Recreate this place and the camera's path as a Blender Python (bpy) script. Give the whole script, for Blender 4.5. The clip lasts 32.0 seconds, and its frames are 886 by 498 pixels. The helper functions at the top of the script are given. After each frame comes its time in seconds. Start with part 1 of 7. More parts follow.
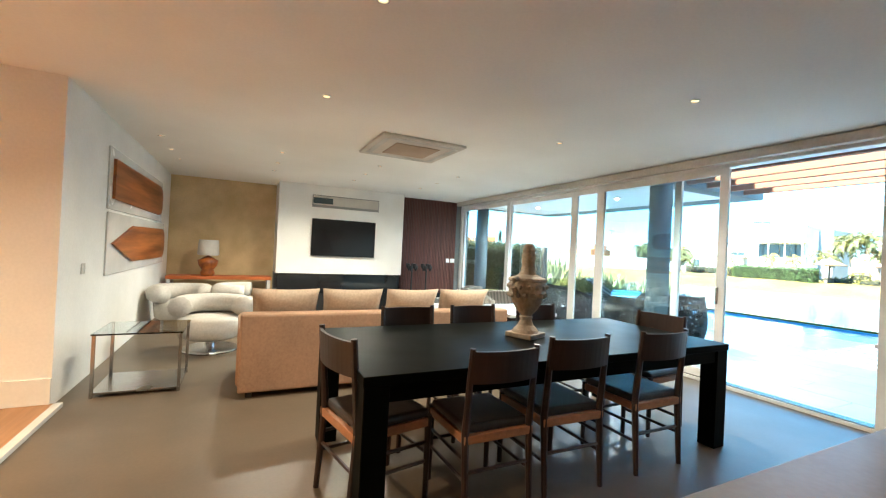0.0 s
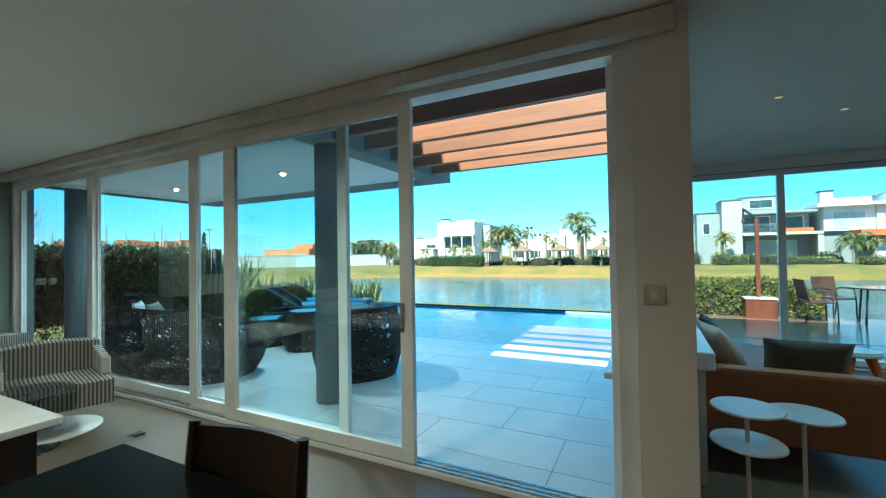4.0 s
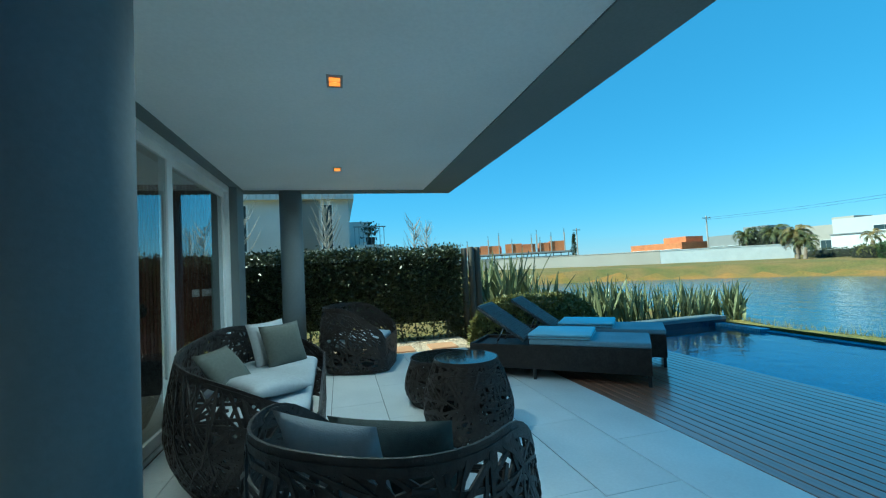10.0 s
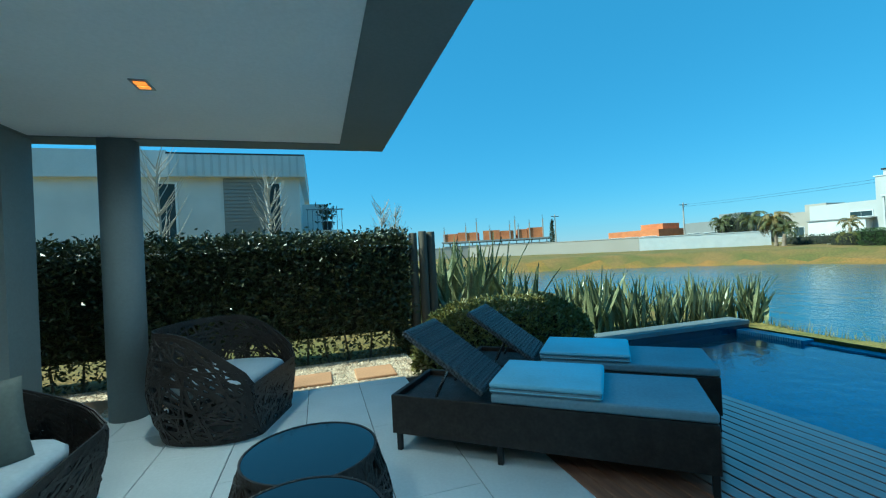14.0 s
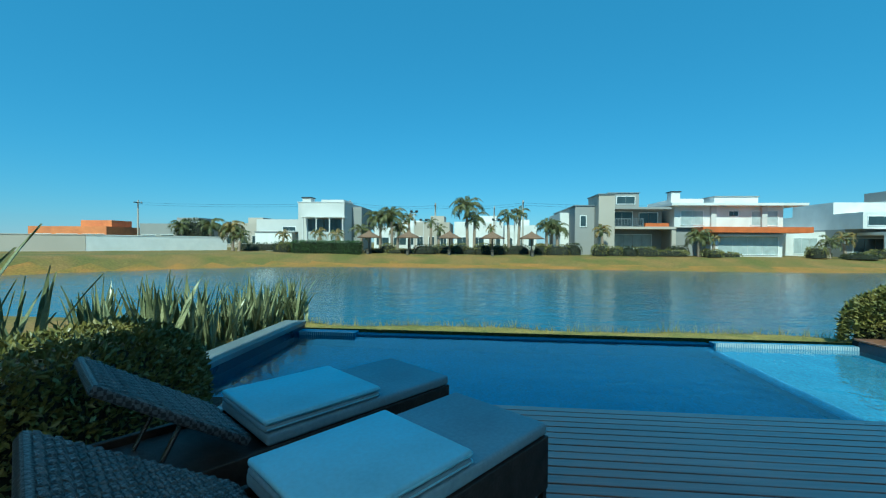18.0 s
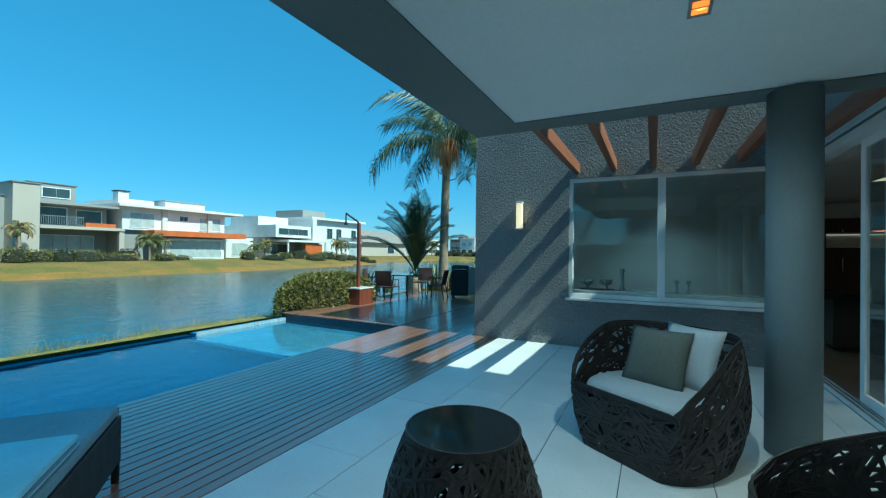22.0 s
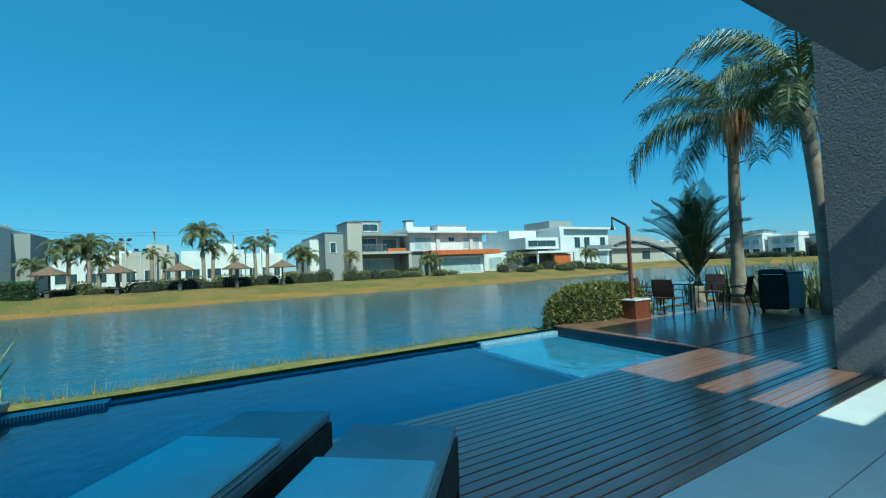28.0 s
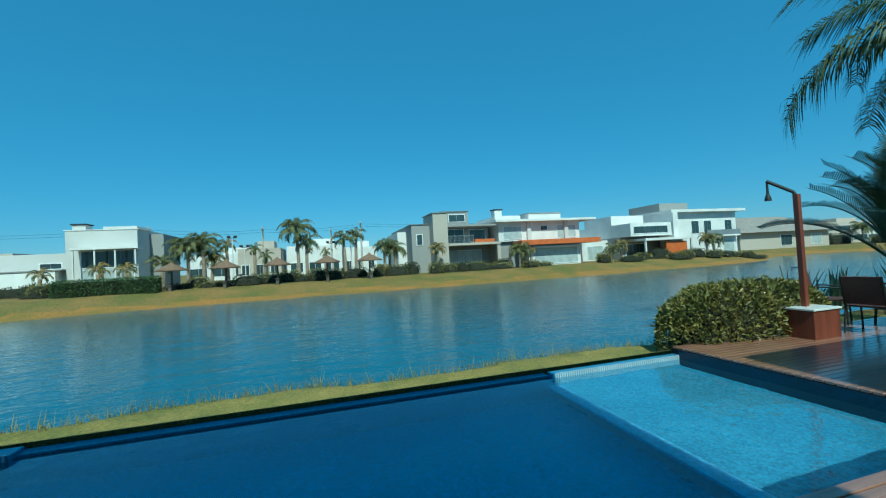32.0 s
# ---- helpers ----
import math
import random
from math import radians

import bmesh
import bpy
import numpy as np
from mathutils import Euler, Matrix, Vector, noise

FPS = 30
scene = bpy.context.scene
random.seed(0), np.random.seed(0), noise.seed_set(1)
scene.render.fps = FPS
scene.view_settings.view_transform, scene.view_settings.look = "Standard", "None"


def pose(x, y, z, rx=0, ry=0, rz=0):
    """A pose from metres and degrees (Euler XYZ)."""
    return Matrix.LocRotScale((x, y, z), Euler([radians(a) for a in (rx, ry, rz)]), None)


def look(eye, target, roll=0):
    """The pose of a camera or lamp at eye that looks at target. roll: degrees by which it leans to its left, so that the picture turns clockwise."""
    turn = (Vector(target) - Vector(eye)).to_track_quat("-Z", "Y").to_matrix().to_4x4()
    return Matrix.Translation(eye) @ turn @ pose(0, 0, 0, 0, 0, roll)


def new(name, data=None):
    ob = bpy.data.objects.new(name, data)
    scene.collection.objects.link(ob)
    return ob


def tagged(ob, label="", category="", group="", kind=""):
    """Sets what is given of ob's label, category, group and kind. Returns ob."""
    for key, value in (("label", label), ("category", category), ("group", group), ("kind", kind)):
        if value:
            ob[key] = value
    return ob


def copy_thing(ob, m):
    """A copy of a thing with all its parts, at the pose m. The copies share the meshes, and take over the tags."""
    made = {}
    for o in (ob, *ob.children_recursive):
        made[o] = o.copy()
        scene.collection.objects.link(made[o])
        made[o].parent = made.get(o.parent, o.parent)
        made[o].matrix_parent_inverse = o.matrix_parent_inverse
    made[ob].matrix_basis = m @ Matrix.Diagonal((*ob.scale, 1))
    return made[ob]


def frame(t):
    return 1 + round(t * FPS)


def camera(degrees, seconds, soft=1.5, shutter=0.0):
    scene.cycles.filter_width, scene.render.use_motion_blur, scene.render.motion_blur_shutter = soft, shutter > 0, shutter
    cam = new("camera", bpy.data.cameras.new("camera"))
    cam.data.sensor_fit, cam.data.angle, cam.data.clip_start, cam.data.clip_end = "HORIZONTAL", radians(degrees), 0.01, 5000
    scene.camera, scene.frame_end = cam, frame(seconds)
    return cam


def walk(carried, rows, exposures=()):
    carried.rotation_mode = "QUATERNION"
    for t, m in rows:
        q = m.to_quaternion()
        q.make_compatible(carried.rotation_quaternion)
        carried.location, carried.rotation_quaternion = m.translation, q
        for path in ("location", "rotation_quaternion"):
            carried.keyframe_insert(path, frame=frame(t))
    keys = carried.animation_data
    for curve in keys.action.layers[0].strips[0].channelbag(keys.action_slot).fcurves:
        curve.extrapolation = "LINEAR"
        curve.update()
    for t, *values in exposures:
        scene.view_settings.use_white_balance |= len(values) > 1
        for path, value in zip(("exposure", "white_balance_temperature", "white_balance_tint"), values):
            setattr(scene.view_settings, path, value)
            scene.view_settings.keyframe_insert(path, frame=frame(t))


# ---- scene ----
cam = camera(94.2, 32.0, 1.2)
PATH = [
    (0, (-5.19, -1.36, 1.412), (-4.313, 0.437, 1.425), 2.8),
    (0.5, (-5.02, -1.033, 1.405), (-3.707, 0.474, 1.442), 2.5),
    (1, (-4.859, -0.74, 1.405), (-3.269, 0.472, 1.45), 2.1),
    (1.5, (-4.64, -0.47, 1.396), (-2.876, 0.471, 1.444), 1.5),
    (2, (-4.355, -0.275, 1.398), (-2.514, 0.505, 1.448), 1.1),
    (2.5, (-4.01, -0.165, 1.4), (-2.139, 0.54, 1.45), 0.8),
    (4.5, (-2.092, 0.1, 1.48), (-0.375, 1.125, 1.514), -1.4),
    (5, (-1.653, 0.198, 1.471), (-0.022, 1.356, 1.506), -1.6),
    (5.5, (-1.154, 0.355, 1.49), (0.391, 1.625, 1.525), -2.1),
    (6, (-0.754, 0.497, 1.495), (0.733, 1.834, 1.533), -2.4),
    (6.5, (-0.345, 0.586, 1.473), (1.114, 1.953, 1.515), -2.6),
    (7, (0.007, 0.672, 1.452), (1.463, 2.043, 1.495), -2.6),
    (7.5, (0.292, 0.679, 1.449), (1.743, 2.055, 1.491), -2.6),
    (8, (0.556, 0.763, 1.403), (1.956, 2.191, 1.448), -2.7),
    (8.5, (0.829, 0.97, 1.385), (2.1, 2.513, 1.433), -2.7),
    (9, (1.112, 1.146, 1.379), (2.152, 2.854, 1.436), -2.7),
    (9.5, (1.311, 1.402, 1.366), (2.07, 3.251, 1.435), -2.8),
    (10, (1.474, 1.746, 1.39), (1.961, 3.684, 1.472), -2.9),
    (10.5, (1.58, 1.984, 1.372), (1.862, 3.962, 1.462), -2.9),
    (11, (1.65, 2.303, 1.381), (1.803, 4.295, 1.473), -3.0),
    (11.5, (1.745, 2.537, 1.378), (1.841, 4.532, 1.468), -3.3),
    (12, (1.878, 2.792, 1.427), (1.979, 4.788, 1.503), -3.0),
    (12.5, (2.023, 3.008, 1.464), (2.193, 5.0, 1.521), -3.0),
    (13, (2.234, 3.223, 1.441), (2.526, 5.201, 1.489), -3.0),
    (13.5, (2.447, 3.457, 1.451), (2.888, 5.408, 1.471), -3.0),
    (15.5, (2.642, 4.66, 1.316), (3.743, 6.33, 1.332), -2.2),
    (16, (2.57, 4.883, 1.333), (3.925, 6.354, 1.322), -1.6),
    (16.5, (2.464, 5.107, 1.368), (4.072, 6.296, 1.351), -0.9),
    (17, (2.38, 5.337, 1.401), (4.184, 6.2, 1.372), -1.0),
    (17.5, (2.368, 5.563, 1.42), (4.298, 6.087, 1.385), 0.1),
    (18, (2.406, 5.852, 1.418), (4.398, 6.028, 1.388), 0.5),
    (18.5, (2.399, 6.058, 1.43), (4.389, 5.867, 1.403), 0.7),
    (19, (2.407, 6.12, 1.437), (4.326, 5.558, 1.419), 0.8),
    (19.5, (2.392, 6.266, 1.434), (4.172, 5.354, 1.424), 1.3),
    (20, (2.232, 6.431, 1.475), (3.841, 5.244, 1.472), 1.3),
    (20.5, (2.047, 6.577, 1.481), (3.48, 5.182, 1.487), 1.0),
    (21, (1.968, 6.676, 1.48), (3.231, 5.125, 1.485), 1.0),
    (21.5, (1.87, 6.794, 1.453), (2.96, 5.117, 1.465), 0.8),
    (22, (1.678, 6.857, 1.437), (2.589, 5.077, 1.451), 0.7),
    (22.5, (1.56, 6.892, 1.389), (2.3, 5.034, 1.408), 0.6),
    (23, (1.546, 6.918, 1.379), (2.148, 5.011, 1.397), 0.6),
    (23.5, (1.562, 6.915, 1.394), (2.083, 4.985, 1.41), 0.4),
    (24, (1.609, 6.919, 1.38), (2.09, 4.978, 1.401), 0.2),
    (24.5, (1.648, 6.912, 1.382), (2.14, 4.974, 1.408), -0.2),
    (26.5, (1.947, 6.891, 1.448), (2.97, 5.173, 1.491), -1.6),
    (27, (2.055, 6.938, 1.467), (3.323, 5.393, 1.522), -1.9),
    (27.5, (2.24, 6.886, 1.45), (3.762, 5.59, 1.516), -2.1),
    (28, (2.412, 6.786, 1.449), (4.147, 5.793, 1.527), -2.4),
    (28.5, (2.69, 6.719, 1.454), (4.567, 6.035, 1.544), -2.7),
    (29, (2.934, 6.639, 1.482), (4.887, 6.217, 1.578), -2.9),
    (29.5, (3.195, 6.483, 1.481), (5.18, 6.257, 1.582), -3.0),
    (30, (3.486, 6.289, 1.438), (5.481, 6.196, 1.546), -3.1),
    (30.5, (3.698, 6.052, 1.486), (5.695, 6.009, 1.591), -3.2),
    (31, (3.923, 5.74, 1.48), (5.918, 5.638, 1.575), -3.2),
    (31.5, (4.127, 5.391, 1.451), (6.106, 5.115, 1.531), -3.3),
    (32, (4.273, 5.056, 1.467), (6.19, 4.489, 1.524), -3.2),
]
EXPOSURES = [(0.0, 3.95, 5600, -4), (1.0, 3.75, 5450, -8), (2.5, 3.35, 5300, -11), (4.5, 1.65, 5050, -22), (6.0, 0.8, 4850, -23), (8.0, 0.68, 4850, -23), (9.0, 0.8, 4850, -23), (10.5, 1.08, 4900, -22), (13.0, 1.0, 4900, -22), (16.0, 0.7, 4900, -24), (20.0, 0.57, 4880, -24), (22.0, 0.85, 4880, -23), (24.5, 1.0, 4850, -23), (27.0, 0.75, 4820, -24), (29.0, 0.45, 4820, -25), (32.0, 0.4, 4850, -25)]
walk(cam, [(t, look(eye, target, roll)) for t, eye, target, roll in PATH], EXPOSURES)

# ---- world and sun ----
SUN_TO = Vector((-0.88, 0.083, 1.0)).normalized()
world = bpy.data.worlds.new("sky")
scene.world = world
world.use_nodes = True
wn = world.node_tree.nodes
sky = wn.new("ShaderNodeTexSky")
sky.sky_type = 'NISHITA'
sky.sun_disc = False
sky.sun_elevation = math.asin(SUN_TO.z)
sky.sun_rotation = math.atan2(SUN_TO.x, SUN_TO.y)
sky.altitude, sky.air_density, sky.dust_density, sky.ozone_density = 0, 1.2, 0.0, 10.0
wn["Background"].inputs["Strength"].default_value = 0.092
tint = wn.new("ShaderNodeHueSaturation")
tint.inputs["Hue"].default_value, tint.inputs["Saturation"].default_value = 0.486, 1.03
world.node_tree.links.new(sky.outputs[0], tint.inputs["Color"])
even = wn.new("ShaderNodeMix")
even.data_type = 'RGBA'
even.inputs["Factor"].default_value = 0.6
even.inputs["B"].default_value = (0.68, 1.97, 3.32, 1)
world.node_tree.links.new(tint.outputs[0], even.inputs["A"])
world.node_tree.links.new(even.outputs["Result"], wn["Background"].inputs["Color"])
sun = bpy.data.lights.new("sun", 'SUN')
sun.energy, sun.angle, sun.color = 3.6, radians(0.5), (1.0, 0.87, 0.70)
new("sun", sun).matrix_world = look(SUN_TO * 50, (0, 0, 0))


# ---- materials ----
def mat(name, col, rough=0.6, metal=0.0, col2=None, s1=1.5, s2=45.0, fine=0.12, bump=0.15, bs=90.0, piece=0.0, coat=0.0, spec=0.5, dist=0.01):
    m = bpy.data.materials.new(name)
    m.use_nodes = True
    nt = m.node_tree
    nd, ln = nt.nodes, nt.links
    p = nd["Principled BSDF"]
    tc = nd.new("ShaderNodeTexCoord")
    n1 = nd.new("ShaderNodeTexNoise")
    n1.inputs["Scale"].default_value, n1.inputs["Detail"].default_value = s1, 5
    n2 = nd.new("ShaderNodeTexNoise")
    n2.inputs["Scale"].default_value, n2.inputs["Detail"].default_value = s2, 4
    ln.new(tc.outputs["Object"], n1.inputs["Vector"])
    ln.new(tc.outputs["Object"], n2.inputs["Vector"])
    c2 = col2 or tuple(c * 0.78 for c in col)
    ramp = nd.new("ShaderNodeMapRange")
    ramp.inputs["From Min"].default_value, ramp.inputs["From Max"].default_value = 0.35, 0.65
    ln.new(n1.outputs["Fac"], ramp.inputs["Value"])
    mx = nd.new("ShaderNodeMix")
    mx.data_type = 'RGBA'
    mx.inputs["A"].default_value, mx.inputs["B"].default_value = (*col, 1), (*c2, 1)
    ln.new(ramp.outputs[0], mx.inputs["Factor"])
    hsv = nd.new("ShaderNodeHueSaturation")
    ln.new(mx.outputs["Result"], hsv.inputs["Color"])
    mr = nd.new("ShaderNodeMapRange")
    mr.inputs["From Min"].default_value, mr.inputs["From Max"].default_value = 0.3, 0.7
    mr.inputs["To Min"].default_value, mr.inputs["To Max"].default_value = 1 - fine, 1 + fine
    ln.new(n2.outputs["Fac"], mr.inputs["Value"])
    val = mr.outputs[0]
    if piece:
        oi = nd.new("ShaderNodeObjectInfo")
        pr = nd.new("ShaderNodeMapRange")
        pr.inputs["To Min"].default_value, pr.inputs["To Max"].default_value = 1 - piece, 1 + piece
        ln.new(oi.outputs["Random"], pr.inputs["Value"])
        mul = nd.new("ShaderNodeMath")
        mul.operation = 'MULTIPLY'
        ln.new(val, mul.inputs[0])
        ln.new(pr.outputs[0], mul.inputs[1])
        val = mul.outputs[0]
    ln.new(val, hsv.inputs["Value"])
    ln.new(hsv.outputs[0], p.inputs["Base Color"])
    rr = nd.new("ShaderNodeMapRange")
    rr.inputs["To Min"].default_value, rr.inputs["To Max"].default_value = max(0.02, rough - 0.08), min(1, rough + 0.08)
    ln.new(n1.outputs["Fac"], rr.inputs["Value"])
    ln.new(rr.outputs[0], p.inputs["Roughness"])
    p.inputs["Metallic"].default_value = metal
    p.inputs["Specular IOR Level"].default_value = spec
    p.inputs["Coat Weight"].default_value = coat
    if bump:
        n3 = nd.new("ShaderNodeTexNoise")
        n3.inputs["Scale"].default_value, n3.inputs["Detail"].default_value = bs, 4
        ln.new(tc.outputs["Object"], n3.inputs["Vector"])
        b = nd.new("ShaderNodeBump")
        b.inputs["Strength"].default_value, b.inputs["Distance"].default_value = bump, dist
        ln.new(n3.outputs["Fac"], b.inputs["Height"])
        ln.new(b.outputs[0], p.inputs["Normal"])
    return m


def grain(name, col, col2, axis, scale=14.0, rough=0.45, piece=0.12, bump=0.2, coat=0.0):
    """Wood: streaks along one axis."""
    m = mat(name, col, rough, 0, col2, 2.0, 60, 0.1, 0, piece=piece, coat=coat)
    nt = m.node_tree
    nd, ln = nt.nodes, nt.links
    mp = nd.new("ShaderNodeMapping")
    mp.inputs["Scale"].default_value = [0.06 if i == axis else 1.0 for i in range(3)]
    tc = [n for n in nd if n.type == 'TEX_COORD'][0]
    ln.new(tc.outputs["Object"], mp.inputs["Vector"])
    ns = [n for n in nd if n.type == 'TEX_NOISE']
    for n, sc in zip(ns, (scale, scale * 5)):
        n.inputs["Scale"].default_value = sc
        ln.new(mp.outputs[0], n.inputs["Vector"])
    b = nd.new("ShaderNodeBump")
    b.inputs["Strength"].default_value, b.inputs["Distance"].default_value = bump, 0.004
    ln.new(ns[1].outputs["Fac"], b.inputs["Height"])
    ln.new(b.outputs[0], nd["Principled BSDF"].inputs["Normal"])
    return m


def glassy(name, col=(1, 1, 1), rough=0.0, ior=1.45, wave=0.0, ws=3.0):
    m = bpy.data.materials.new(name)
    m.use_nodes = True
    nd, ln = m.node_tree.nodes, m.node_tree.links
    p = nd["Principled BSDF"]
    p.inputs["Base Color"].default_value = (*col, 1)
    p.inputs["Roughness"].default_value, p.inputs["IOR"].default_value = rough, ior
    p.inputs["Transmission Weight"].default_value = 1.0
    if wave:
        tc = nd.new("ShaderNodeTexCoord")
        n = nd.new("ShaderNodeTexNoise")
        n.inputs["Scale"].default_value, n.inputs["Detail"].default_value = ws, 3
        ln.new(tc.outputs["Object"], n.inputs["Vector"])
        b = nd.new("ShaderNodeBump")
        b.inputs["Strength"].default_value, b.inputs["Distance"].default_value = wave, 0.05
        ln.new(n.outputs["Fac"], b.inputs["Height"])
        ln.new(b.outputs[0], p.inputs["Normal"])
    return m


def glow(name, col, strength):
    m = bpy.data.materials.new(name)
    m.use_nodes = True
    p = m.node_tree.nodes["Principled BSDF"]
    p.inputs["Base Color"].default_value = (*col, 1)
    p.inputs["Emission Color"].default_value = (*col, 1)
    p.inputs["Emission Strength"].default_value = strength
    return m


M_PLASTER = mat("white_plaster", (0.82, 0.81, 0.78), 0.75, fine=0.03, bump=0.05, bs=40, col2=(0.76, 0.75, 0.72))
M_CEIL = mat("ceiling_paint", (0.88, 0.875, 0.85), 0.8, fine=0.02, bump=0.03, bs=60, col2=(0.79, 0.78, 0.75), s1=0.5)
M_SOFFIT = mat("soffit_paint", (0.92, 0.93, 0.93), 0.8, fine=0.03, bump=0.04, col2=(0.86, 0.86, 0.85), s1=0.6)
M_GREY = mat("grey_band_paint", (0.20, 0.225, 0.225), 0.75, fine=0.05, bump=0.08, col2=(0.175, 0.195, 0.195), s1=0.8)
M_STUCCO = mat("grey_stucco", (0.34, 0.35, 0.35), 0.9, fine=0.12, bump=1.0, bs=38, col2=(0.30, 0.31, 0.31), dist=0.13)
M_COLUMN = mat("grey_column_paint", (0.165, 0.195, 0.21), 0.8, fine=0.05, bump=0.05, col2=(0.145, 0.17, 0.18))
M_TILE = mat("pale_porcelain", (0.74, 0.75, 0.74), 0.30, fine=0.04, bump=0.05, col2=(0.68, 0.69, 0.68), s1=2.2, piece=0.04)
M_GROUT = mat("grey_grout", (0.22, 0.22, 0.21), 0.9)
M_DECK = grain("red_deck_wood", (0.32, 0.165, 0.105), (0.22, 0.112, 0.072), 1, 18, 0.30, 0.14, 0.12)
M_DECK.node_tree.nodes["Principled BSDF"].inputs["Coat Weight"].default_value = 1.0
M_DECK.node_tree.nodes["Principled BSDF"].inputs["Coat Roughness"].default_value = 0.16
M_DECK.node_tree.nodes["Principled BSDF"].inputs["Coat IOR"].default_value = 1.7
M_BEAM = grain("pergola_wood", (0.30, 0.115, 0.06), (0.23, 0.09, 0.047), 1, 12, 0.5, 0.1)
# Near black, so the shade between planks comes from the colour.
M_GAPSHADE = mat("deck_gap_shade", (0.02, 0.018, 0.016), 0.9)
M_FRAME = mat("white_aluminium", (0.91, 0.92, 0.92), 0.35, fine=0.02, bump=0)
M_FRAMEDARK = mat("grey_aluminium", (0.26, 0.28, 0.29), 0.4, 0.2, fine=0.03, bump=0)
M_GLASS = glassy("window_glass", (0.78, 0.90, 0.94), 0.0, 1.62)
M_FLOOR = mat("polished_stone_floor", (0.145, 0.113, 0.08), 0.40, fine=0.05, bump=0.02, col2=(0.115, 0.09, 0.064), s1=1.2)
M_PARQUET = grain("warm_parquet", (0.42, 0.22, 0.10), (0.34, 0.17, 0.07), 1, 10, 0.4)
M_DARKWOOD = grain("dark_stained_wood", (0.035, 0.018, 0.013), (0.022, 0.012, 0.010), 2, 10, 0.4, 0.1)
M_TABLETOP = mat("black_table_lacquer", (0.003, 0.004, 0.0035), 0.40, fine=0.05, bump=0, col2=(0.0025, 0.0032, 0.003), s1=2)
M_TABLETOP.node_tree.nodes["Principled BSDF"].inputs["Specular IOR Level"].default_value = 0.04
M_SLATWOOD = grain("reddish_slat_wood", (0.13, 0.045, 0.028), (0.095, 0.032, 0.02), 2, 10, 0.5, 0.15)
M_LEATHER = mat("black_leather", (0.03, 0.026, 0.024), 0.38, bump=0.3, bs=140)
M_TAN = mat("tan_leather", (0.42, 0.20, 0.10), 0.45, bump=0.2, bs=120)
M_SOFABACK = mat("tan_upholstery", (0.40, 0.25, 0.16), 0.85, fine=0.1, bump=0.3, bs=300)
M_SOFA = mat("beige_fabric", (0.56, 0.48, 0.39), 0.9, fine=0.1, bump=0.3, bs=300)
M_CUSH = mat("brown_cushion_fabric", (0.44, 0.34, 0.25), 0.9, fine=0.12, bump=0.35, bs=250)
M_CREAM = mat("cream_fabric", (0.62, 0.59, 0.54), 0.9, fine=0.08, bump=0.3, bs=250)
M_STRIPE = mat("dark_stripe_fabric", (0.15, 0.155, 0.16), 0.9, fine=0.1, bump=0.3, bs=250)
M_WHITE = mat("white_lacquer", (0.80, 0.80, 0.78), 0.25, fine=0.02, bump=0)
M_STONEW = mat("carved_limestone", (0.40, 0.33, 0.25), 0.85, fine=0.15, bump=0.6, bs=35, col2=(0.28, 0.22, 0.16), s1=9)
M_BLACK = mat("black_gloss", (0.012, 0.012, 0.013), 0.12, fine=0.02, bump=0)
M_BLACKM = mat("black_matte", (0.02, 0.02, 0.02), 0.6, bump=0.05)
M_GOLD = mat("gold_leaf_wall", (0.68, 0.53, 0.30), 0.5, fine=0.08, bump=0.08, col2=(0.56, 0.42, 0.22), s1=2.5)
M_AMBER = grain("amber_inlay_wood", (0.42, 0.13, 0.022), (0.16, 0.04, 0.01), 1, 9, 0.4, 0.0)
M_SILVER = mat("tarnished_silver", (0.42, 0.43, 0.43), 0.35, 0.8, bump=0)
M_STEEL = mat("steel", (0.5, 0.5, 0.5), 0.25, 1.0, bump=0)
M_STEELMAT = mat("brushed_steel", (0.42, 0.43, 0.43), 0.45, 0.5, bump=0)
M_GRANITE = mat("black_granite", (0.02, 0.022, 0.024), 0.1, fine=0.3, bump=0, s2=200)
M_BENCH = mat("pale_worktop", (0.32, 0.285, 0.25), 0.4, fine=0.05, bump=0.02)
M_WICKER = mat("dark_wicker", (0.034, 0.027, 0.023), 0.5, fine=0.3, bump=0.3, bs=160, col2=(0.022, 0.017, 0.014), s1=12, spec=0.4)
M_CHAIRWEAVE = mat("red_brown_weave", (0.085, 0.034, 0.022), 0.6, fine=0.3, bump=0.5, bs=120)
M_WEAVE = mat("dark_grey_weave", (0.045, 0.045, 0.05), 0.38, fine=0.3, bump=0.6, bs=120)
wnt = M_WEAVE.node_tree
wck, wmp, wmx = wnt.nodes.new("ShaderNodeTexChecker"), wnt.nodes.new("ShaderNodeMapping"), wnt.nodes.new("ShaderNodeMix")
wmp.inputs["Rotation"].default_value = (0.0, 0.0, radians(45))
wck.inputs["Scale"].default_value = 48
wmx.data_type = 'RGBA'
wmx.inputs[6].default_value, wmx.inputs[7].default_value = (0.022, 0.023, 0.026, 1), (0.10, 0.105, 0.115, 1)
wnt.links.new([n for n in wnt.nodes if n.type == 'TEX_COORD'][0].outputs["Object"], wmp.inputs["Vector"])
wnt.links.new(wmp.outputs[0], wck.inputs["Vector"])
wnt.links.new(wck.outputs["Fac"], wmx.inputs[0])
wnt.links.new(wmx.outputs[2], wnt.nodes["Principled BSDF"].inputs["Base Color"])
M_PAD = mat("white_outdoor_canvas", (0.46, 0.49, 0.51), 0.85, fine=0.05, bump=0.2, bs=200)
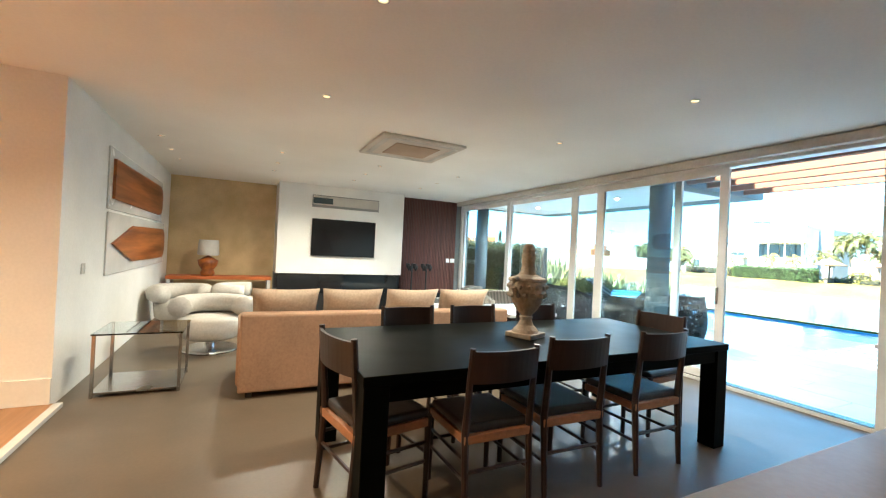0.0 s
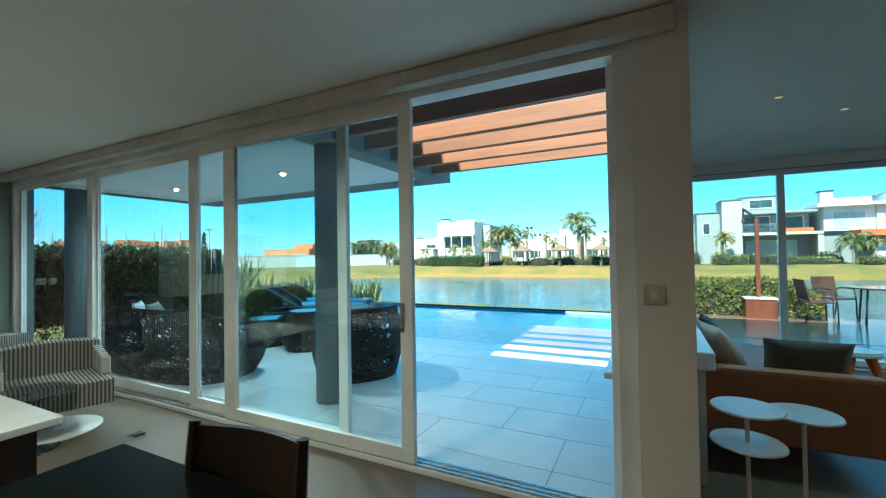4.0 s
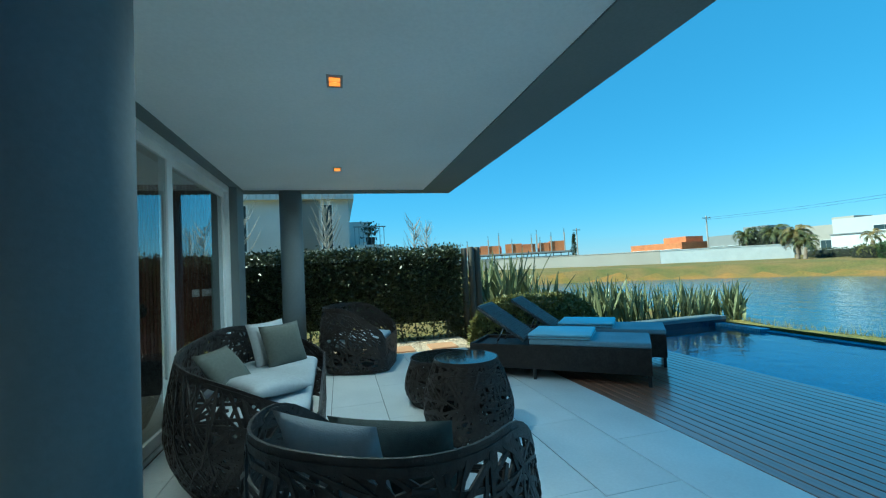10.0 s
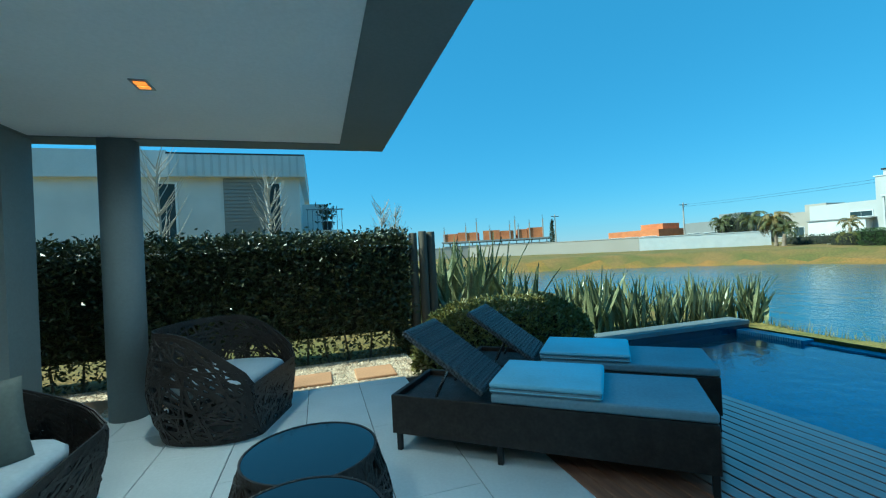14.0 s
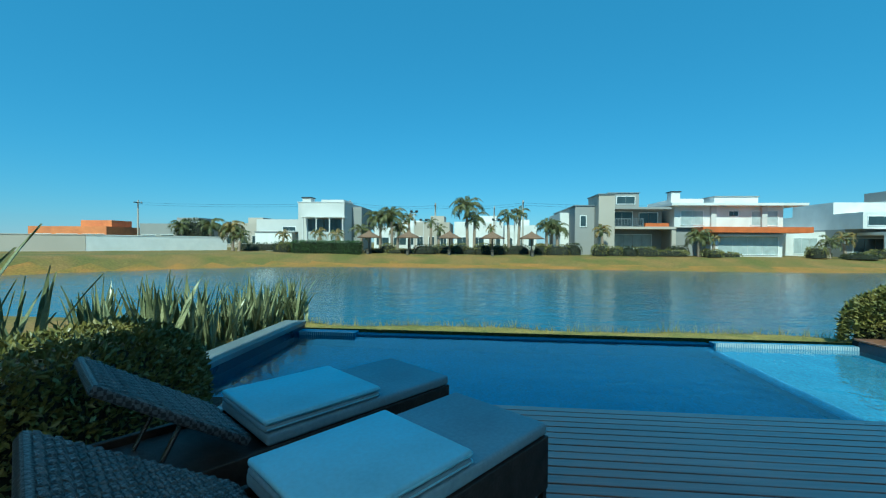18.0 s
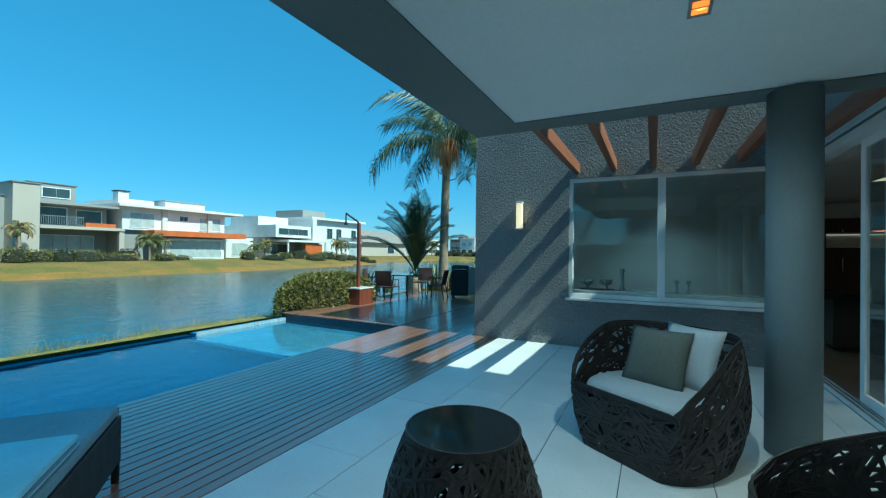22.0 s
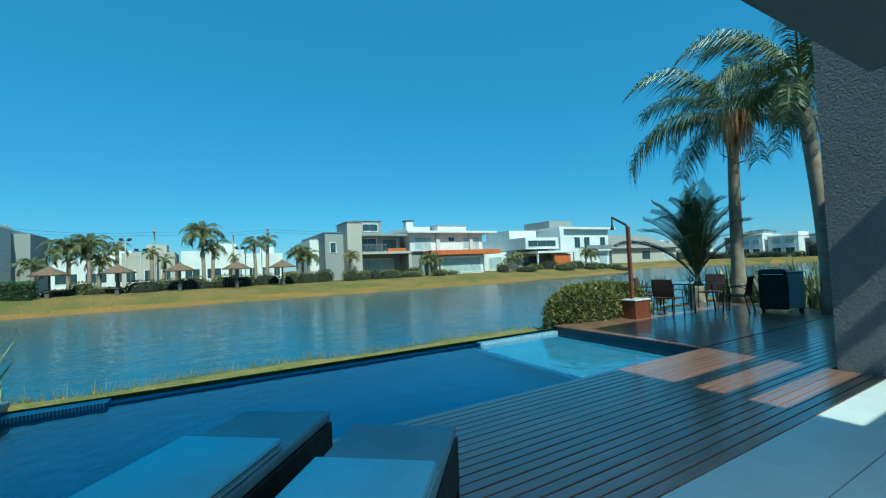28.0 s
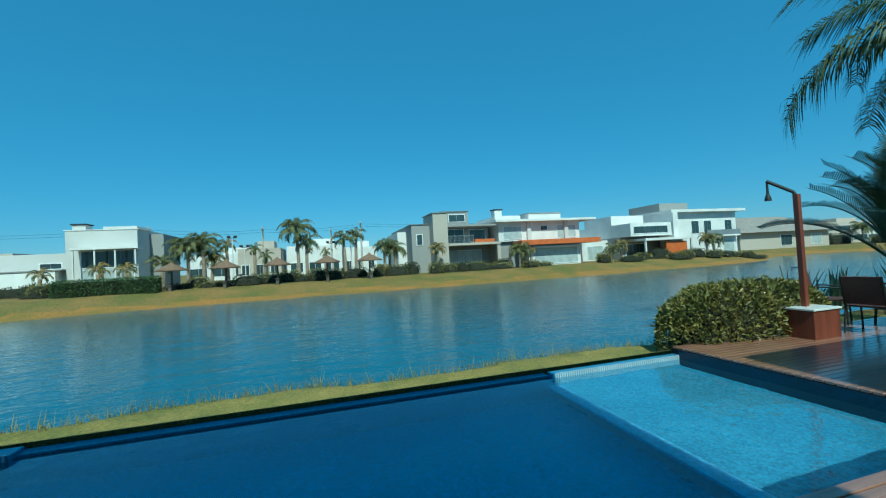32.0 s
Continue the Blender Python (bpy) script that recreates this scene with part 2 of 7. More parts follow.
M_PADBLUE = mat("light_blue_canvas", (0.44, 0.74, 0.90), 0.85, fine=0.05, bump=0.2, bs=200)
M_PADGREY = mat("grey_mattress_canvas", (0.27, 0.38, 0.46), 0.9, fine=0.08, bump=0.2, bs=220)
M_OLIVE = mat("grey_green_pillow_fabric", (0.13, 0.14, 0.12), 0.9, fine=0.1, bump=0.3, bs=220)
M_SMOKE = mat("smoked_glass_top", (0.012, 0.016, 0.02), 0.03, fine=0.0, bump=0)
M_MOSAIC = mat("blue_mosaic", (0.19, 0.44, 0.73), 0.3, fine=0.25, bump=0.05, s2=26, col2=(0.165, 0.39, 0.66), piece=0.1)
# Darkened copy of the blue mosaic: shade under the edges is in its colour.
M_MOSAICSHADE = mat("shaded_navy_mosaic", (0.012, 0.03, 0.065), 0.3, fine=0.3, bump=0.05, s2=26)
M_MOSAICL = mat("pale_blue_mosaic", (0.07, 0.21, 0.35), 0.3, fine=0.42, bump=0.05, s2=38, col2=(0.055, 0.175, 0.30), piece=0.1)
M_MOSAICW = mat("white_mosaic_chips", (0.55, 0.64, 0.68), 0.3, fine=0.1, bump=0)
M_COPING = mat("grey_coping_stone", (0.19, 0.235, 0.26), 0.4, fine=0.1, bump=0.2)
M_POOLW = glassy("pool_water", (0.92, 0.98, 1.0), 0.02, 1.62, 0.16, 5)
M_GRAVEL = mat("pale_gravel", (0.74, 0.60, 0.44), 0.9, fine=0.4, bump=1.0, bs=45, col2=(0.42, 0.31, 0.21), s1=8, dist=0.03)
M_STEP = mat("terracotta_stepping_stone", (0.50, 0.27, 0.14), 0.85, fine=0.15, bump=0.4, bs=40)
M_LEAF = mat("hedge_leaf", (0.075, 0.080, 0.026), 0.30, fine=0.35, bump=0, col2=(0.026, 0.038, 0.014), s1=4)
M_CLIPPED = mat("clipped_hedge_leaf", (0.075, 0.125, 0.03), 0.45, fine=0.3, bump=0, col2=(0.04, 0.075, 0.02), s1=2)
M_BUSH = mat("boxwood_leaf", (0.23, 0.20, 0.05), 0.42, fine=0.3, bump=0, col2=(0.11, 0.12, 0.03), s1=4)
M_SOIL = mat("dark_garden_soil", (0.075, 0.055, 0.04), 0.95, fine=0.4, bump=0.8, bs=40, dist=0.02)
# Near black: the shade inside hedges and bushes is put into this colour.
M_CORESHADE = mat("hedge_core_shade", (0.02, 0.022, 0.012), 0.9)
M_FLAX = mat("flax_blade", (0.30, 0.31, 0.165), 0.28, fine=0.3, bump=0, col2=(0.10, 0.13, 0.06), s1=2.5, piece=0.2)
M_PALM = mat("palm_leaflet", (0.15, 0.155, 0.05), 0.4, fine=0.3, bump=0, col2=(0.065, 0.095, 0.026), s1=2)
M_CYCAD = mat("cycad_leaflet", (0.085, 0.105, 0.045), 0.35, fine=0.3, bump=0, col2=(0.04, 0.06, 0.025), s1=2)
M_PALMFAR = mat("sunlit_palm_leaflet", (0.16, 0.145, 0.042), 0.5, fine=0.3, bump=0, col2=(0.06, 0.075, 0.022), s1=0.8)
M_PALMGOLD = mat("yellowing_palm_leaflet", (0.34, 0.22, 0.05), 0.5, fine=0.3, bump=0, col2=(0.14, 0.11, 0.03), s1=0.8)
M_PALMDRY = mat("dry_palm_frond", (0.66, 0.37, 0.16), 0.7, fine=0.25, bump=0)
M_TRUNK = mat("palm_bark", (0.33, 0.26, 0.19), 0.9, fine=0.2, bump=0.5, bs=25, col2=(0.24, 0.18, 0.13), s1=4)
M_POST = grain("weathered_log", (0.12, 0.105, 0.08), (0.08, 0.07, 0.055), 2, 8, 0.8)
M_THATCH = mat("thatch", (0.23, 0.145, 0.09), 0.95, fine=0.35, bump=0.8, bs=30, col2=(0.15, 0.095, 0.06), s1=5)
M_HWHITE = mat("white_render", (0.73, 0.72, 0.70), 0.8, fine=0.06, bump=0, col2=(0.63, 0.62, 0.60), s1=0.6)
M_HPALE = mat("pale_grey_render", (0.60, 0.59, 0.57), 0.8, fine=0.04, bump=0, col2=(0.54, 0.53, 0.51), s1=0.3)
# Grey houses' own paint; on white houses it also paints shaded walls.
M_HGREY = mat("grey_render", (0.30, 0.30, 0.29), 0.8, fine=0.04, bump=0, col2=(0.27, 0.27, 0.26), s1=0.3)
M_HBEIGE = mat("beige_render", (0.47, 0.42, 0.36), 0.8, fine=0.04, bump=0, s1=0.3, col2=(0.44, 0.39, 0.33))
M_BROWN = mat("brown_render", (0.30, 0.19, 0.13), 0.8, fine=0.06, bump=0, col2=(0.25, 0.155, 0.11), s1=0.6)
M_HORANGE = mat("orange_cladding", (0.55, 0.14, 0.03), 0.6, fine=0.06, bump=0)
M_HGLASS = mat("far_window_glass", (0.05, 0.075, 0.085), 0.08, fine=0.05, bump=0)
M_CURTAIN = mat("pale_curtained_glass", (0.45, 0.50, 0.50), 0.3, fine=0.06, bump=0)
M_ROOF = mat("grey_roof_tiles", (0.30, 0.27, 0.24), 0.85, fine=0.1, bump=0.2, bs=8)
M_BRICK = mat("orange_hollow_brick", (0.66, 0.24, 0.085), 0.85, fine=0.2, bump=0.1, s1=0.6, col2=(0.52, 0.18, 0.07))
M_CEDAR = grain("red_cedar", (0.19, 0.052, 0.028), (0.13, 0.036, 0.02), 2, 10, 0.45)
M_LAMPW = glow("warm_downlight", (1.0, 0.60, 0.24), 0.22)
M_LAMPO = glow("orange_halogen", (1.0, 0.24, 0.03), 0.7)
M_LAMPPANEL = glow("warm_ceiling_panel", (1.0, 0.66, 0.38), 0.6)
# Glow added to brighten the shelf niche, no lamp of the kitchen.
M_SHELFGLOW = glow("shelf_fill_glow", (1.0, 0.82, 0.60), 0.3)
M_CHINA = mat("pale_glassware", (0.62, 0.66, 0.66), 0.05, fine=0.03, bump=0)
M_LAMPWALL = glow("warm_wall_light", (1.0, 0.68, 0.40), 0.5)
M_REDIN = glow("red_lamp_lining", (1.0, 0.16, 0.04), 1.2)
M_AC = mat("ac_plastic", (0.62, 0.58, 0.52), 0.5, fine=0.02, bump=0)


def water_material():
    m = bpy.data.materials.new("lake_water")
    m.use_nodes = True
    nd, ln = m.node_tree.nodes, m.node_tree.links
    p = nd["Principled BSDF"]
    p.inputs["Base Color"].default_value = (0.028, 0.11, 0.165, 1)
    p.inputs["Roughness"].default_value = 0.10
    p.inputs["IOR"].default_value = 1.33
    tc = nd.new("ShaderNodeTexCoord")
    heights = []
    for sx, sy, st, d in ((0.9, 0.45, 0.7, 0.06), (4.2, 2.6, 0.75, 0.02)):
        mp = nd.new("ShaderNodeMapping")
        mp.inputs["Scale"].default_value = (sx, sy, 1)
        mp.inputs["Rotation"].default_value = (0, 0, 0.5)
        n = nd.new("ShaderNodeTexNoise")
        n.inputs["Scale"].default_value, n.inputs["Detail"].default_value = 1.6, 4
        ln.new(tc.outputs["Object"], mp.inputs["Vector"])
        ln.new(mp.outputs[0], n.inputs["Vector"])
        b = nd.new("ShaderNodeBump")
        b.inputs["Strength"].default_value, b.inputs["Distance"].default_value = st, d
        ln.new(n.outputs["Fac"], b.inputs["Height"])
        if heights:
            ln.new(heights[-1].outputs[0], b.inputs["Normal"])
        heights.append(b)
    ln.new(heights[-1].outputs[0], p.inputs["Normal"])
    return m


M_LAKE = water_material()


def ground_material():
    m = mat("lawn_ground", (0.125, 0.118, 0.02), 0.95, fine=0.35, bump=0.6, bs=14, col2=(0.235, 0.145, 0.038), s1=0.35, s2=9, dist=0.05)
    return m


M_GROUND = ground_material()
M_STRIP = mat("yellow_lawn_edge", (0.34, 0.26, 0.065), 0.95, fine=0.4, bump=1.0, bs=60, col2=(0.20, 0.19, 0.04), s1=2.5, s2=30, dist=0.03)
M_BANK = mat("dry_lake_bank", (0.33, 0.16, 0.03), 0.95, fine=0.35, bump=0.6, bs=14, col2=(0.20, 0.14, 0.024), s1=0.5, s2=9, dist=0.05)


# ---- mesh helpers ----
def mesh_ob(name, bm, material, smooth=False):
    me = bpy.data.meshes.new(name)
    bm.normal_update()
    bm.to_mesh(me)
    bm.free()
    me.materials.append(material)
    if smooth:
        for f in me.polygons:
            f.use_smooth = True
    return new(name, me)


def raw(name, verts, faces, material, smooth=False):
    me = bpy.data.meshes.new(name)
    me.from_pydata([tuple(v) for v in verts], [], faces)
    me.materials.append(material)
    if smooth:
        for f in me.polygons:
            f.use_smooth = True
    me.update()
    return new(name, me)


def part(name, bm, material, parent, label="", smooth=False):
    ob = mesh_ob(name, bm, material, smooth)
    ob.parent = parent
    if label:
        tagged(ob, label)
    return ob


def rpart(name, verts, faces, material, parent, label="", smooth=False):
    ob = raw(name, verts, faces, material, smooth)
    ob.parent = parent
    if label:
        tagged(ob, label)
    return ob


def thing(name, m, label, category, group="", kind=""):
    ob = new(name)
    ob.empty_display_size = 0.1
    ob.matrix_world = m
    return tagged(ob, label, category, group, kind)


def bx(x0, x1, y0, y1, z0, z1, bev=0.0, seg=2, bm=None, m=None):
    """A box between limits, its edges rounded by bev."""
    b = bmesh.new()
    vs = bmesh.ops.create_cube(b, size=1)["verts"]
    bmesh.ops.scale(b, vec=(x1 - x0, y1 - y0, z1 - z0), verts=vs)
    bmesh.ops.translate(b, vec=((x0 + x1) / 2, (y0 + y1) / 2, (z0 + z1) / 2), verts=vs)
    if bev:
        bmesh.ops.bevel(b, geom=b.edges[:], offset=bev, segments=seg, profile=0.5, affect='EDGES')
    if m is not None:
        bmesh.ops.transform(b, matrix=m, verts=b.verts[:])
    if bm is None:
        return b
    tmp = bpy.data.meshes.new("tmp")
    b.to_mesh(tmp)
    b.free()
    bm.from_mesh(tmp)
    bpy.data.meshes.remove(tmp)
    return bm


def boxes(lims, bev=0.0):
    bm = bmesh.new()
    for l in lims:
        bx(*l, bev=bev, bm=bm)
    return bm


def lathe(profile, n=24, bm=None, at=(0, 0, 0), cap=True):
    """A turned shape from (radius, height) pairs."""
    bm = bm or bmesh.new()
    rings = []
    for r, z in profile:
        rings.append([bm.verts.new((at[0] + r * math.cos(2 * math.pi * i / n), at[1] + r * math.sin(2 * math.pi * i / n), at[2] + z)) for i in range(n)])
    for a, b in zip(rings, rings[1:]):
        for i in range(n):
            bm.faces.new((a[i], a[(i + 1) % n], b[(i + 1) % n], b[i]))
    if cap:
        bm.faces.new(rings[0][::-1])
        bm.faces.new(rings[-1])
    return bm


def tube(points, radii, n=8, bm=None):
    """A round bar along points."""
    bm = bm or bmesh.new()
    pts = [Vector(p) for p in points]
    if isinstance(radii, (int, float)):
        radii = [radii] * len(pts)
    rings = []
    for i, p in enumerate(pts):
        d = (pts[min(i + 1, len(pts) - 1)] - pts[max(i - 1, 0)]).normalized()
        u = d.cross(Vector((0, 0, 1)) if abs(d.z) < 0.95 else Vector((1, 0, 0))).normalized()
        v = d.cross(u)
        rings.append([bm.verts.new(p + radii[i] * (u * math.cos(2 * math.pi * k / n) + v * math.sin(2 * math.pi * k / n))) for k in range(n)])
    for a, b in zip(rings, rings[1:]):
        for k in range(n):
            bm.faces.new((a[k], a[(k + 1) % n], b[(k + 1) % n], b[k]))
    bm.faces.new(rings[0][::-1])
    bm.faces.new(rings[-1])
    return bm


def pillow_bm(w, h, t, seg=10, sag=0.06):
    """A stuffed cushion in the x-y plane with pinched corners."""
    bm = bmesh.new()
    g = {}
    for s in (1, -1):
        for i in range(seg + 1):
            for j in range(seg + 1):
                u, v = 2 * i / seg - 1, 2 * j / seg - 1
                rim = i in (0, seg) or j in (0, seg)
                if s == -1 and rim:
                    g[s, i, j] = g[1, i, j]
                    continue
                puff = ((1 - u * u) * (1 - v * v)) ** 0.45
                x = u * w / 2 * (1 - sag * (1 - v * v))
                y = v * h / 2 * (1 - sag * (1 - u * u))
                g[s, i, j] = bm.verts.new((x, y, s * t / 2 * puff))
    for s in (1, -1):
        for i in range(seg):
            for j in range(seg):
                q = [g[s, i, j], g[s, i + 1, j], g[s, i + 1, j + 1], g[s, i, j + 1]]
                bm.faces.new(q if s == 1 else q[::-1])
    return bm


def structure(name, bm, material, label="", category=""):
    return tagged(mesh_ob(name, bm, material), label, category, "", "structure")


rng = random.Random(7)


# ---- ground and lake ----
LAKE_Z = -0.72
SHORE_FAR = [(-90, 20), (-86, 34), (-81, 45), (-74, 51), (-60, 49), (-45, 40), (-20, 37), (0, 37), (15, 36.5), (24, 34.5), (30, 29), (34, 23), (36.5, 14), (37.5, 11.5)]


def far_x(y):
    pts = SHORE_FAR
    if y <= pts[0][0]:
        return pts[0][1]
    for (a, xa), (b, xb) in zip(pts, pts[1:]):
        if a <= y <= b:
            return xa + (xb - xa) * (y - a) / (b - a)
    return 11.5


def near_x(y):
    if y > 9.2:
        return 11.0 + 0.2 * math.sin(y * 0.7)
    return 10.95 + 0.10 * math.sin(y * 1.3) + 0.05 * math.sin(y * 3.7) + max(0.0, -y - 3) * 0.12


def smooth01(t):
    t = min(1.0, max(0.0, t))
    return t * t * (3 - 2 * t)


def ground_z(x, y):
    base = -0.10
    if x < 9.45:
        z = base if y < 60 else base + 0.2
        return z
    nx, fx = near_x(y), far_x(y)
    if fx - nx < 0.3:
        return base + 0.0 * y if x < 40 else 0.2
    if x <= (nx + fx) / 2:
        d = nx - x
        if d > 0:
            return LAKE_Z - 0.02 + (-0.19 - LAKE_Z) * smooth01(d / 0.6) + 0.015 * noise.noise((x * 2, y * 2, 0))
        return LAKE_Z - 0.02 - 0.8 * smooth01(-d / 2.5)
    d = x - fx
    if d > 0:
        return LAKE_Z - 0.02 + 1.02 * smooth01(d / 7.0) + 0.05 * noise.noise((x * 0.3, y * 0.3, 0))
    return LAKE_Z - 0.02 - 0.8 * smooth01(-d / 3)


def axis_steps(a, b, fine_a, fine_b, step, coarse):
    out, v = [], a
    while v < b:
        out.append(v)
        v += step if fine_a <= v < fine_b else coarse
    return out + [b]


def build_ground():
    xs = [-2500, -800, -300, -120, -60, -30, -10, 9.42, 9.44, 9.46] + axis_steps(9.6, 14, 9.6, 14, 0.16, 0.16) + axis_steps(15, 62, 26, 62, 0.8, 1.6) + [66, 75, 90, 120, 200, 400, 900, 2500]
    ys = [-2500, -900, -400, -220, -160, -130, -110, -100, -95, -92, -90, -88, -86, -84, -82] + axis_steps(-80, -6.4, -80, -80, 1, 1.7) + axis_steps(-5.6, 9.28, -6, 14, 0.4, 1.7) + axis_steps(10, 46, -6, 14, 0.8, 1.7) + [50, 56, 64, 75, 95, 140, 260, 600, 1200, 2500]
    verts = [(x, y, ground_z(x, y)) for x in xs for y in ys]
    ny = len(ys)
    faces = [(i * ny + j, (i + 1) * ny + j, (i + 1) * ny + j + 1, i * ny + j + 1) for i in range(len(xs) - 1) for j in range(ny - 1)
             if not (-10.1 < (xs[i] + xs[i + 1]) / 2 < 9.43 and -6.4 < (ys[j] + ys[j + 1]) / 2 < 9.2)]
    ob = raw("ground", verts, faces, M_GROUND, True)
    ob.data.materials.append(M_BANK)
    ob.data.materials.append(M_STRIP)
    for p in ob.data.polygons:
        c = p.center
        if c.x > 20 and c.x - far_x(c.y) < 2.5 + 0.9 * noise.noise((c.y * 0.25, 0, 0)):
            p.material_index = 1
        elif 9.4 < c.x < 12.5 and -6.5 < c.y < 14:
            p.material_index = 2
    tagged(ob, "mown lawn, yellowish green, sloping to the lake", "lawn", "", "structure")


build_ground()
lake = raw("water", [(9.6, -900, LAKE_Z), (900, -900, LAKE_Z), (900, 45, LAKE_Z), (9.6, 45, LAKE_Z)], [(0, 1, 2, 3)], M_LAKE)
tagged(lake, "calm blue lake with fine ripples", "lake", "", "structure")

# ---- terrace, deck, pool ----
structure("terrace_slab", boxes([(0.0, 3.46, 0.25, 8.5, -0.14, -0.012), (3.46, 4.0, 0.25, 8.08, -0.14, -0.012)]), M_GROUT, "grey screed under the terrace tiles", "terrace")
# Solid slab; the darkness of the plank gaps is painted on it.
structure("deck_base", boxes([(4.0, 6.0, -6.4, 8.08, -0.14, -0.035), (6.0, 9.3, -6.4, 0.08, -0.14, -0.035)]), M_GAPSHADE, "near-black slab under the planks, gap shade in its colour", "deck")

POOL_X0, POOL_X1, POOL_Y0, POOL_Y1, WATER_Z = 6.05, 9.15, 0.10, 8.92, -0.17
pool = thing("pool", pose(0, 0, 0), "rectangular infinity pool lined with blue mosaic", "pool", "", "structure")
part("basin_floor", boxes([(POOL_X0, POOL_X1, 2.2, POOL_Y1, -1.35, -1.15)]), M_MOSAIC, pool)
part("ledge", boxes([(POOL_X0, POOL_X1, POOL_Y0, 2.2, -1.55, -0.62)], 0.01), M_MOSAICL, pool, "shallow ledge in paler mosaic")
part("ledge_kerb", boxes([(POOL_X0, POOL_X1, 2.12, 2.30, -0.62, -0.55)], 0.008), M_MOSAIC, pool, "submerged mosaic kerb")
part("wall", boxes([(POOL_X0 - 0.14, POOL_X0, POOL_Y0 - 0.14, POOL_Y1, -1.5, -0.04)]), M_MOSAIC, pool)
# Shade below the deck edge is painted with the darkened mosaic.
part("wall", boxes([(POOL_X0, POOL_X1 + 0.02, POOL_Y0 - 0.14, POOL_Y0, -1.5, -0.04)]), M_MOSAICSHADE, pool, "mosaic wall under the deck edge, shade painted navy")
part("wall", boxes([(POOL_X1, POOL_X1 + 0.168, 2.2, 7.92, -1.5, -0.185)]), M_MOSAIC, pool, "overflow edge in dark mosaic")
# Flat strip; the slot's darkness is put into its colour.
part("overflow_slot", boxes([(POOL_X1 + 0.005, POOL_X1 + 0.09, 2.2, 7.92, -0.183, -0.176)]), M_MOSAICSHADE, pool, "overflow slot drawn as a strip, shade painted navy")
part("rim", boxes([(POOL_X1 + 0.09, POOL_X1 + 0.25, 2.2, 7.92, -0.6, -0.150)], 0.006), M_MOSAICL, pool, "outer rim in pale mosaic")
part("rim", boxes([(POOL_X1, POOL_X1 + 0.14, POOL_Y0 - 0.3, 2.2, -1.5, -0.112)], 0.006), M_MOSAICL, pool, "raised rim in pale mosaic")
part("rim", boxes([(POOL_X1, POOL_X1 + 0.22, 7.92, POOL_Y1, -1.5, -0.112)], 0.006), M_MOSAICL, pool, "raised rim in pale mosaic")
# Shade below the coping is painted with the darkened mosaic.
part("side_wall", boxes([(6.0, POOL_X1 + 0.30, POOL_Y1, POOL_Y1 + 0.04, -1.5, -0.05)]), M_MOSAICSHADE, pool, "mosaic wall under the coping, shade painted navy")
part("coping", boxes([(6.0, POOL_X1 + 0.30, POOL_Y1 - 0.02, POOL_Y1 + 0.36, -0.05, 0.02)], 0.008), M_COPING, pool, "wide grey stone coping")
for k in range(28):
    y = 7.95 + k * 0.034
    if y < POOL_Y1:
        part("mosaic_tile", boxes([(POOL_X1 - 0.006, POOL_X1 + 0.022, y, y + 0.020, -0.168, -0.107)]), M_MOSAICW, pool)
for k in range(60):
    y = POOL_Y0 + 0.01 + k * 0.0345
    if y < 2.18:
        part("mosaic_tile", boxes([(POOL_X1 - 0.006, POOL_X1 + 0.022, y, y + 0.020, -0.168, -0.107)]), M_MOSAICW, pool)
pw = raw("water", [(POOL_X0, POOL_Y0, WATER_Z), (POOL_X1, POOL_Y0, WATER_Z), (POOL_X1, POOL_Y1, WATER_Z), (POOL_X0, POOL_Y1, WATER_Z)], [(0, 1, 2, 3)], M_POOLW)
pw.visible_shadow = False
tagged(pw, "clear still pool water", "water", "", "structure")

# ---- house shell ----
CEIL = 2.69
floor = structure("floor", boxes([(-6.44, 0.0, -6.0, 8.4, -0.14, 0.0), (-6.53, -6.44, 3.0, 8.4, -0.14, 0.0), (0.0, 4.23, -6.0, 0.05, -0.14, 0.0)]), M_FLOOR, "polished beige-grey stone floor", "floor")
structure("floor_hall", boxes([(-10.0, -6.50, -6.0, 3.0, -0.12, 0.03)]), M_PARQUET, "warm parquet floor of the hall", "floor")
structure("threshold", boxes([(-6.50, -6.44, -6.0, 3.0, -0.12, 0.034)], 0.004), M_WHITE, "white threshold strip", "threshold")
structure("ceiling", boxes([(-10.0, 0.0, -6.0, 8.4, CEIL, CEIL + 0.12), (0.0, 4.23, -6.0, 0.05, CEIL, CEIL + 0.12)]), M_CEIL, "smooth white plaster ceiling", "ceiling")
structure("wall_north", boxes([(-6.52, -0.14, 8.4, 8.62, 0.0, CEIL)]), M_GOLD, "gold-beige textured end wall", "wall")
structure("wall_west", boxes([(-6.72, -6.52, 3.22, 8.62, 0.0, CEIL)]), M_PLASTER, "white plaster wall with wooden art", "wall")
structure("wall_hall", boxes([(-10.0, -6.52, 3.0, 3.22, 0.0, CEIL)]), M_PLASTER, "hall wall lit warm", "wall")
structure("wall_back", boxes([(-10.2, -10.0, -6.0, 3.22, 0.0, CEIL)]), M_PLASTER, "plain hall wall", "wall")
structure("wall_south", boxes([(-10.0, 4.43, -6.2, -6.0, 0.0, CEIL + 0.12)]), M_PLASTER, "plain kitchen wall", "wall")
structure("baseboard", boxes([(-10.0, -6.52, 2.98, 3.0, 0.03, 0.24)], 0.003), M_WHITE, "white baseboard", "baseboard")
structure("wall_pillar", boxes([(-0.20, 0.06, -0.16, 0.098, 0.0, CEIL)]), M_PLASTER, "plastered pillar beside the sliding doors", "pillar")
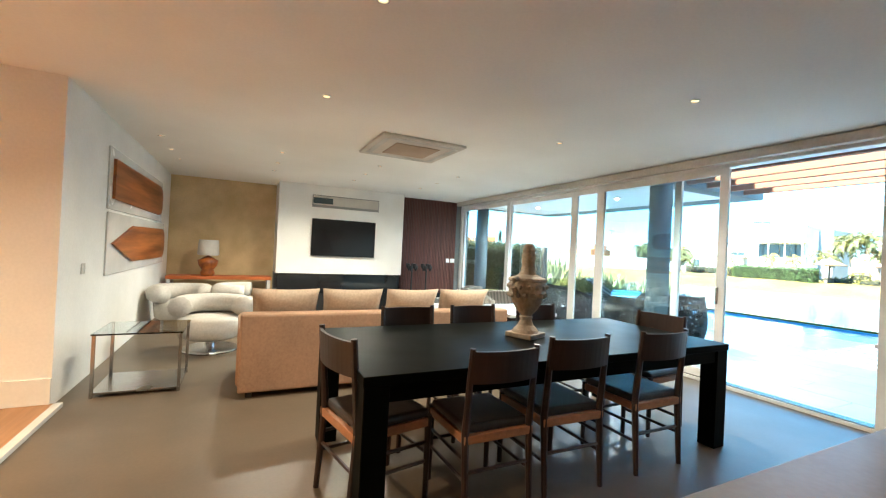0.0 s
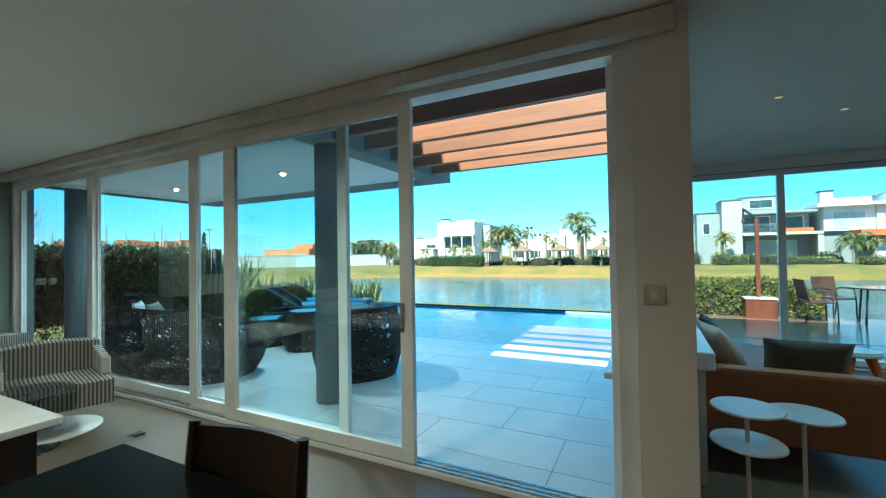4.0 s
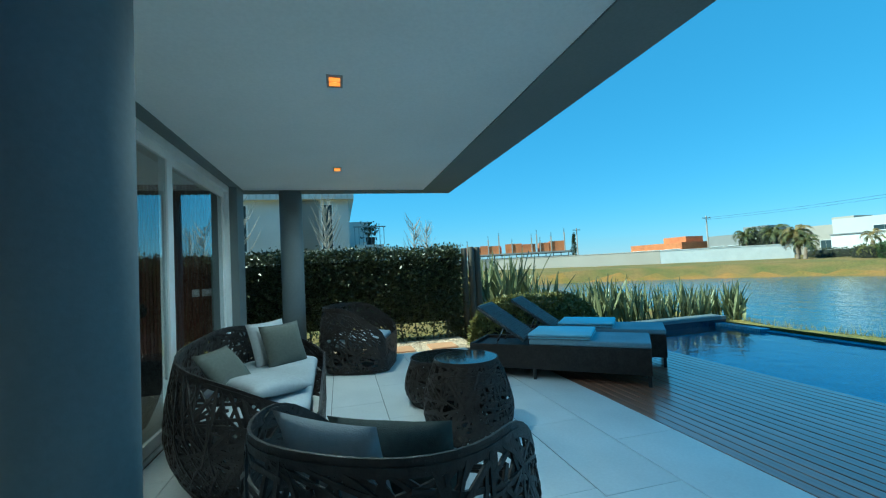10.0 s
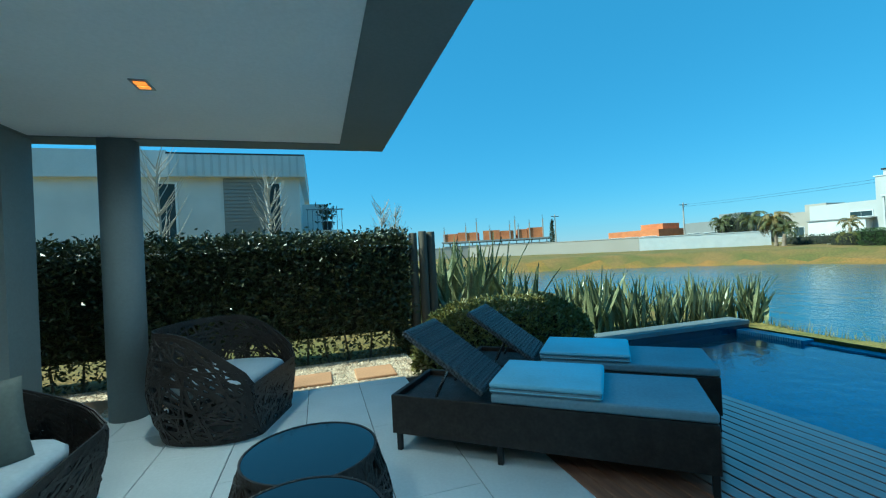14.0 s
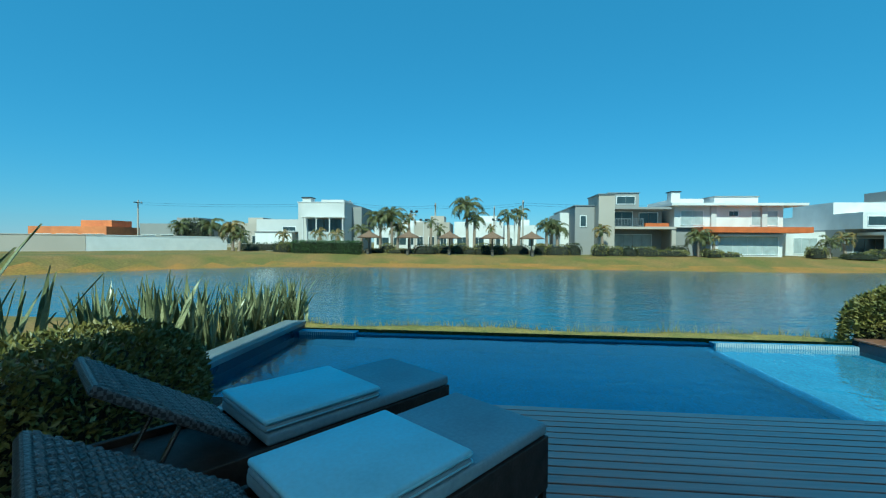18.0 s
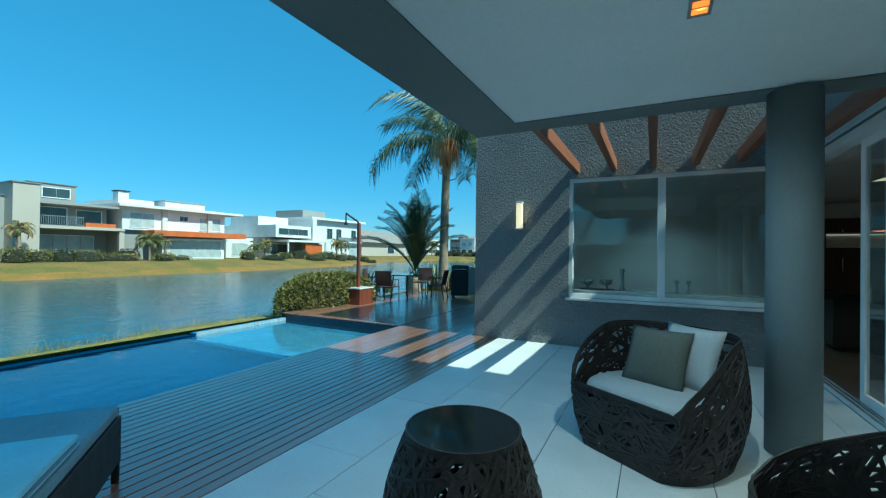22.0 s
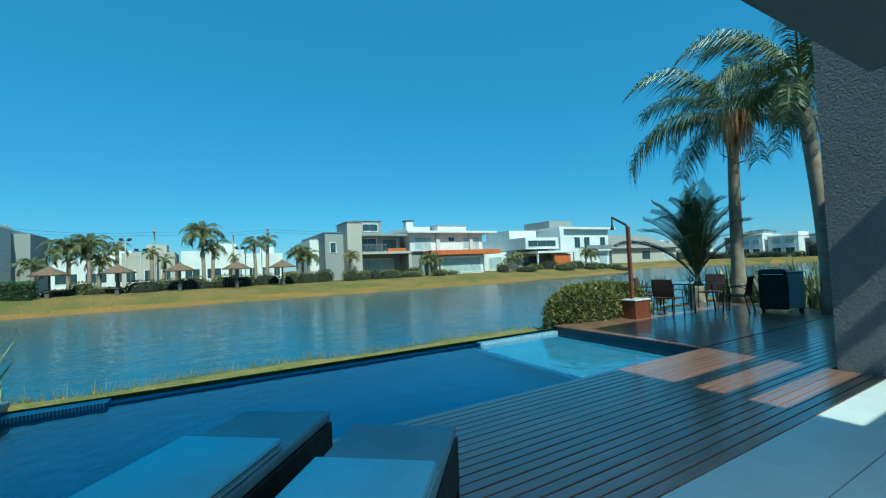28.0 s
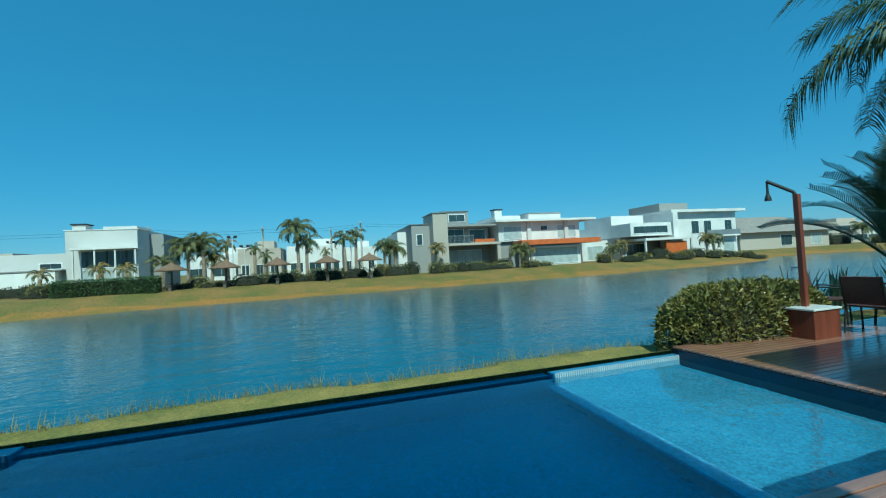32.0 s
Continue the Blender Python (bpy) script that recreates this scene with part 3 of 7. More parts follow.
structure("roof_flat", boxes([(-10.2, 0.0, -6.2, 2.86, CEIL + 0.12, 3.55), (0.0, 4.23, -6.0, 0.05, CEIL + 0.12, 4.45)]), M_GREY, "flat grey roof", "roof")
# Added out of view to keep sun off the northern tiles.
structure("wall_unseen_north", boxes([(-6.0, -0.45, 8.63, 9.3, -0.1, 2.64)]), M_GREY, "unseen wall added to shade the terrace's north end", "wall")
structure("wall_corner", boxes([(-0.26, 0.10, 8.02, 8.42, 0.0, CEIL)]), M_GREY, "dark grey corner post of the house", "pillar")

# upper storey over the terrace
SX, SY0, SY1, SZ = 3.34, 2.86, 8.57, 2.64
structure("wall_upper", boxes([(-10.2, SX, SY0, SY1, CEIL + 0.14, 6.6)]), M_GREY, "grey rendered upper storey", "wall")
sb = thing("soffit_band", pose(0, 0, 0), "dark grey border of the terrace soffit", "soffit", "", "structure")
for lim in ((2.84, SX, SY0, SY1, SZ, CEIL + 0.14), (0.0, 2.84, SY0, 3.14, SZ, CEIL + 0.14), (0.0, 2.84, 8.31, SY1, SZ, CEIL + 0.14), (-0.02, 0.13, 3.14, 8.31, SZ + 0.006, CEIL + 0.14)):
    part("band", boxes([lim]), M_GREY, sb)
# Out of view: eaves are stepped to place the sun's shadow edges.
structure("roof_unseen_upper", boxes([(-10.4, 3.40, 2.74, 8.70, 6.6, 6.78), (-10.4, -1.6, 8.70, 9.12, 6.6, 6.78), (0.2, 3.40, 8.70, 9.58, 6.6, 6.78)]), M_GREY, "unseen roof slab with eaves added to shade pool and gravel", "roof")
structure("ceiling_terrace", boxes([(0.13, 2.84, 3.14, 8.31, SZ + 0.012, CEIL + 0.14)]), M_SOFFIT, "white plaster terrace ceiling", "ceiling")
structure("soffit_inner", boxes([(-0.14, -0.022, 0.10, 8.4, 2.652, CEIL)]), M_GREY, "dark lintel above the sliding doors", "lintel")


# kitchen wing
def holed_wall(name, axis, pos0, pos1, a0, a1, z0, z1, holes, material, label):
    """A wall slab with openings through it, given as (a0, a1, z0, z1)."""
    lims, cuts = [], sorted(holes)
    a = a0
    for h0, h1, hz0, hz1 in cuts:
        lims.append((a, h0, z0, z1))
        if hz0 > z0:
            lims.append((h0, h1, z0, hz0))
        if hz1 < z1:
            lims.append((h0, h1, hz1, z1))
        a = h1
    lims.append((a, a1, z0, z1))
    w = thing(name, pose(0, 0, 0), label, "wall", "", "structure")
    for p, q, u, v in lims:
        if q - p > 0.001:
            part("wall_panel", bx(*((pos0, pos1, p, q, u, v) if axis == "x" else (p, q, pos0, pos1, u, v))), material, w)
    return w


holed_wall("wall_stucco", "y", 0.05, 0.25, 0.06, 4.43, -0.1, 4.5, [(0.12, 2.86, 0.74, 2.60)], M_STUCCO, "rough grey stucco wall striped by pergola shadows")
holed_wall("wall_wing_lining", "y", 0.022, 0.048, 0.062, 4.2, 0.001, CEIL - 0.001, [(0.12, 2.86, 0.74, 2.60)], M_PLASTER, "white plaster inside of the wing wall")
holed_wall("wall_wing_lining_east", "x", 4.203, 4.228, -5.99, 0.02, 0.001, CEIL - 0.001, [(-3.95, -0.35, 0.02, 2.55)], M_PLASTER, "white plaster around the wide glazing")
holed_wall("wall_wing_east", "x", 4.23, 4.43, -6.2, 0.05, -0.1, 4.5, [(-3.95, -0.35, 0.02, 2.55)], M_STUCCO, "stucco wall of the kitchen wing with wide glazing")


def glazing(name, axis, pos, a0, a1, z0, z1, verticals, fw=0.07, depth=0.09, label=""):
    """A framed window in the plane axis=pos: frame, mullions and a pane between each two."""
    w = thing(name, pose(0, 0, 0), label, "window", "", "structure")

    def slab(p, q, u, v, d0, d1):
        return boxes([(pos + d0, pos + d1, p, q, u, v) if axis == "x" else (p, q, pos + d0, pos + d1, u, v)], 0.004)
    h = depth / 2
    part("window_frame", slab(a0, a1, z1 - fw, z1, -h, h), M_FRAME, w)
    part("window_frame", slab(a0, a1, z0, z0 + fw, -h, h), M_FRAME, w)
    xs = [(a0, a0 + fw)] + list(verticals) + [(a1 - fw, a1)]
    for p, q in xs:
        part("mullion", slab(p, q, z0 + fw, z1 - fw, -h + 0.004, h - 0.004), M_FRAME, w)
    for (p, q), (r, s) in zip(xs, xs[1:]):
        g = part("pane", slab(q, r, z0 + fw, z1 - fw, -0.005, 0.005), M_GLASS, w)
        g.visible_shadow = False
    return w


glazing("window_1", "y", 0.17, 0.12, 2.86, 0.76, 2.60, [(1.53, 1.63)], 0.06, 0.10, "white aluminium sliding window of the kitchen wing")
structure("window_sill", boxes([(0.10, 2.90, 0.10, 0.30, 0.715, 0.755)], 0.006), M_WHITE, "white window sill", "sill")
glazing("window_2", "x", 4.33, -3.95, -0.35, 0.03, 2.55, [(-2.76, -2.68), (-1.56, -1.48)], 0.07, 0.1, "wide white-framed glazing towards the lake")

# sliding doors: fixed leaves left of the opening, one leaf slid open
sd = thing("door_1", pose(0, 0, 0), "white aluminium sliding doors with one leaf open", "sliding door", "", "structure")
part("door_frame", boxes([(-0.14, 0.0, 0.10, 8.02, 2.56, 2.648)], 0.004), M_FRAME, sd)
part("track", boxes([(-0.14, 0.0, 0.10, 8.02, 0.0, 0.035)], 0.003), M_FRAME, sd)
for x in (-0.115, -0.07, -0.025):
    part("rail", boxes([(x - 0.006, x + 0.006, 0.20, 8.02, 0.035, 0.05)]), M_STEEL, sd)
part("door_frame", boxes([(-0.14, 0.0, 0.10, 0.20, 0.035, 2.56)], 0.004), M_FRAME, sd)
part("door_frame", boxes([(0.002, 0.058, 0.102, 0.246, 0.0, 2.60)], 0.004), M_FRAME, sd, "wide white jamb")
part("door_frame", boxes([(-0.14, 0.0, 7.94, 8.02, 0.035, 2.56)], 0.004), M_FRAME, sd)


def leaf(y0, y1, x, st0=0.10, st1=0.10):
    d = part("leaf", boxes([(x - 0.022, x + 0.022, y0, y1, 2.475, 2.558), (x - 0.022, x + 0.022, y0, y1, 0.052, 0.15)], 0.004), M_FRAME, sd)
    part("stile", boxes([(x - 0.022, x + 0.022, y0, y0 + st0, 0.15, 2.475)], 0.004), M_FRAME, d)
    part("stile", boxes([(x - 0.022, x + 0.022, y1 - st1, y1, 0.15, 2.475)], 0.004), M_FRAME, d)
    g = part("pane", boxes([(x - 0.005, x + 0.005, y0 + st0, y1 - st1, 0.15, 2.475)]), M_GLASS, d)
    g.visible_shadow = False
    return d


l1 = leaf(1.50, 3.48, -0.115, 0.10, 0.15)
part("door_handle", boxes([(-0.155, -0.137, 1.565, 1.595, 0.95, 1.15)], 0.006), M_STEEL, l1)
leaf(2.10, 4.05, -0.07, 0.09, 0.10)
leaf(4.00, 6.02, -0.025, 0.14, 0.12)
leaf(5.92, 7.94, -0.07, 0.12, 0.08)
structure("blind_box", boxes([(-0.30, -0.205, -0.10, 7.98, 2.585, CEIL - 0.008)], 0.008), M_CREAM, "cream roller-blind cassette above the doors", "blind")
structure("blind_box_wing", boxes([(0.10, 0.2, -0.1, 0.04, 2.50, CEIL - 0.02), (0.2, 4.2, -0.08, 0.04, 2.60, CEIL - 0.02)], 0.006), M_CREAM, "cream roller-blind cassette of the wing", "blind")

# columns
for x, y in ((0.77, 3.02), (0.77, 8.42)):
    c = thing("column", pose(x, y, 0), "round dark grey painted concrete column", "column", "terrace columns", "structure")
    part("shaft", lathe([(0.165, 0.0), (0.165, SZ)], 40), M_COLUMN, c, "", True)

# pergola
pg = thing("pergola", pose(0, 0, 0), "reddish wooden pergola between soffit and stucco wall", "pergola", "", "structure")
for x in (0.10, 0.62, 1.13, 1.65, 2.17, 2.70):
    part("beam", bx(x, x + 0.085, 0.252, SY0 - 0.003, 2.67, 2.83, 0.006), M_BEAM, pg)

# wall light on the stucco wall
wl = thing("wall_lamp", pose(3.63, 0.252, 1.82), "white frosted box wall lamp, lit warm", "wall lamp")
part("bracket", boxes([(-0.05, 0.05, 0.0, 0.02, 0.02, 0.42)], 0.004), M_STEEL, wl)
part("diffuser", boxes([(-0.045, 0.045, 0.02, 0.11, 0.02, 0.42)], 0.01), M_LAMPWALL, wl, "frosted glowing diffuser")
part("cap", boxes([(-0.055, 0.055, 0.015, 0.12, 0.42, 0.45)], 0.006), M_WHITE, wl)
part("cap", boxes([(-0.055, 0.055, 0.015, 0.12, 0.0, 0.02)], 0.006), M_WHITE, wl)


# downlights
def downlight(x, y, z, material, size=0.06, square=False):
    d = thing("downlight", pose(x, y, z), "recessed twin halogen heater lamp, lit orange" if square else "small round recessed downlight, lit warm", "downlight", "downlights")
    if square:
        sy = size * 1.7
        part("trim", boxes([(-size, size, -sy, -sy + 0.016, -0.008, 0.0), (-size, size, sy - 0.016, sy, -0.008, 0.0), (-size, -size + 0.014, -sy + 0.016, sy - 0.016, -0.008, 0.0), (size - 0.014, size, -sy + 0.016, sy - 0.016, -0.008, 0.0)]), M_STEELMAT, d)
        part("backing", boxes([(-size + 0.014, size - 0.014, -sy + 0.016, sy - 0.016, -0.003, -0.001)]), M_BROWN, d)
        for k in range(2):
            y0 = -0.058 + k * 0.068
            part("lamp_bar", bx(-size + 0.016, size - 0.016, y0, y0 + 0.048, -0.012, -0.0032, 0.004), material, d)
    else:
        part("trim", lathe([(size, 0.0), (size, -0.006), (size * 0.75, -0.008), (size * 0.7, -0.002)], 20, cap=False), M_WHITE, d)
        part("lens", lathe([(size * 0.7, -0.003), (size * 0.68, -0.0035)], 16), material, d, "glowing lens")
    return d


TERRACE_LAMPS = ((1.485, 4.51), (1.485, 6.95))
for x, y in TERRACE_LAMPS:
    downlight(x, y, SZ + 0.012, M_LAMPO, 0.052, True)
LIGHTS_IN = [(-4.6, 0.69), (-2.06, 0.69), (-4.6, 2.25), (-2.06, 2.22)] + [(x, y) for x in (-6.16, -4.74, -3.33, -1.96) for y in (4.82, 5.65, 6.45)] + [(0.91, -1.5), (1.53, -0.9), (2.16, -1.49), (2.79, -2.13), (2.2, -2.77), (0.34, -2.15), (-0.63, -1.8)]
for x, y in LIGHTS_IN:
    downlight(x, y, CEIL, M_LAMPW, 0.036)
# Spots at x -8.2 and y -4.2 have no fixture; added as fill.
for x, y, e in ((-4.6, 2.25, 16), (-2.06, 2.22, 34), (-3.33, 5.65, 34), (-4.74, 5.65, 20), (-8.2, 0.0, 75), (1.53, -0.9, 9), (1.6, -4.2, 34)):
    lamp = bpy.data.lights.new("downlight_or_fill", 'SPOT')
    lamp.energy, lamp.spot_size, lamp.spot_blend, lamp.shadow_soft_size = e, radians(160), 1.0, 0.004
    lamp.color = (0.80, 0.95, 1.0) if y < -0.5 else (1.0, 0.62, 0.34) if x < -8 else (1.0, 0.80, 0.60)
    new("downlight_or_fill", lamp).matrix_world = pose(x, y, CEIL - 0.02)
# White spots far stronger than the orange lamps, added to fill the terrace.
for x, y in TERRACE_LAMPS:
    lamp = bpy.data.lights.new("terrace_fill_spot", 'SPOT')
    lamp.energy, lamp.spot_size, lamp.spot_blend, lamp.shadow_soft_size, lamp.color = 58, radians(170), 1.0, 0.03, (1.0, 0.94, 0.88)
    new("terrace_fill_spot", lamp).matrix_world = pose(x, y, SZ - 0.004)


# ---- terrace furniture ----
def ribbon_net(surface, count, seed, width=(0.012, 0.022), thick=0.010, length=(0.45, 1.1), seg=7, aspect=0.25, loops=()):
    """Crossing flat strands laid over a surface(u, v) -> (point, normal), u and v from 0 to 1."""
    r = random.Random(seed)
    verts, faces = [], []

    def strand(path, w, lift):
        pts = [surface(u, v) for u, v in path]
        base = len(verts)
        for i, (p, n) in enumerate(pts):
            d = (pts[min(i + 1, len(pts) - 1)][0] - pts[max(i - 1, 0)][0])
            side = d.cross(n)
            side = side.normalized() * w / 2 if side.length > 1e-6 else Vector((w / 2, 0, 0))
            a, b = p + n * (lift + thick / 2), p + n * (lift - thick / 2)
            verts.extend((a + side, a - side, b - side, b + side))
        for i in range(len(pts) - 1):
            q = base + 4 * i
            for k in range(4):
                faces.append((q + k, q + (k + 1) % 4, q + 4 + (k + 1) % 4, q + 4 + k))
        faces.append((base, base + 3, base + 2, base + 1))
        e = base + 4 * (len(pts) - 1)
        faces.append((e, e + 1, e + 2, e + 3))
    for k in range(count):
        u, v = r.random(), r.random()
        ang = r.uniform(0.0, math.pi)
        ln = r.uniform(*length)
        bend = r.uniform(-0.25, 0.25)
        path = []
        for i in range(seg + 1):
            s = (i / seg - 0.5) * ln
            a = ang + bend * (i / seg - 0.5)
            path.append((u + math.cos(a) * s * aspect, min(1.0, max(0.0, v + math.sin(a) * s))))
        strand(path, r.uniform(*width), r.uniform(-0.006, 0.006))
    for path, w in loops:
        strand(path, w, 0.004)
    return verts, faces


def tub_surface(half_x, half_y, h_back, h_front, open_angle, power=2.4, r_low=0.84, r_top=0.90, flat=0.73, rise=0.85):
    """A rounded tub cut flat in front (+y): its rim drops from the back to the front corners."""
    def rim(th):
        a = abs(math.atan2(math.sin(th), math.cos(th)))
        if a < open_angle:
            return h_front
        t = (a - open_angle) / (math.pi - open_angle)
        return h_front + (h_back - h_front) * (0.12 * smooth01(t / 0.06) + 0.88 * math.sin(min(1.0, t / rise) * math.pi / 2))

    def surface(u, v):
        th = u * 2 * math.pi
        sx, cy = math.sin(th), math.cos(th)
        k = (abs(sx) ** power + abs(cy) ** power) ** (-1 / power)
        z = v * rim(th)
        f = z / h_back
        swell = r_low + (1 - r_low) * math.sin(min(1, f / 0.5) * math.pi / 2) if f < 0.5 else 1 - (1 - r_top) * ((f - 0.5) / 0.5) ** 1.6
        y = cy * k * half_y * swell
        n = Vector((sx * k / half_x, cy * k / half_y, 0.0)).normalized()
        if y > flat * half_y:
            y, n = flat * half_y, Vector((0, 1, 0))
        return Vector((sx * k * half_x * swell, y, z)), n
    return surface, rim


def wicker_seat(name, m, half_x, half_y, h_back, h_seat, open_angle, strands, seed, label, category, group):
    t = thing(name, m, label, category, group)
    surf, rim = tub_surface(half_x, half_y, h_back, h_seat, open_angle, 2.6 if half_x < 0.8 else 3.2, rise=0.5 if half_x < 0.8 else 0.85)
    loops = [([(i / 48, 1.0) for i in range(49)], 0.045), ([(i / 48, 0.98) for i in range(49)], 0.03), ([(i / 48, 0.012) for i in range(49)], 0.04)]
    v, f = ribbon_net(surf, strands, seed, aspect=h_back / (2.6 * (half_x + half_y)), loops=loops)
    tagged(rpart("woven_shell", v, f, M_WICKER, t, "open woven shell of dark strands"), kind="stuff")
    n = 40
    for k in range(9):
        u = -0.72 + 0.18 * k
        w = (1 - abs(u) ** 2.6) ** (1 / 2.6)
        part("seat_slat", bx(u * half_x * 0.95 - 0.03, u * half_x * 0.95 + 0.03, -w * half_y * 0.84, min(w, 0.71) * half_y * 0.84, h_seat - 0.105, h_seat - 0.081, 0.004), M_BLACKM, t)
    cu = bmesh.new()
    rings = []
    for zz, fr in ((0.0, 0.78), (0.02, 0.83), (0.07, 0.84), (0.10, 0.81), (0.115, 0.68), (0.12, 0.3)):
        rr = []
        for i in range(n):
            p = surf(i / n, 0.5)[0]
            y = p.y * fr
            rr.append(cu.verts.new((p.x * fr, y, h_seat - 0.08 + zz)))
        rings.append(rr)
    for a, b in zip(rings, rings[1:]):
        for i in range(n):
            cu.faces.new((a[i], a[(i + 1) % n], b[(i + 1) % n], b[i]))
    cu.faces.new(rings[-1])
    cu.faces.new(rings[0][::-1])
    part("seat_cushion", cu, M_PAD, t, "off-white canvas seat cushion", True)
    return t


def facing(x, y, dx, dy, z=0.0):
    return pose(x, y, z, 0, 0, math.degrees(math.atan2(dy, dx)) - 90)


ARM1 = facing(1.665, 3.42, 0.55, 0.83)
ARM2 = facing(1.75, 7.88, 0.95, -0.3)
SOFA_M = facing(0.84, 5.72, 1.0, 0.02)
wicker_seat("wicker_armchair", ARM1, 0.54, 0.54, 0.845, 0.43, 0.80, 420, 11, "round dark woven armchair with white cushion", "armchair", "terrace armchairs")
wicker_seat("wicker_armchair", ARM2, 0.57, 0.57, 0.87, 0.43, 0.80, 430, 23, "round dark woven armchair beside the hedge", "armchair", "terrace armchairs")
wicker_seat("wicker_sofa", SOFA_M, 1.27, 0.60, 0.86, 0.44, 0.95, 820, 31, "long dark woven outdoor sofa with white seat pad", "sofa", "")


def pillow(m, w, h, t, material, label, group="terrace pillows"):
    bm = pillow_bm(w, h, t)
    ob = mesh_ob("pillow", bm, material, True)
    ob.matrix_world = m
    return tagged(ob, label, "pillow", group)


pillow(ARM1 @ pose(0.05, -0.09, 0.65, 114, 0, 6), 0.47, 0.47, 0.15, M_OLIVE, "grey-green square pillow in the armchair")
pillow(ARM1 @ pose(-0.11, -0.24, 0.68, 110, 0, -8), 0.47, 0.47, 0.13, M_PAD, "white square pillow behind the grey one")
pillow(SOFA_M @ pose(-0.62, 0.05, 0.655, 112, 0, -48), 0.47, 0.47, 0.16, M_OLIVE, "grey-green square pillow leaning on the sofa")
pillow(SOFA_M @ pose(-0.72, -0.10, 0.67, 108, 0, -40), 0.48, 0.48, 0.14, M_PAD, "off-white pillow behind the grey-green one")
pillow(SOFA_M @ pose(0.36, -0.27, 0.64, 128, 0, -18), 0.46, 0.44, 0.14, M_OLIVE, "grey-green pillow leaning back on the sofa")
pillow(SOFA_M @ pose(0.52, 0.04, 0.55, 174, 3, 40), 0.52, 0.50, 0.15, M_PAD, "white pillow lying flat on the sofa")


def drum(name, x, y, r_bot, r_mid, r_top, h, strands, seed, label):
    t = thing(name, pose(x, y, 0), label, "side table", "drum tables")

    def surface(u, v):
        th = u * 2 * math.pi
        r = r_bot + (r_mid - r_bot) * math.sin(min(1, v / 0.38) * math.pi / 2) if v < 0.38 else r_mid - (r_mid - r_top) * ((v - 0.38) / 0.62) ** 1.5
        return Vector((math.cos(th) * r, math.sin(th) * r, v * h)), Vector((math.cos(th), math.sin(th), 0))
    loops = [([(i / 40, vv) for i in range(41)], w) for vv, w in ((0.99, 0.04), (0.012, 0.035))]
    v, f = ribbon_net(surface, strands, seed, aspect=h / (6.28 * r_mid), loops=loops)
    tagged(rpart("woven_drum", v, f, M_WICKER, t, "woven drum of dark strands"), kind="stuff")
    part("glass_top", lathe([(r_top - 0.004, h), (r_top + 0.004, h + 0.003), (r_top + 0.004, h + 0.009), (r_top - 0.002, h + 0.012)], 48), M_SMOKE, t, "dark smoked glass top")
    return t


drum("drum_table", 2.465, 5.09, 0.30, 0.37, 0.258, 0.61, 400, 41, "tall woven drum table with smoked glass top")
drum("drum_table", 2.475, 5.98, 0.33, 0.40, 0.325, 0.44, 390, 43, "low woven drum table with smoked glass top")


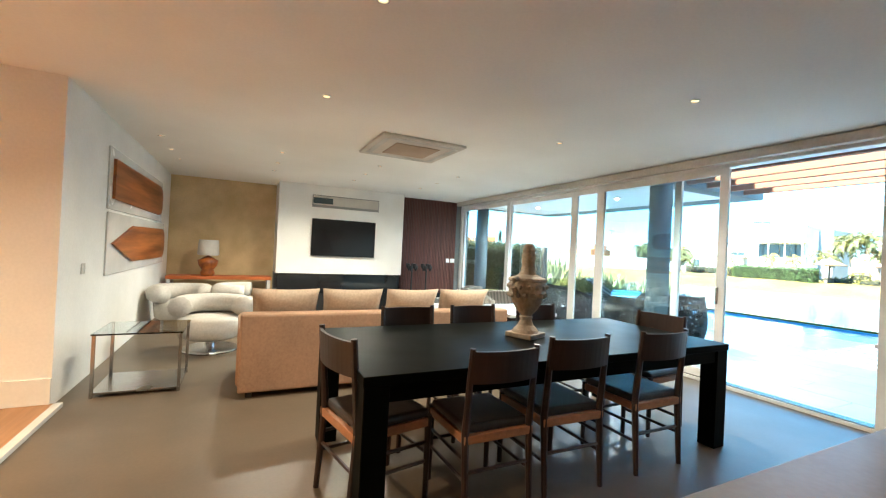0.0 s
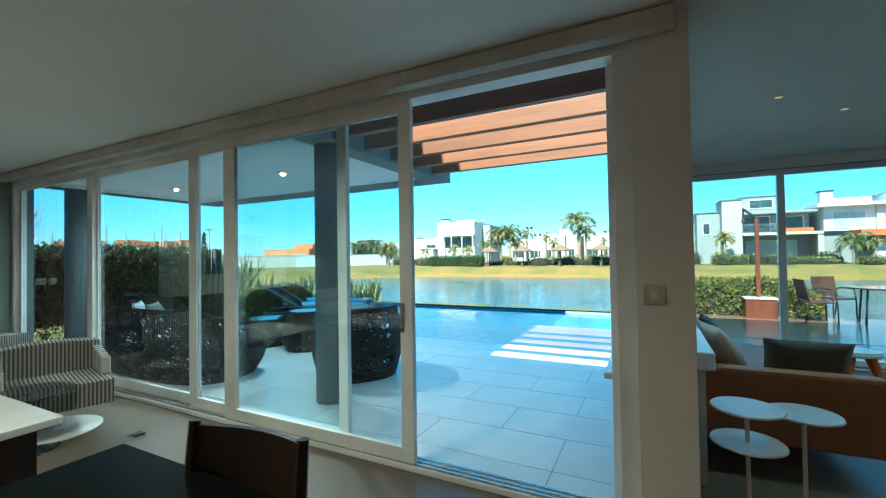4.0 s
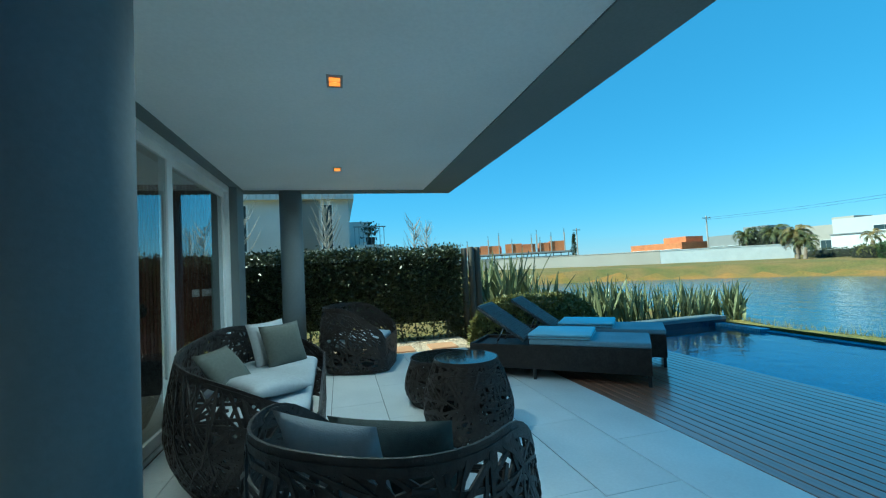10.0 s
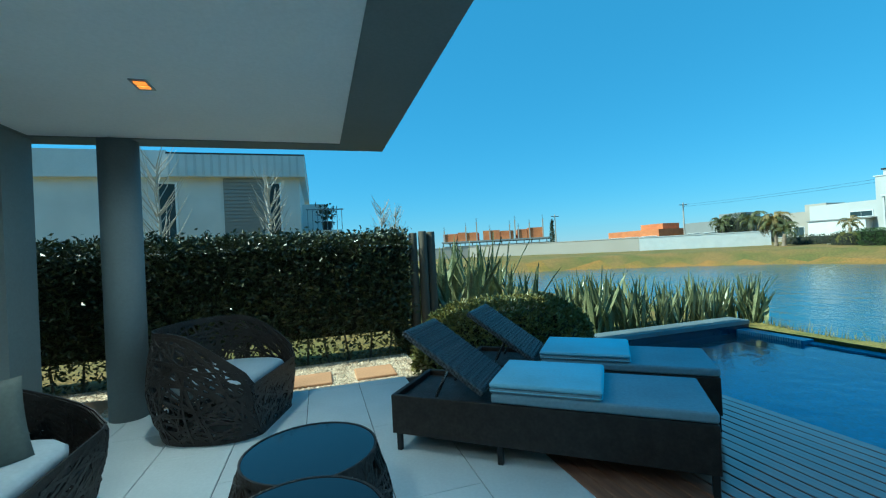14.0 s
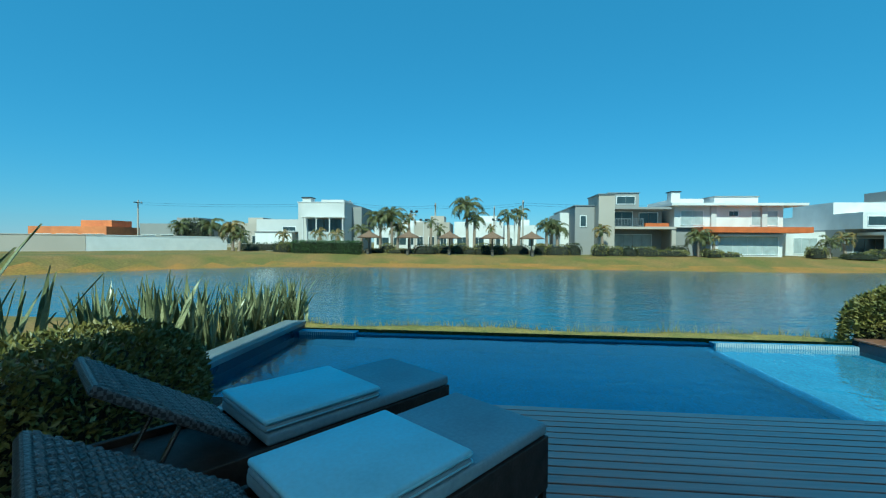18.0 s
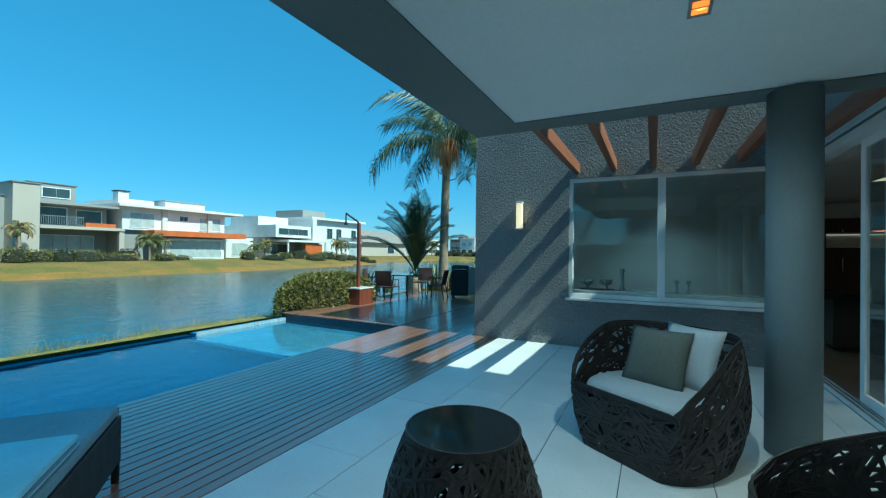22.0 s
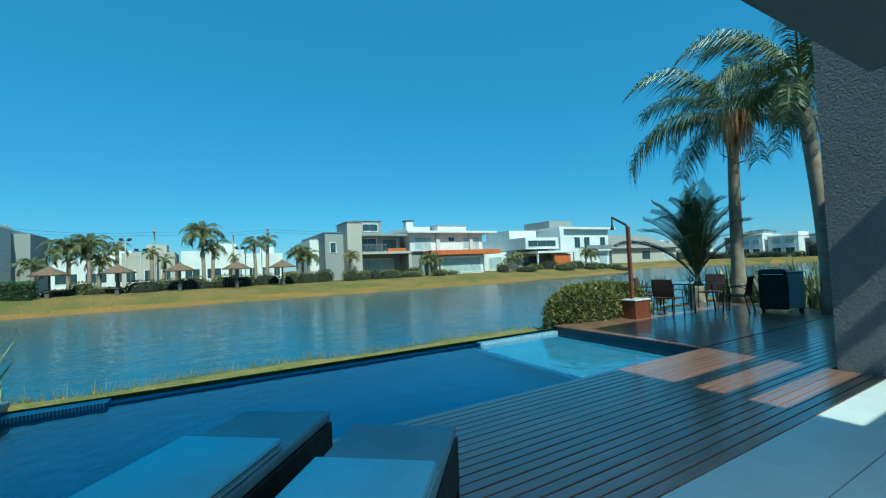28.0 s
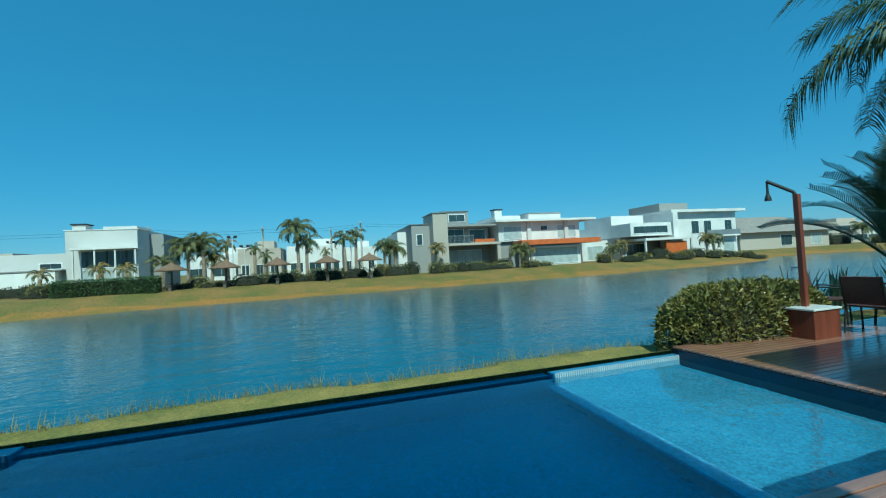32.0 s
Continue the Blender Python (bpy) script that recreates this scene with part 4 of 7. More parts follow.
def lounger(x, y, seed):
    """Foot end at the origin, head towards -x; the backrest is raised."""
    t = thing("sun_lounger", pose(x, y, 0, 0, 0, math.degrees(math.atan2(-0.63, 0.78))), "dark woven sun lounger with raised back and pale pad", "sun lounger", "sun loungers")
    L, W = 2.05, 0.68
    part("frame", boxes([(-L, 0.0, -W / 2, -W / 2 + 0.035, 0.12, 0.40), (-L, 0.0, W / 2 - 0.035, W / 2, 0.12, 0.40), (-0.035, 0.0, -W / 2 + 0.035, W / 2 - 0.035, 0.12, 0.40), (-L, -L + 0.035, -W / 2 + 0.035, W / 2 - 0.035, 0.12, 0.40), (-L + 0.035, -0.035, -W / 2 + 0.035, W / 2 - 0.035, 0.34, 0.36)], 0.006), M_WICKER, t, "deep woven apron")
    for lx in (-0.03, -1.25, -L + 0.05):
        for ly in (-W / 2 + 0.02, W / 2 - 0.02):
            part("leg", boxes([(lx - 0.018, lx + 0.018, ly - 0.018, ly + 0.018, 0.0, 0.12)], 0.003), M_BLACKM, t)
    part("mattress", bx(-1.30, 0.005, -W / 2 + 0.01, W / 2 - 0.01, 0.40, 0.465, 0.02, 3), M_PADGREY, t, "grey canvas mattress")
    hinge = Matrix.Translation((-1.37, 0, 0.43)) @ Matrix.Rotation(radians(34.5), 4, 'Y')
    part("backrest", bx(-0.72, 0.0, -W / 2 + 0.05, W / 2 - 0.05, -0.015, 0.03, 0.012, 2, m=hinge), M_WEAVE, t, "raised back covered in woven mesh")
    v, f = [], []
    for i in range(24):
        for j in range(18):
            x0, y0 = -0.70 + i * 0.0288, -W / 2 + 0.07 + j * 0.030
            zz = 0.036 if (i + j) % 2 else 0.032
            b = len(v)
            v += [hinge @ Vector((x0 + a, y0 + c, zz)) for a, c in ((0.002, 0.003), (0.026, 0.003), (0.026, 0.027), (0.002, 0.027))]
            v += [hinge @ Vector((x0 + 0.014, y0 + 0.015, zz + 0.007))]
            f += [(b, b + 1, b + 4), (b + 1, b + 2, b + 4), (b + 2, b + 3, b + 4), (b + 3, b, b + 4)]
    w = rpart("back_weave", v, f, M_WEAVE, t, "diagonal woven mesh")
    tagged(w, kind="stuff")
    part("prop", tube([(-1.75, -0.2, 0.36), (-1.62, -0.2, 0.62)], 0.012), M_STEEL, t)
    part("prop", tube([(-1.75, 0.2, 0.36), (-1.62, 0.2, 0.62)], 0.012), M_STEEL, t)
    pad = thing("seat_pad", t.matrix_world.copy(), "folded light blue canvas pad lying on the lounger", "pad", "lounger pads")
    part("cover", bx(-1.31, -0.60, -0.32, 0.29, 0.502, 0.535, 0.014, 3), M_PADBLUE, pad, "light blue canvas upper fold", True)
    # Grey colour stands for the shade on the pad's side.
    part("lower_fold", bx(-1.31, -0.605, -0.32, 0.288, 0.467, 0.5, 0.014, 3), M_PADGREY, pad, "lower fold, the pad side's shade painted grey", True)
    for z in (0.519, 0.485):
        part("piping", tube([(-1.30, -0.322, z), (-0.607, -0.322, z), (-0.598, -0.31, z), (-0.598, 0.28, z), (-0.607, 0.292, z), (-1.30, 0.292, z)], 0.004, 5), M_PADBLUE, pad)
    return t


lounger(4.83, 5.74, 1)
lounger(5.55, 6.32, 2)


# ---- plants ----
def leaf_cloud(surface_pts, size, seed, jitter=0.06, out=0.35):
    """Small folded leaves scattered on a surface: list of (point, normal)."""
    r = random.Random(seed)
    verts, faces = [], []
    for p, n in surface_pts:
        p = Vector(p) + Vector((r.gauss(0, jitter), r.gauss(0, jitter), r.gauss(0, jitter)))
        d = (Vector(n) * out + Vector((r.gauss(0, 1), r.gauss(0, 1), r.gauss(0, 0.8) + 0.25))).normalized()
        side = d.cross(Vector((r.gauss(0, 1), r.gauss(0, 1), r.gauss(0, 1)))).normalized()
        up = side.cross(d)
        s = size * r.uniform(0.6, 1.3)
        b = len(verts)
        verts += [p, p + d * s * 0.5 + side * s * 0.22 + up * s * 0.06, p + d * s, p + d * s * 0.5 - side * s * 0.22 + up * s * 0.06]
        faces += [(b, b + 1, b + 2), (b, b + 2, b + 3)]
    return verts, faces


def hedge():
    x0, x1, y0, y1, h = -3.6, 3.76, 9.75, 10.7, 1.80
    t = thing("hedge", pose(0, 0, -0.1), "tall clipped glossy dark green hedge", "hedge")
    r = random.Random(5)
    # Solid core whose near-black colour stands for the hedge's inner shade.
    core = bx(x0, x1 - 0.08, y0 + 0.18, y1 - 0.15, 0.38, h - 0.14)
    part("core", core, M_CORESHADE, t, "near-black hedge core, inner shade in its colour")
    pts = []
    for k in range(52000):
        c = r.random()
        if c < 0.58:
            z = r.uniform(0.04, h)
            if z < 0.38 and r.random() < 0.5:
                continue
            pts.append(((r.uniform(x0, x1), y0 + 0.10 * r.random() + 0.05 * noise.noise((z * 2, k * 0.01, 0)), z), (0, -1, 0)))
        elif c < 0.86:
            x = r.uniform(x0, x1)
            pts.append(((x, r.uniform(y0, y1), h - 0.06 * r.random() + 0.06 * noise.noise((x * 1.5, 0, 3))), (0, 0, 1)))
        else:
            pts.append(((x1 + 0.03 * r.random(), r.uniform(y0, y1), r.uniform(0.1, h)), (1, 0, 0)))
    v, f = leaf_cloud(pts, 0.07, 6)
    lv = rpart("foliage", v, f, M_LEAF, t, "dense pointed leaves")
    tagged(lv, kind="stuff")
    for k in range(26):
        x = x0 + 0.15 + k * 0.29
        part("stem", tube([(x, y0 + 0.12, 0.0), (x + r.uniform(-0.06, 0.06), y0 + 0.14, 0.35), (x + r.uniform(-0.1, 0.1), y0 + 0.2, 0.8)], [0.018, 0.014, 0.01], 5), M_POST, t)


hedge()


def bush(name, cx, cy, rx, ry, h, n, material, seed, label, size=0.055, z0=-0.1):
    t = thing(name, pose(cx, cy, z0), label, "bush", "clipped bushes")
    r = random.Random(seed)

    def sup(th, ph):
        c, s = math.cos(ph), math.sin(ph)
        k = (abs(math.cos(th)) ** 2.6 + abs(math.sin(th)) ** 2.6) ** (-1 / 2.6)
        return Vector((rx * k * math.cos(th) * c ** 0.60, ry * k * math.sin(th) * c ** 0.60, h * s ** 0.74))
    # Solid core, painted near black as the shade behind the leaves.
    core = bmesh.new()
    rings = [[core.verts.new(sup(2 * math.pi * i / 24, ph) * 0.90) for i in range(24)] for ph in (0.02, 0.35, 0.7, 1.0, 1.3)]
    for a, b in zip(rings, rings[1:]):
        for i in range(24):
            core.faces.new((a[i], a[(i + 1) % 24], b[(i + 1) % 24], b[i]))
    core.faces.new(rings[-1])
    part("core", core, M_CORESHADE, t, "near-black bush core, inner shade in its colour", True)
    pts = []
    for k in range(n):
        th, ph = r.uniform(0, 2 * math.pi), math.asin(r.random() ** 0.8)
        p = sup(th, ph)
        p *= 1 + 0.04 * noise.noise(p * 3)
        pts.append((p, (p.x / rx, p.y / ry, p.z / h)))
    v, f = leaf_cloud(pts, size, seed + 1, 0.02, 0.9)
    tagged(rpart("foliage", v, f, material, t, "small clipped leaves"), kind="stuff")
    return t


bush("box_bush", 4.82, 8.60, 1.18, 0.54, 0.86, 17000, M_BUSH, 61, "low rounded boxwood bush behind the loungers")
bush("box_bush", 9.55, -1.75, 0.62, 1.65, 1.00, 14000, M_BUSH, 63, "rounded clipped bush at the pool corner", 0.075, -0.2)


def flax_mesh(seed, n=30, h=1.1):
    r = random.Random(seed)
    verts, faces = [], []
    for k in range(n):
        az, lean = r.uniform(0, 2 * math.pi), r.uniform(0.05, 0.62)
        ln, w = h * r.uniform(0.5, 1.12), r.uniform(0.024, 0.052)
        p = Vector((r.gauss(0, 0.12), r.gauss(0, 0.12), 0))
        tw = r.uniform(-0.8, 0.8)
        b, seg = len(verts), 6
        for i in range(seg + 1):
            s = i / seg
            a = lean * (0.75 + 0.45 * s * s)
            d = Vector((math.cos(az) * math.sin(a), math.sin(az) * math.sin(a), math.cos(a)))
            side = Vector((-math.sin(az + tw * s), math.cos(az + tw * s), 0)) * w * (0.55 + 1.1 * s * (1 - s) * 2) * (1 - s ** 4)
            fold = Vector((math.cos(az), math.sin(az), 0)) * 0.012
            verts += [p + side, p + fold, p - side]
            p = p + d * ln / seg
        for i in range(seg):
            q = b + 3 * i
            faces += [(q, q + 1, q + 4, q + 3), (q + 1, q + 2, q + 5, q + 4)]
    me = bpy.data.meshes.new("blade_tuft")
    me.from_pydata([tuple(v) for v in verts], [], faces)
    me.materials.append(M_FLAX)
    return me


FLAX = [flax_mesh(70 + k, 31, 1.12) for k in range(5)]


def flax(x, y, s, k, z=-0.1, label="spiky flax plant with long pointed blades"):
    t = thing("flax_plant", pose(x, y, z, 0, 0, k * 77) @ Matrix.Scale(s, 4), label, "plant", "flax plants")
    ob = new("blade_tuft", FLAX[k % 5])
    ob.parent = t
    tagged(ob, kind="stuff")
    return t


for k, (x, y, s) in enumerate([(4.75, 10.2, 1.45), (5.15, 10.5, 1.5), (4.6, 10.9, 1.5), (5.5, 10.9, 1.5), (5.0, 11.4, 1.3), (5.9, 10.4, 1.15), (6.4, 11.3, 1.0), (6.6, 10.1, 0.8), (7.0, 9.75, 0.95), (7.7, 9.75, 0.88), (8.15, 10.0, 0.85), (7.2, 9.9, 0.95), (8.4, 9.65, 0.72), (8.75, 9.75, 0.68), (9.15, 9.6, 0.8), (9.65, 9.7, 0.82), (10.2, 9.95, 0.72), (9.9, 10.3, 0.75), (7.3, 10.8, 0.85), (8.1, 10.6, 0.72), (10.4, 9.6, 0.85), (10.55, 9.75, 0.8)]):
    flax(x, y, s, k, -0.1 if x < 9.45 else -0.21)
for k, (x, y, s) in enumerate([(11.0, -6.6, 0.9), (10.6, -8.2, 1.0), (9.9, -8.6, 1.1), (9.3, -8.8, 1.1), (8.7, -8.6, 1.1), (8.2, -8.2, 1.1), (7.7, -8.4, 1.2), (7.2, -8.0, 1.1), (11.2, -5.5, 0.9), (10.7, -5.2, 0.8), (6.6, -8.1, 1.1), (7.0, -7.2, 0.9), (7.9, -7.4, 1.0), (8.4, -7.9, 1.1), (9.6, -7.9, 1.0), (10.3, -7.4, 0.9), (7.4, -6.8, 0.8), (6.7, -6.8, 0.9)]):
    flax(x, y, s, k + 1, -0.2)


def frond_mesh(name, ln, droop, leaflets, leaf_len, material, seed, stiff=0.0, width=0.022):
    """A feather leaf: a bent midrib with leaflets hanging on both sides, growing along +x."""
    r = random.Random(seed)
    verts, faces = [], []
    n = 14
    pts, a, p = [], 0.55 + stiff, Vector((0, 0, 0))
    for i in range(n + 1):
        pts.append(p.copy())
        p = p + Vector((math.cos(a), 0, math.sin(a))) * ln / n
        a -= droop / n * (0.5 + i / n)
    for i, q in enumerate(pts):
        w = 0.022 * (1 - i / n) + 0.004
        verts += [q + Vector((0, w, 0)), q + Vector((0, 0, w)), q + Vector((0, -w, 0)), q + Vector((0, 0, -w))]
    for i in range(n):
        for k in range(4):
            faces.append((4 * i + k, 4 * i + (k + 1) % 4, 4 * i + 4 + (k + 1) % 4, 4 * i + 4 + k))
    for j in range(leaflets):
        t = 0.12 + 0.88 * j / leaflets
        i = min(n - 1, int(t * n))
        q = pts[i].lerp(pts[i + 1], t * n - i)
        ax = (pts[i + 1] - pts[i]).normalized()
        l = leaf_len * (0.5 + 1.3 * t * (1.12 - t)) * r.uniform(0.8, 1.15)
        for s in (1, -1):
            up = r.uniform(-0.15, 0.55) if not stiff else 0.35
            d = (ax * 0.45 + Vector((0, s * (0.8 if stiff else 0.55), 0)) + Vector((0, 0, up))).normalized()
            b = len(verts)
            sag = Vector((0, 0, -1)) * l * (r.uniform(0.75, 1.15) if not stiff else 0.05)
            wv = ax * width
            m1 = q + d * l * 0.38 + sag * 0.10
            m2 = q + d * l * 0.66 + sag * 0.45
            verts += [q + wv * 0.6, q - wv * 0.6, m1 - wv, m1 + wv, m2 - wv * 0.8, m2 + wv * 0.8, q + d * l * 0.82 + sag]
            faces += [(b, b + 1, b + 2, b + 3), (b + 3, b + 2, b + 4, b + 5), (b + 5, b + 4, b + 6)]
    me = bpy.data.meshes.new(name)
    me.from_pydata([tuple(v) for v in verts], [], faces)
    me.materials.append(material)
    return me


FRONDS = [frond_mesh("frond", 3.2, 2.1, 92, 0.70, M_PALM, 101, 0, 0.013), frond_mesh("frond", 3.0, 2.6, 88, 0.66, M_PALM, 102, 0, 0.013), frond_mesh("frond", 2.9, 1.8, 86, 0.62, M_PALM, 103, 0, 0.013)]
CYCAD = [frond_mesh("frond", 2.0, 1.0, 56, 0.36, M_CYCAD, 105, 0.40, 0.010), frond_mesh("frond", 1.9, 1.45, 56, 0.38, M_CYCAD, 106, 0.25, 0.010)]


def dry_bunch(t, top, direction, seed):
    """A straw-coloured flower stalk hanging below the crown."""
    r = random.Random(seed)
    v, f = [], []
    root = top + Vector(direction) * 1.5 + Vector((0, 0, 0.55))
    for k in range(420):
        a = r.uniform(0, 6.28)
        o = Vector((math.cos(a), math.sin(a), 0)) * r.uniform(0.05, 0.50)
        p0, p1 = root + Vector((0, 0, -r.uniform(0.0, 0.45))), root + o + Vector((0, 0, r.uniform(-0.45, 0.12)))
        p2 = p1 + o * r.uniform(-0.2, 0.25) + Vector((0, 0, -r.uniform(0.25, 0.80)))
        s = Vector((-math.sin(a), math.cos(a), 0)) * 0.013
        b = len(v)
        v += [p0 + s, p0 - s, p1 + s, p1 - s, p2 + s * 0.6, p2 - s * 0.6]
        f += [(b, b + 1, b + 3, b + 2), (b + 2, b + 3, b + 5, b + 4)]
    stalk = [top + Vector((0, 0, -0.1)), top + Vector(direction) * 0.7 + Vector((0, 0, 0.55)), root + Vector((0, 0, 0.05)), root + Vector((0, 0, -0.4))]
    part("flower_stem", tube(stalk, [0.03, 0.025, 0.02, 0.012], 6), M_PALMDRY, t)
    tagged(rpart("dry_flower_stalk", v, f, M_PALMDRY, t, "hanging straw-coloured dry flower stalk"), kind="stuff")


def palm_tree(x, y, z, h, r0, fronds, scale, seed, label, meshes, base_up=0.0, dry=5, lean=(0.0, 0.0), name="palm_tree", gap=None, low=64):
    r = random.Random(seed)
    t = thing(name, pose(x, y, z), label, "palm tree", "palm trees")
    pts = [(lean[0] * s * s, lean[1] * s * s, h * s) for s in [i / 12 for i in range(13)]]
    part("trunk", tube(pts, [r0 * (1.35 - 1.2 * s if s < 0.2 else 1.11 - 0.25 * s) for s in [i / 12 for i in range(13)]], 14), M_TRUNK, t, "ringed grey-brown trunk", True)
    top = Vector(pts[-1])
    if h > 2:
        part("crownshaft", lathe([(r0 * 0.9, -0.25), (r0 * 1.1, 0.05), (r0 * 0.75, 0.45), (r0 * 0.3, 0.7)], 10, at=top), M_PALM, t, "", True)
    for k in range(fronds):
        tier = k / fronds
        pitch = 46 - low * tier ** 0.9
        az = k * 137.5 + r.uniform(-15, 15)
        if gap is not None and tier > 0.04 and abs((az - gap + 180) % 360 - 180) < 60:
            continue
        ob = new("frond", meshes[k % len(meshes)])
        ob.parent = t
        ob.matrix_local = Matrix.Translation(top + Vector((0, 0, 0.25 + 0.3 * (1 - tier)))) @ pose(0, 0, 0, 0, -pitch + base_up, az) @ Matrix.Scale(scale * r.uniform(0.85, 1.1), 4)
    for k in range(dry):
        a = r.uniform(0, 6.28)
        z = -r.uniform(0.2, 1.1)
        part("leaf_stub", tube([top + Vector((0, 0, z)), top + Vector((math.cos(a) * 0.3, math.sin(a) * 0.3, z + 0.06)), top + Vector((math.cos(a) * 0.5, math.sin(a) * 0.5, z + 0.22))], [0.03, 0.02, 0.01], 5), M_TRUNK, t)
    return t


p1 = palm_tree(9.0, -7.5, -0.15, 5.2, 0.17, 27, 1.06, 201, "tall feather palm with drooping fronds and a dry flower stalk", FRONDS, lean=(-0.25, 0.3), gap=114)
dry_bunch(p1, Vector((-0.25, 0.3, 4.85)), (-0.41, 0.91, 0), 5)
palm_tree(6.2, -5.5, -0.1, 5.0, 0.16, 20, 0.92, 202, "tall feather palm beside the stucco wall", FRONDS, lean=(0.25, 0.1))
palm_tree(10.1, -7.2, -0.2, 0.6, 0.22, 30, 1.42, 203, "stiff upright cycad palm with dark fronds", CYCAD, base_up=-16, low=54, dry=0, name="cycad_palm")

# logs at the hedge end
for k, (x, y, h) in enumerate(((3.94, 9.84, 1.74), (4.08, 9.80, 1.76), (4.22, 9.84, 1.75))):
    lg = tagged(mesh_ob("log_post", lathe([(0.070, -0.1), (0.068, h * 0.3), (0.066, h * 0.6), (0.064, h), (0.056, h + 0.012)], 14), M_POST, True), "rough upright wooden log post at the hedge end", "post", "log posts")
    lg.matrix_world = pose(x, y, -0.02)

# gravel bed with stepping stones
structure("gravel_bed", boxes([(-0.44, 3.46, 8.502, 9.68, -0.12, -0.03), (3.46, 3.72, 8.502, 9.68, -0.12, -0.03)]), M_GRAVEL, "pale gravel bed along the hedge", "gravel")
v, f = [], []
rg = random.Random(33)
for k in range(3600):
    c = Vector((rg.uniform(-0.4, 3.7), rg.uniform(8.52, 9.66), -0.03))
    s = rg.uniform(0.008, 0.022)
    b = len(v)
    v += [c + Vector((s, 0, 0)), c + Vector((0, s * rg.uniform(0.6, 1), 0)), c + Vector((-s, 0, 0)), c + Vector((0, -s * rg.uniform(0.6, 1), 0)), c + Vector((0, 0, s * 0.9))]
    f += [(b, b + 1, b + 4), (b + 1, b + 2, b + 4), (b + 2, b + 3, b + 4), (b + 3, b, b + 4)]
tagged(raw("pebbles", v, f, M_GRAVEL), "loose pale pebbles", "pebbles", "", "stuff")
for x in (-0.07, 0.68, 1.43, 2.18, 2.93):
    st = tagged(mesh_ob("stepping_stone", bx(x, x + 0.47, 8.66, 9.12, -0.06, 0.0, 0.012), M_STEP), "flat terracotta stepping stone in gravel", "paving stone", "stepping stones")

structure("planting_bed", boxes([(3.722, 6.0, 8.082, 9.3, -0.14, -0.025), (3.462, 3.722, 8.082, 8.5, -0.14, -0.025)]), M_SOIL, "dark soil under the boxwood bush", "soil")

# ---- side deck: dining set, barbecue, shower ----
def garden_chair(m):
    t = thing("garden_chair", m, "dark metal garden chair with reddish-brown woven seat", "chair", "garden chairs")
    for sx in (-0.24, 0.24):
        part("side_frame", tube([(sx, 0.25, 0.0), (sx, 0.24, 0.40), (sx, 0.20, 0.62), (sx, -0.12, 0.64), (sx, -0.22, 0.60)], 0.014, 6), M_BLACKM, t)
        part("leg", tube([(sx, -0.28, 0.0), (sx, -0.20, 0.42), (sx, -0.30, 0.88)], 0.014, 6), M_BLACKM, t)
    part("seat", bx(-0.23, 0.23, -0.20, 0.24, 0.40, 0.43, 0.01), M_CHAIRWEAVE, t)
    part("backrest", bx(-0.23, 0.23, -0.012, 0.012, 0.0, 0.44, 0.008, m=Matrix.Translation((0, -0.21, 0.45)) @ Matrix.Rotation(radians(12), 4, 'X')), M_CHAIRWEAVE, t, "reddish-brown woven back")
    return t


gt = thing("garden_table", pose(8.5, -4.05, 0), "round dark garden table with glass top", "table")
part("tabletop", lathe([(0.58, 0.70), (0.60, 0.705), (0.60, 0.725), (0.58, 0.73)], 40), M_SMOKE, gt)
for k in range(4):
    a = k * math.pi / 2 + 0.6
    part("leg", tube([(0.48 * math.cos(a), 0.48 * math.sin(a), 0.0), (0.42 * math.cos(a), 0.42 * math.sin(a), 0.70)], 0.018, 6), M_BLACKM, gt)
gc = garden_chair(facing(8.5, -3.0, 0.1, -1.0))
for x, y, dx, dy in ((9.4, -3.55, -1.0, -0.45), (7.6, -4.35, 1.0, 0.2), (8.6, -5.15, -0.1, 1.0)):
    copy_thing(gc, facing(x, y, dx, dy))
bq = thing("barbecue", facing(7.13, -5.0, -0.4, 0.91), "black gas barbecue under a fitted cover", "barbecue")
part("cabinet", bx(-0.27, 0.27, -0.27, 0.27, 0.08, 0.85, 0.03, 2), M_BLACKM, bq)
part("hood", bx(-0.27, 0.27, -0.27, 0.27, 0.85, 1.02, 0.07, 4), M_BLACKM, bq)
part("side_cabinet", bx(-0.56, -0.275, -0.25, 0.25, 0.12, 0.94, 0.02), M_FRAMEDARK, bq, "dark grey side cabinet")
part("side_lid", bx(-0.57, -0.272, -0.26, 0.26, 0.942, 0.965, 0.008), M_STEELMAT, bq)
part("handle", tube([(-0.2, 0.268, 0.9), (-0.2, 0.30, 0.9), (0.2, 0.30, 0.9), (0.2, 0.268, 0.9)], 0.012, 6), M_STEEL, bq)
for sx in (-0.5, 0.2):
    for sy in (-0.2, 0.2):
        part("caster", lathe([(0.03, 0.0), (0.035, 0.03), (0.02, 0.122)], 10, at=(sx, sy, 0)), M_BLACKM, bq)
sh = thing("garden_shower", pose(8.85, -2.1, 0), "outdoor shower post in a red cedar box", "shower")
for a, b, c, d in ((-0.28, 0.28, -0.28, -0.25), (-0.28, 0.28, 0.25, 0.28), (-0.28, -0.25, -0.25, 0.25), (0.25, 0.28, -0.25, 0.25)):
    part("box_panel", boxes([(a, b, c, d, 0.0, 0.42)], 0.004), M_CEDAR, sh)
part("box_lid", bx(-0.30, 0.30, -0.30, 0.30, 0.42, 0.45, 0.006), M_WHITE, sh)
part("post", bx(-0.038, 0.038, -0.038, 0.038, 0.45, 2.2, 0.006), M_CEDAR, sh, "red cedar post")
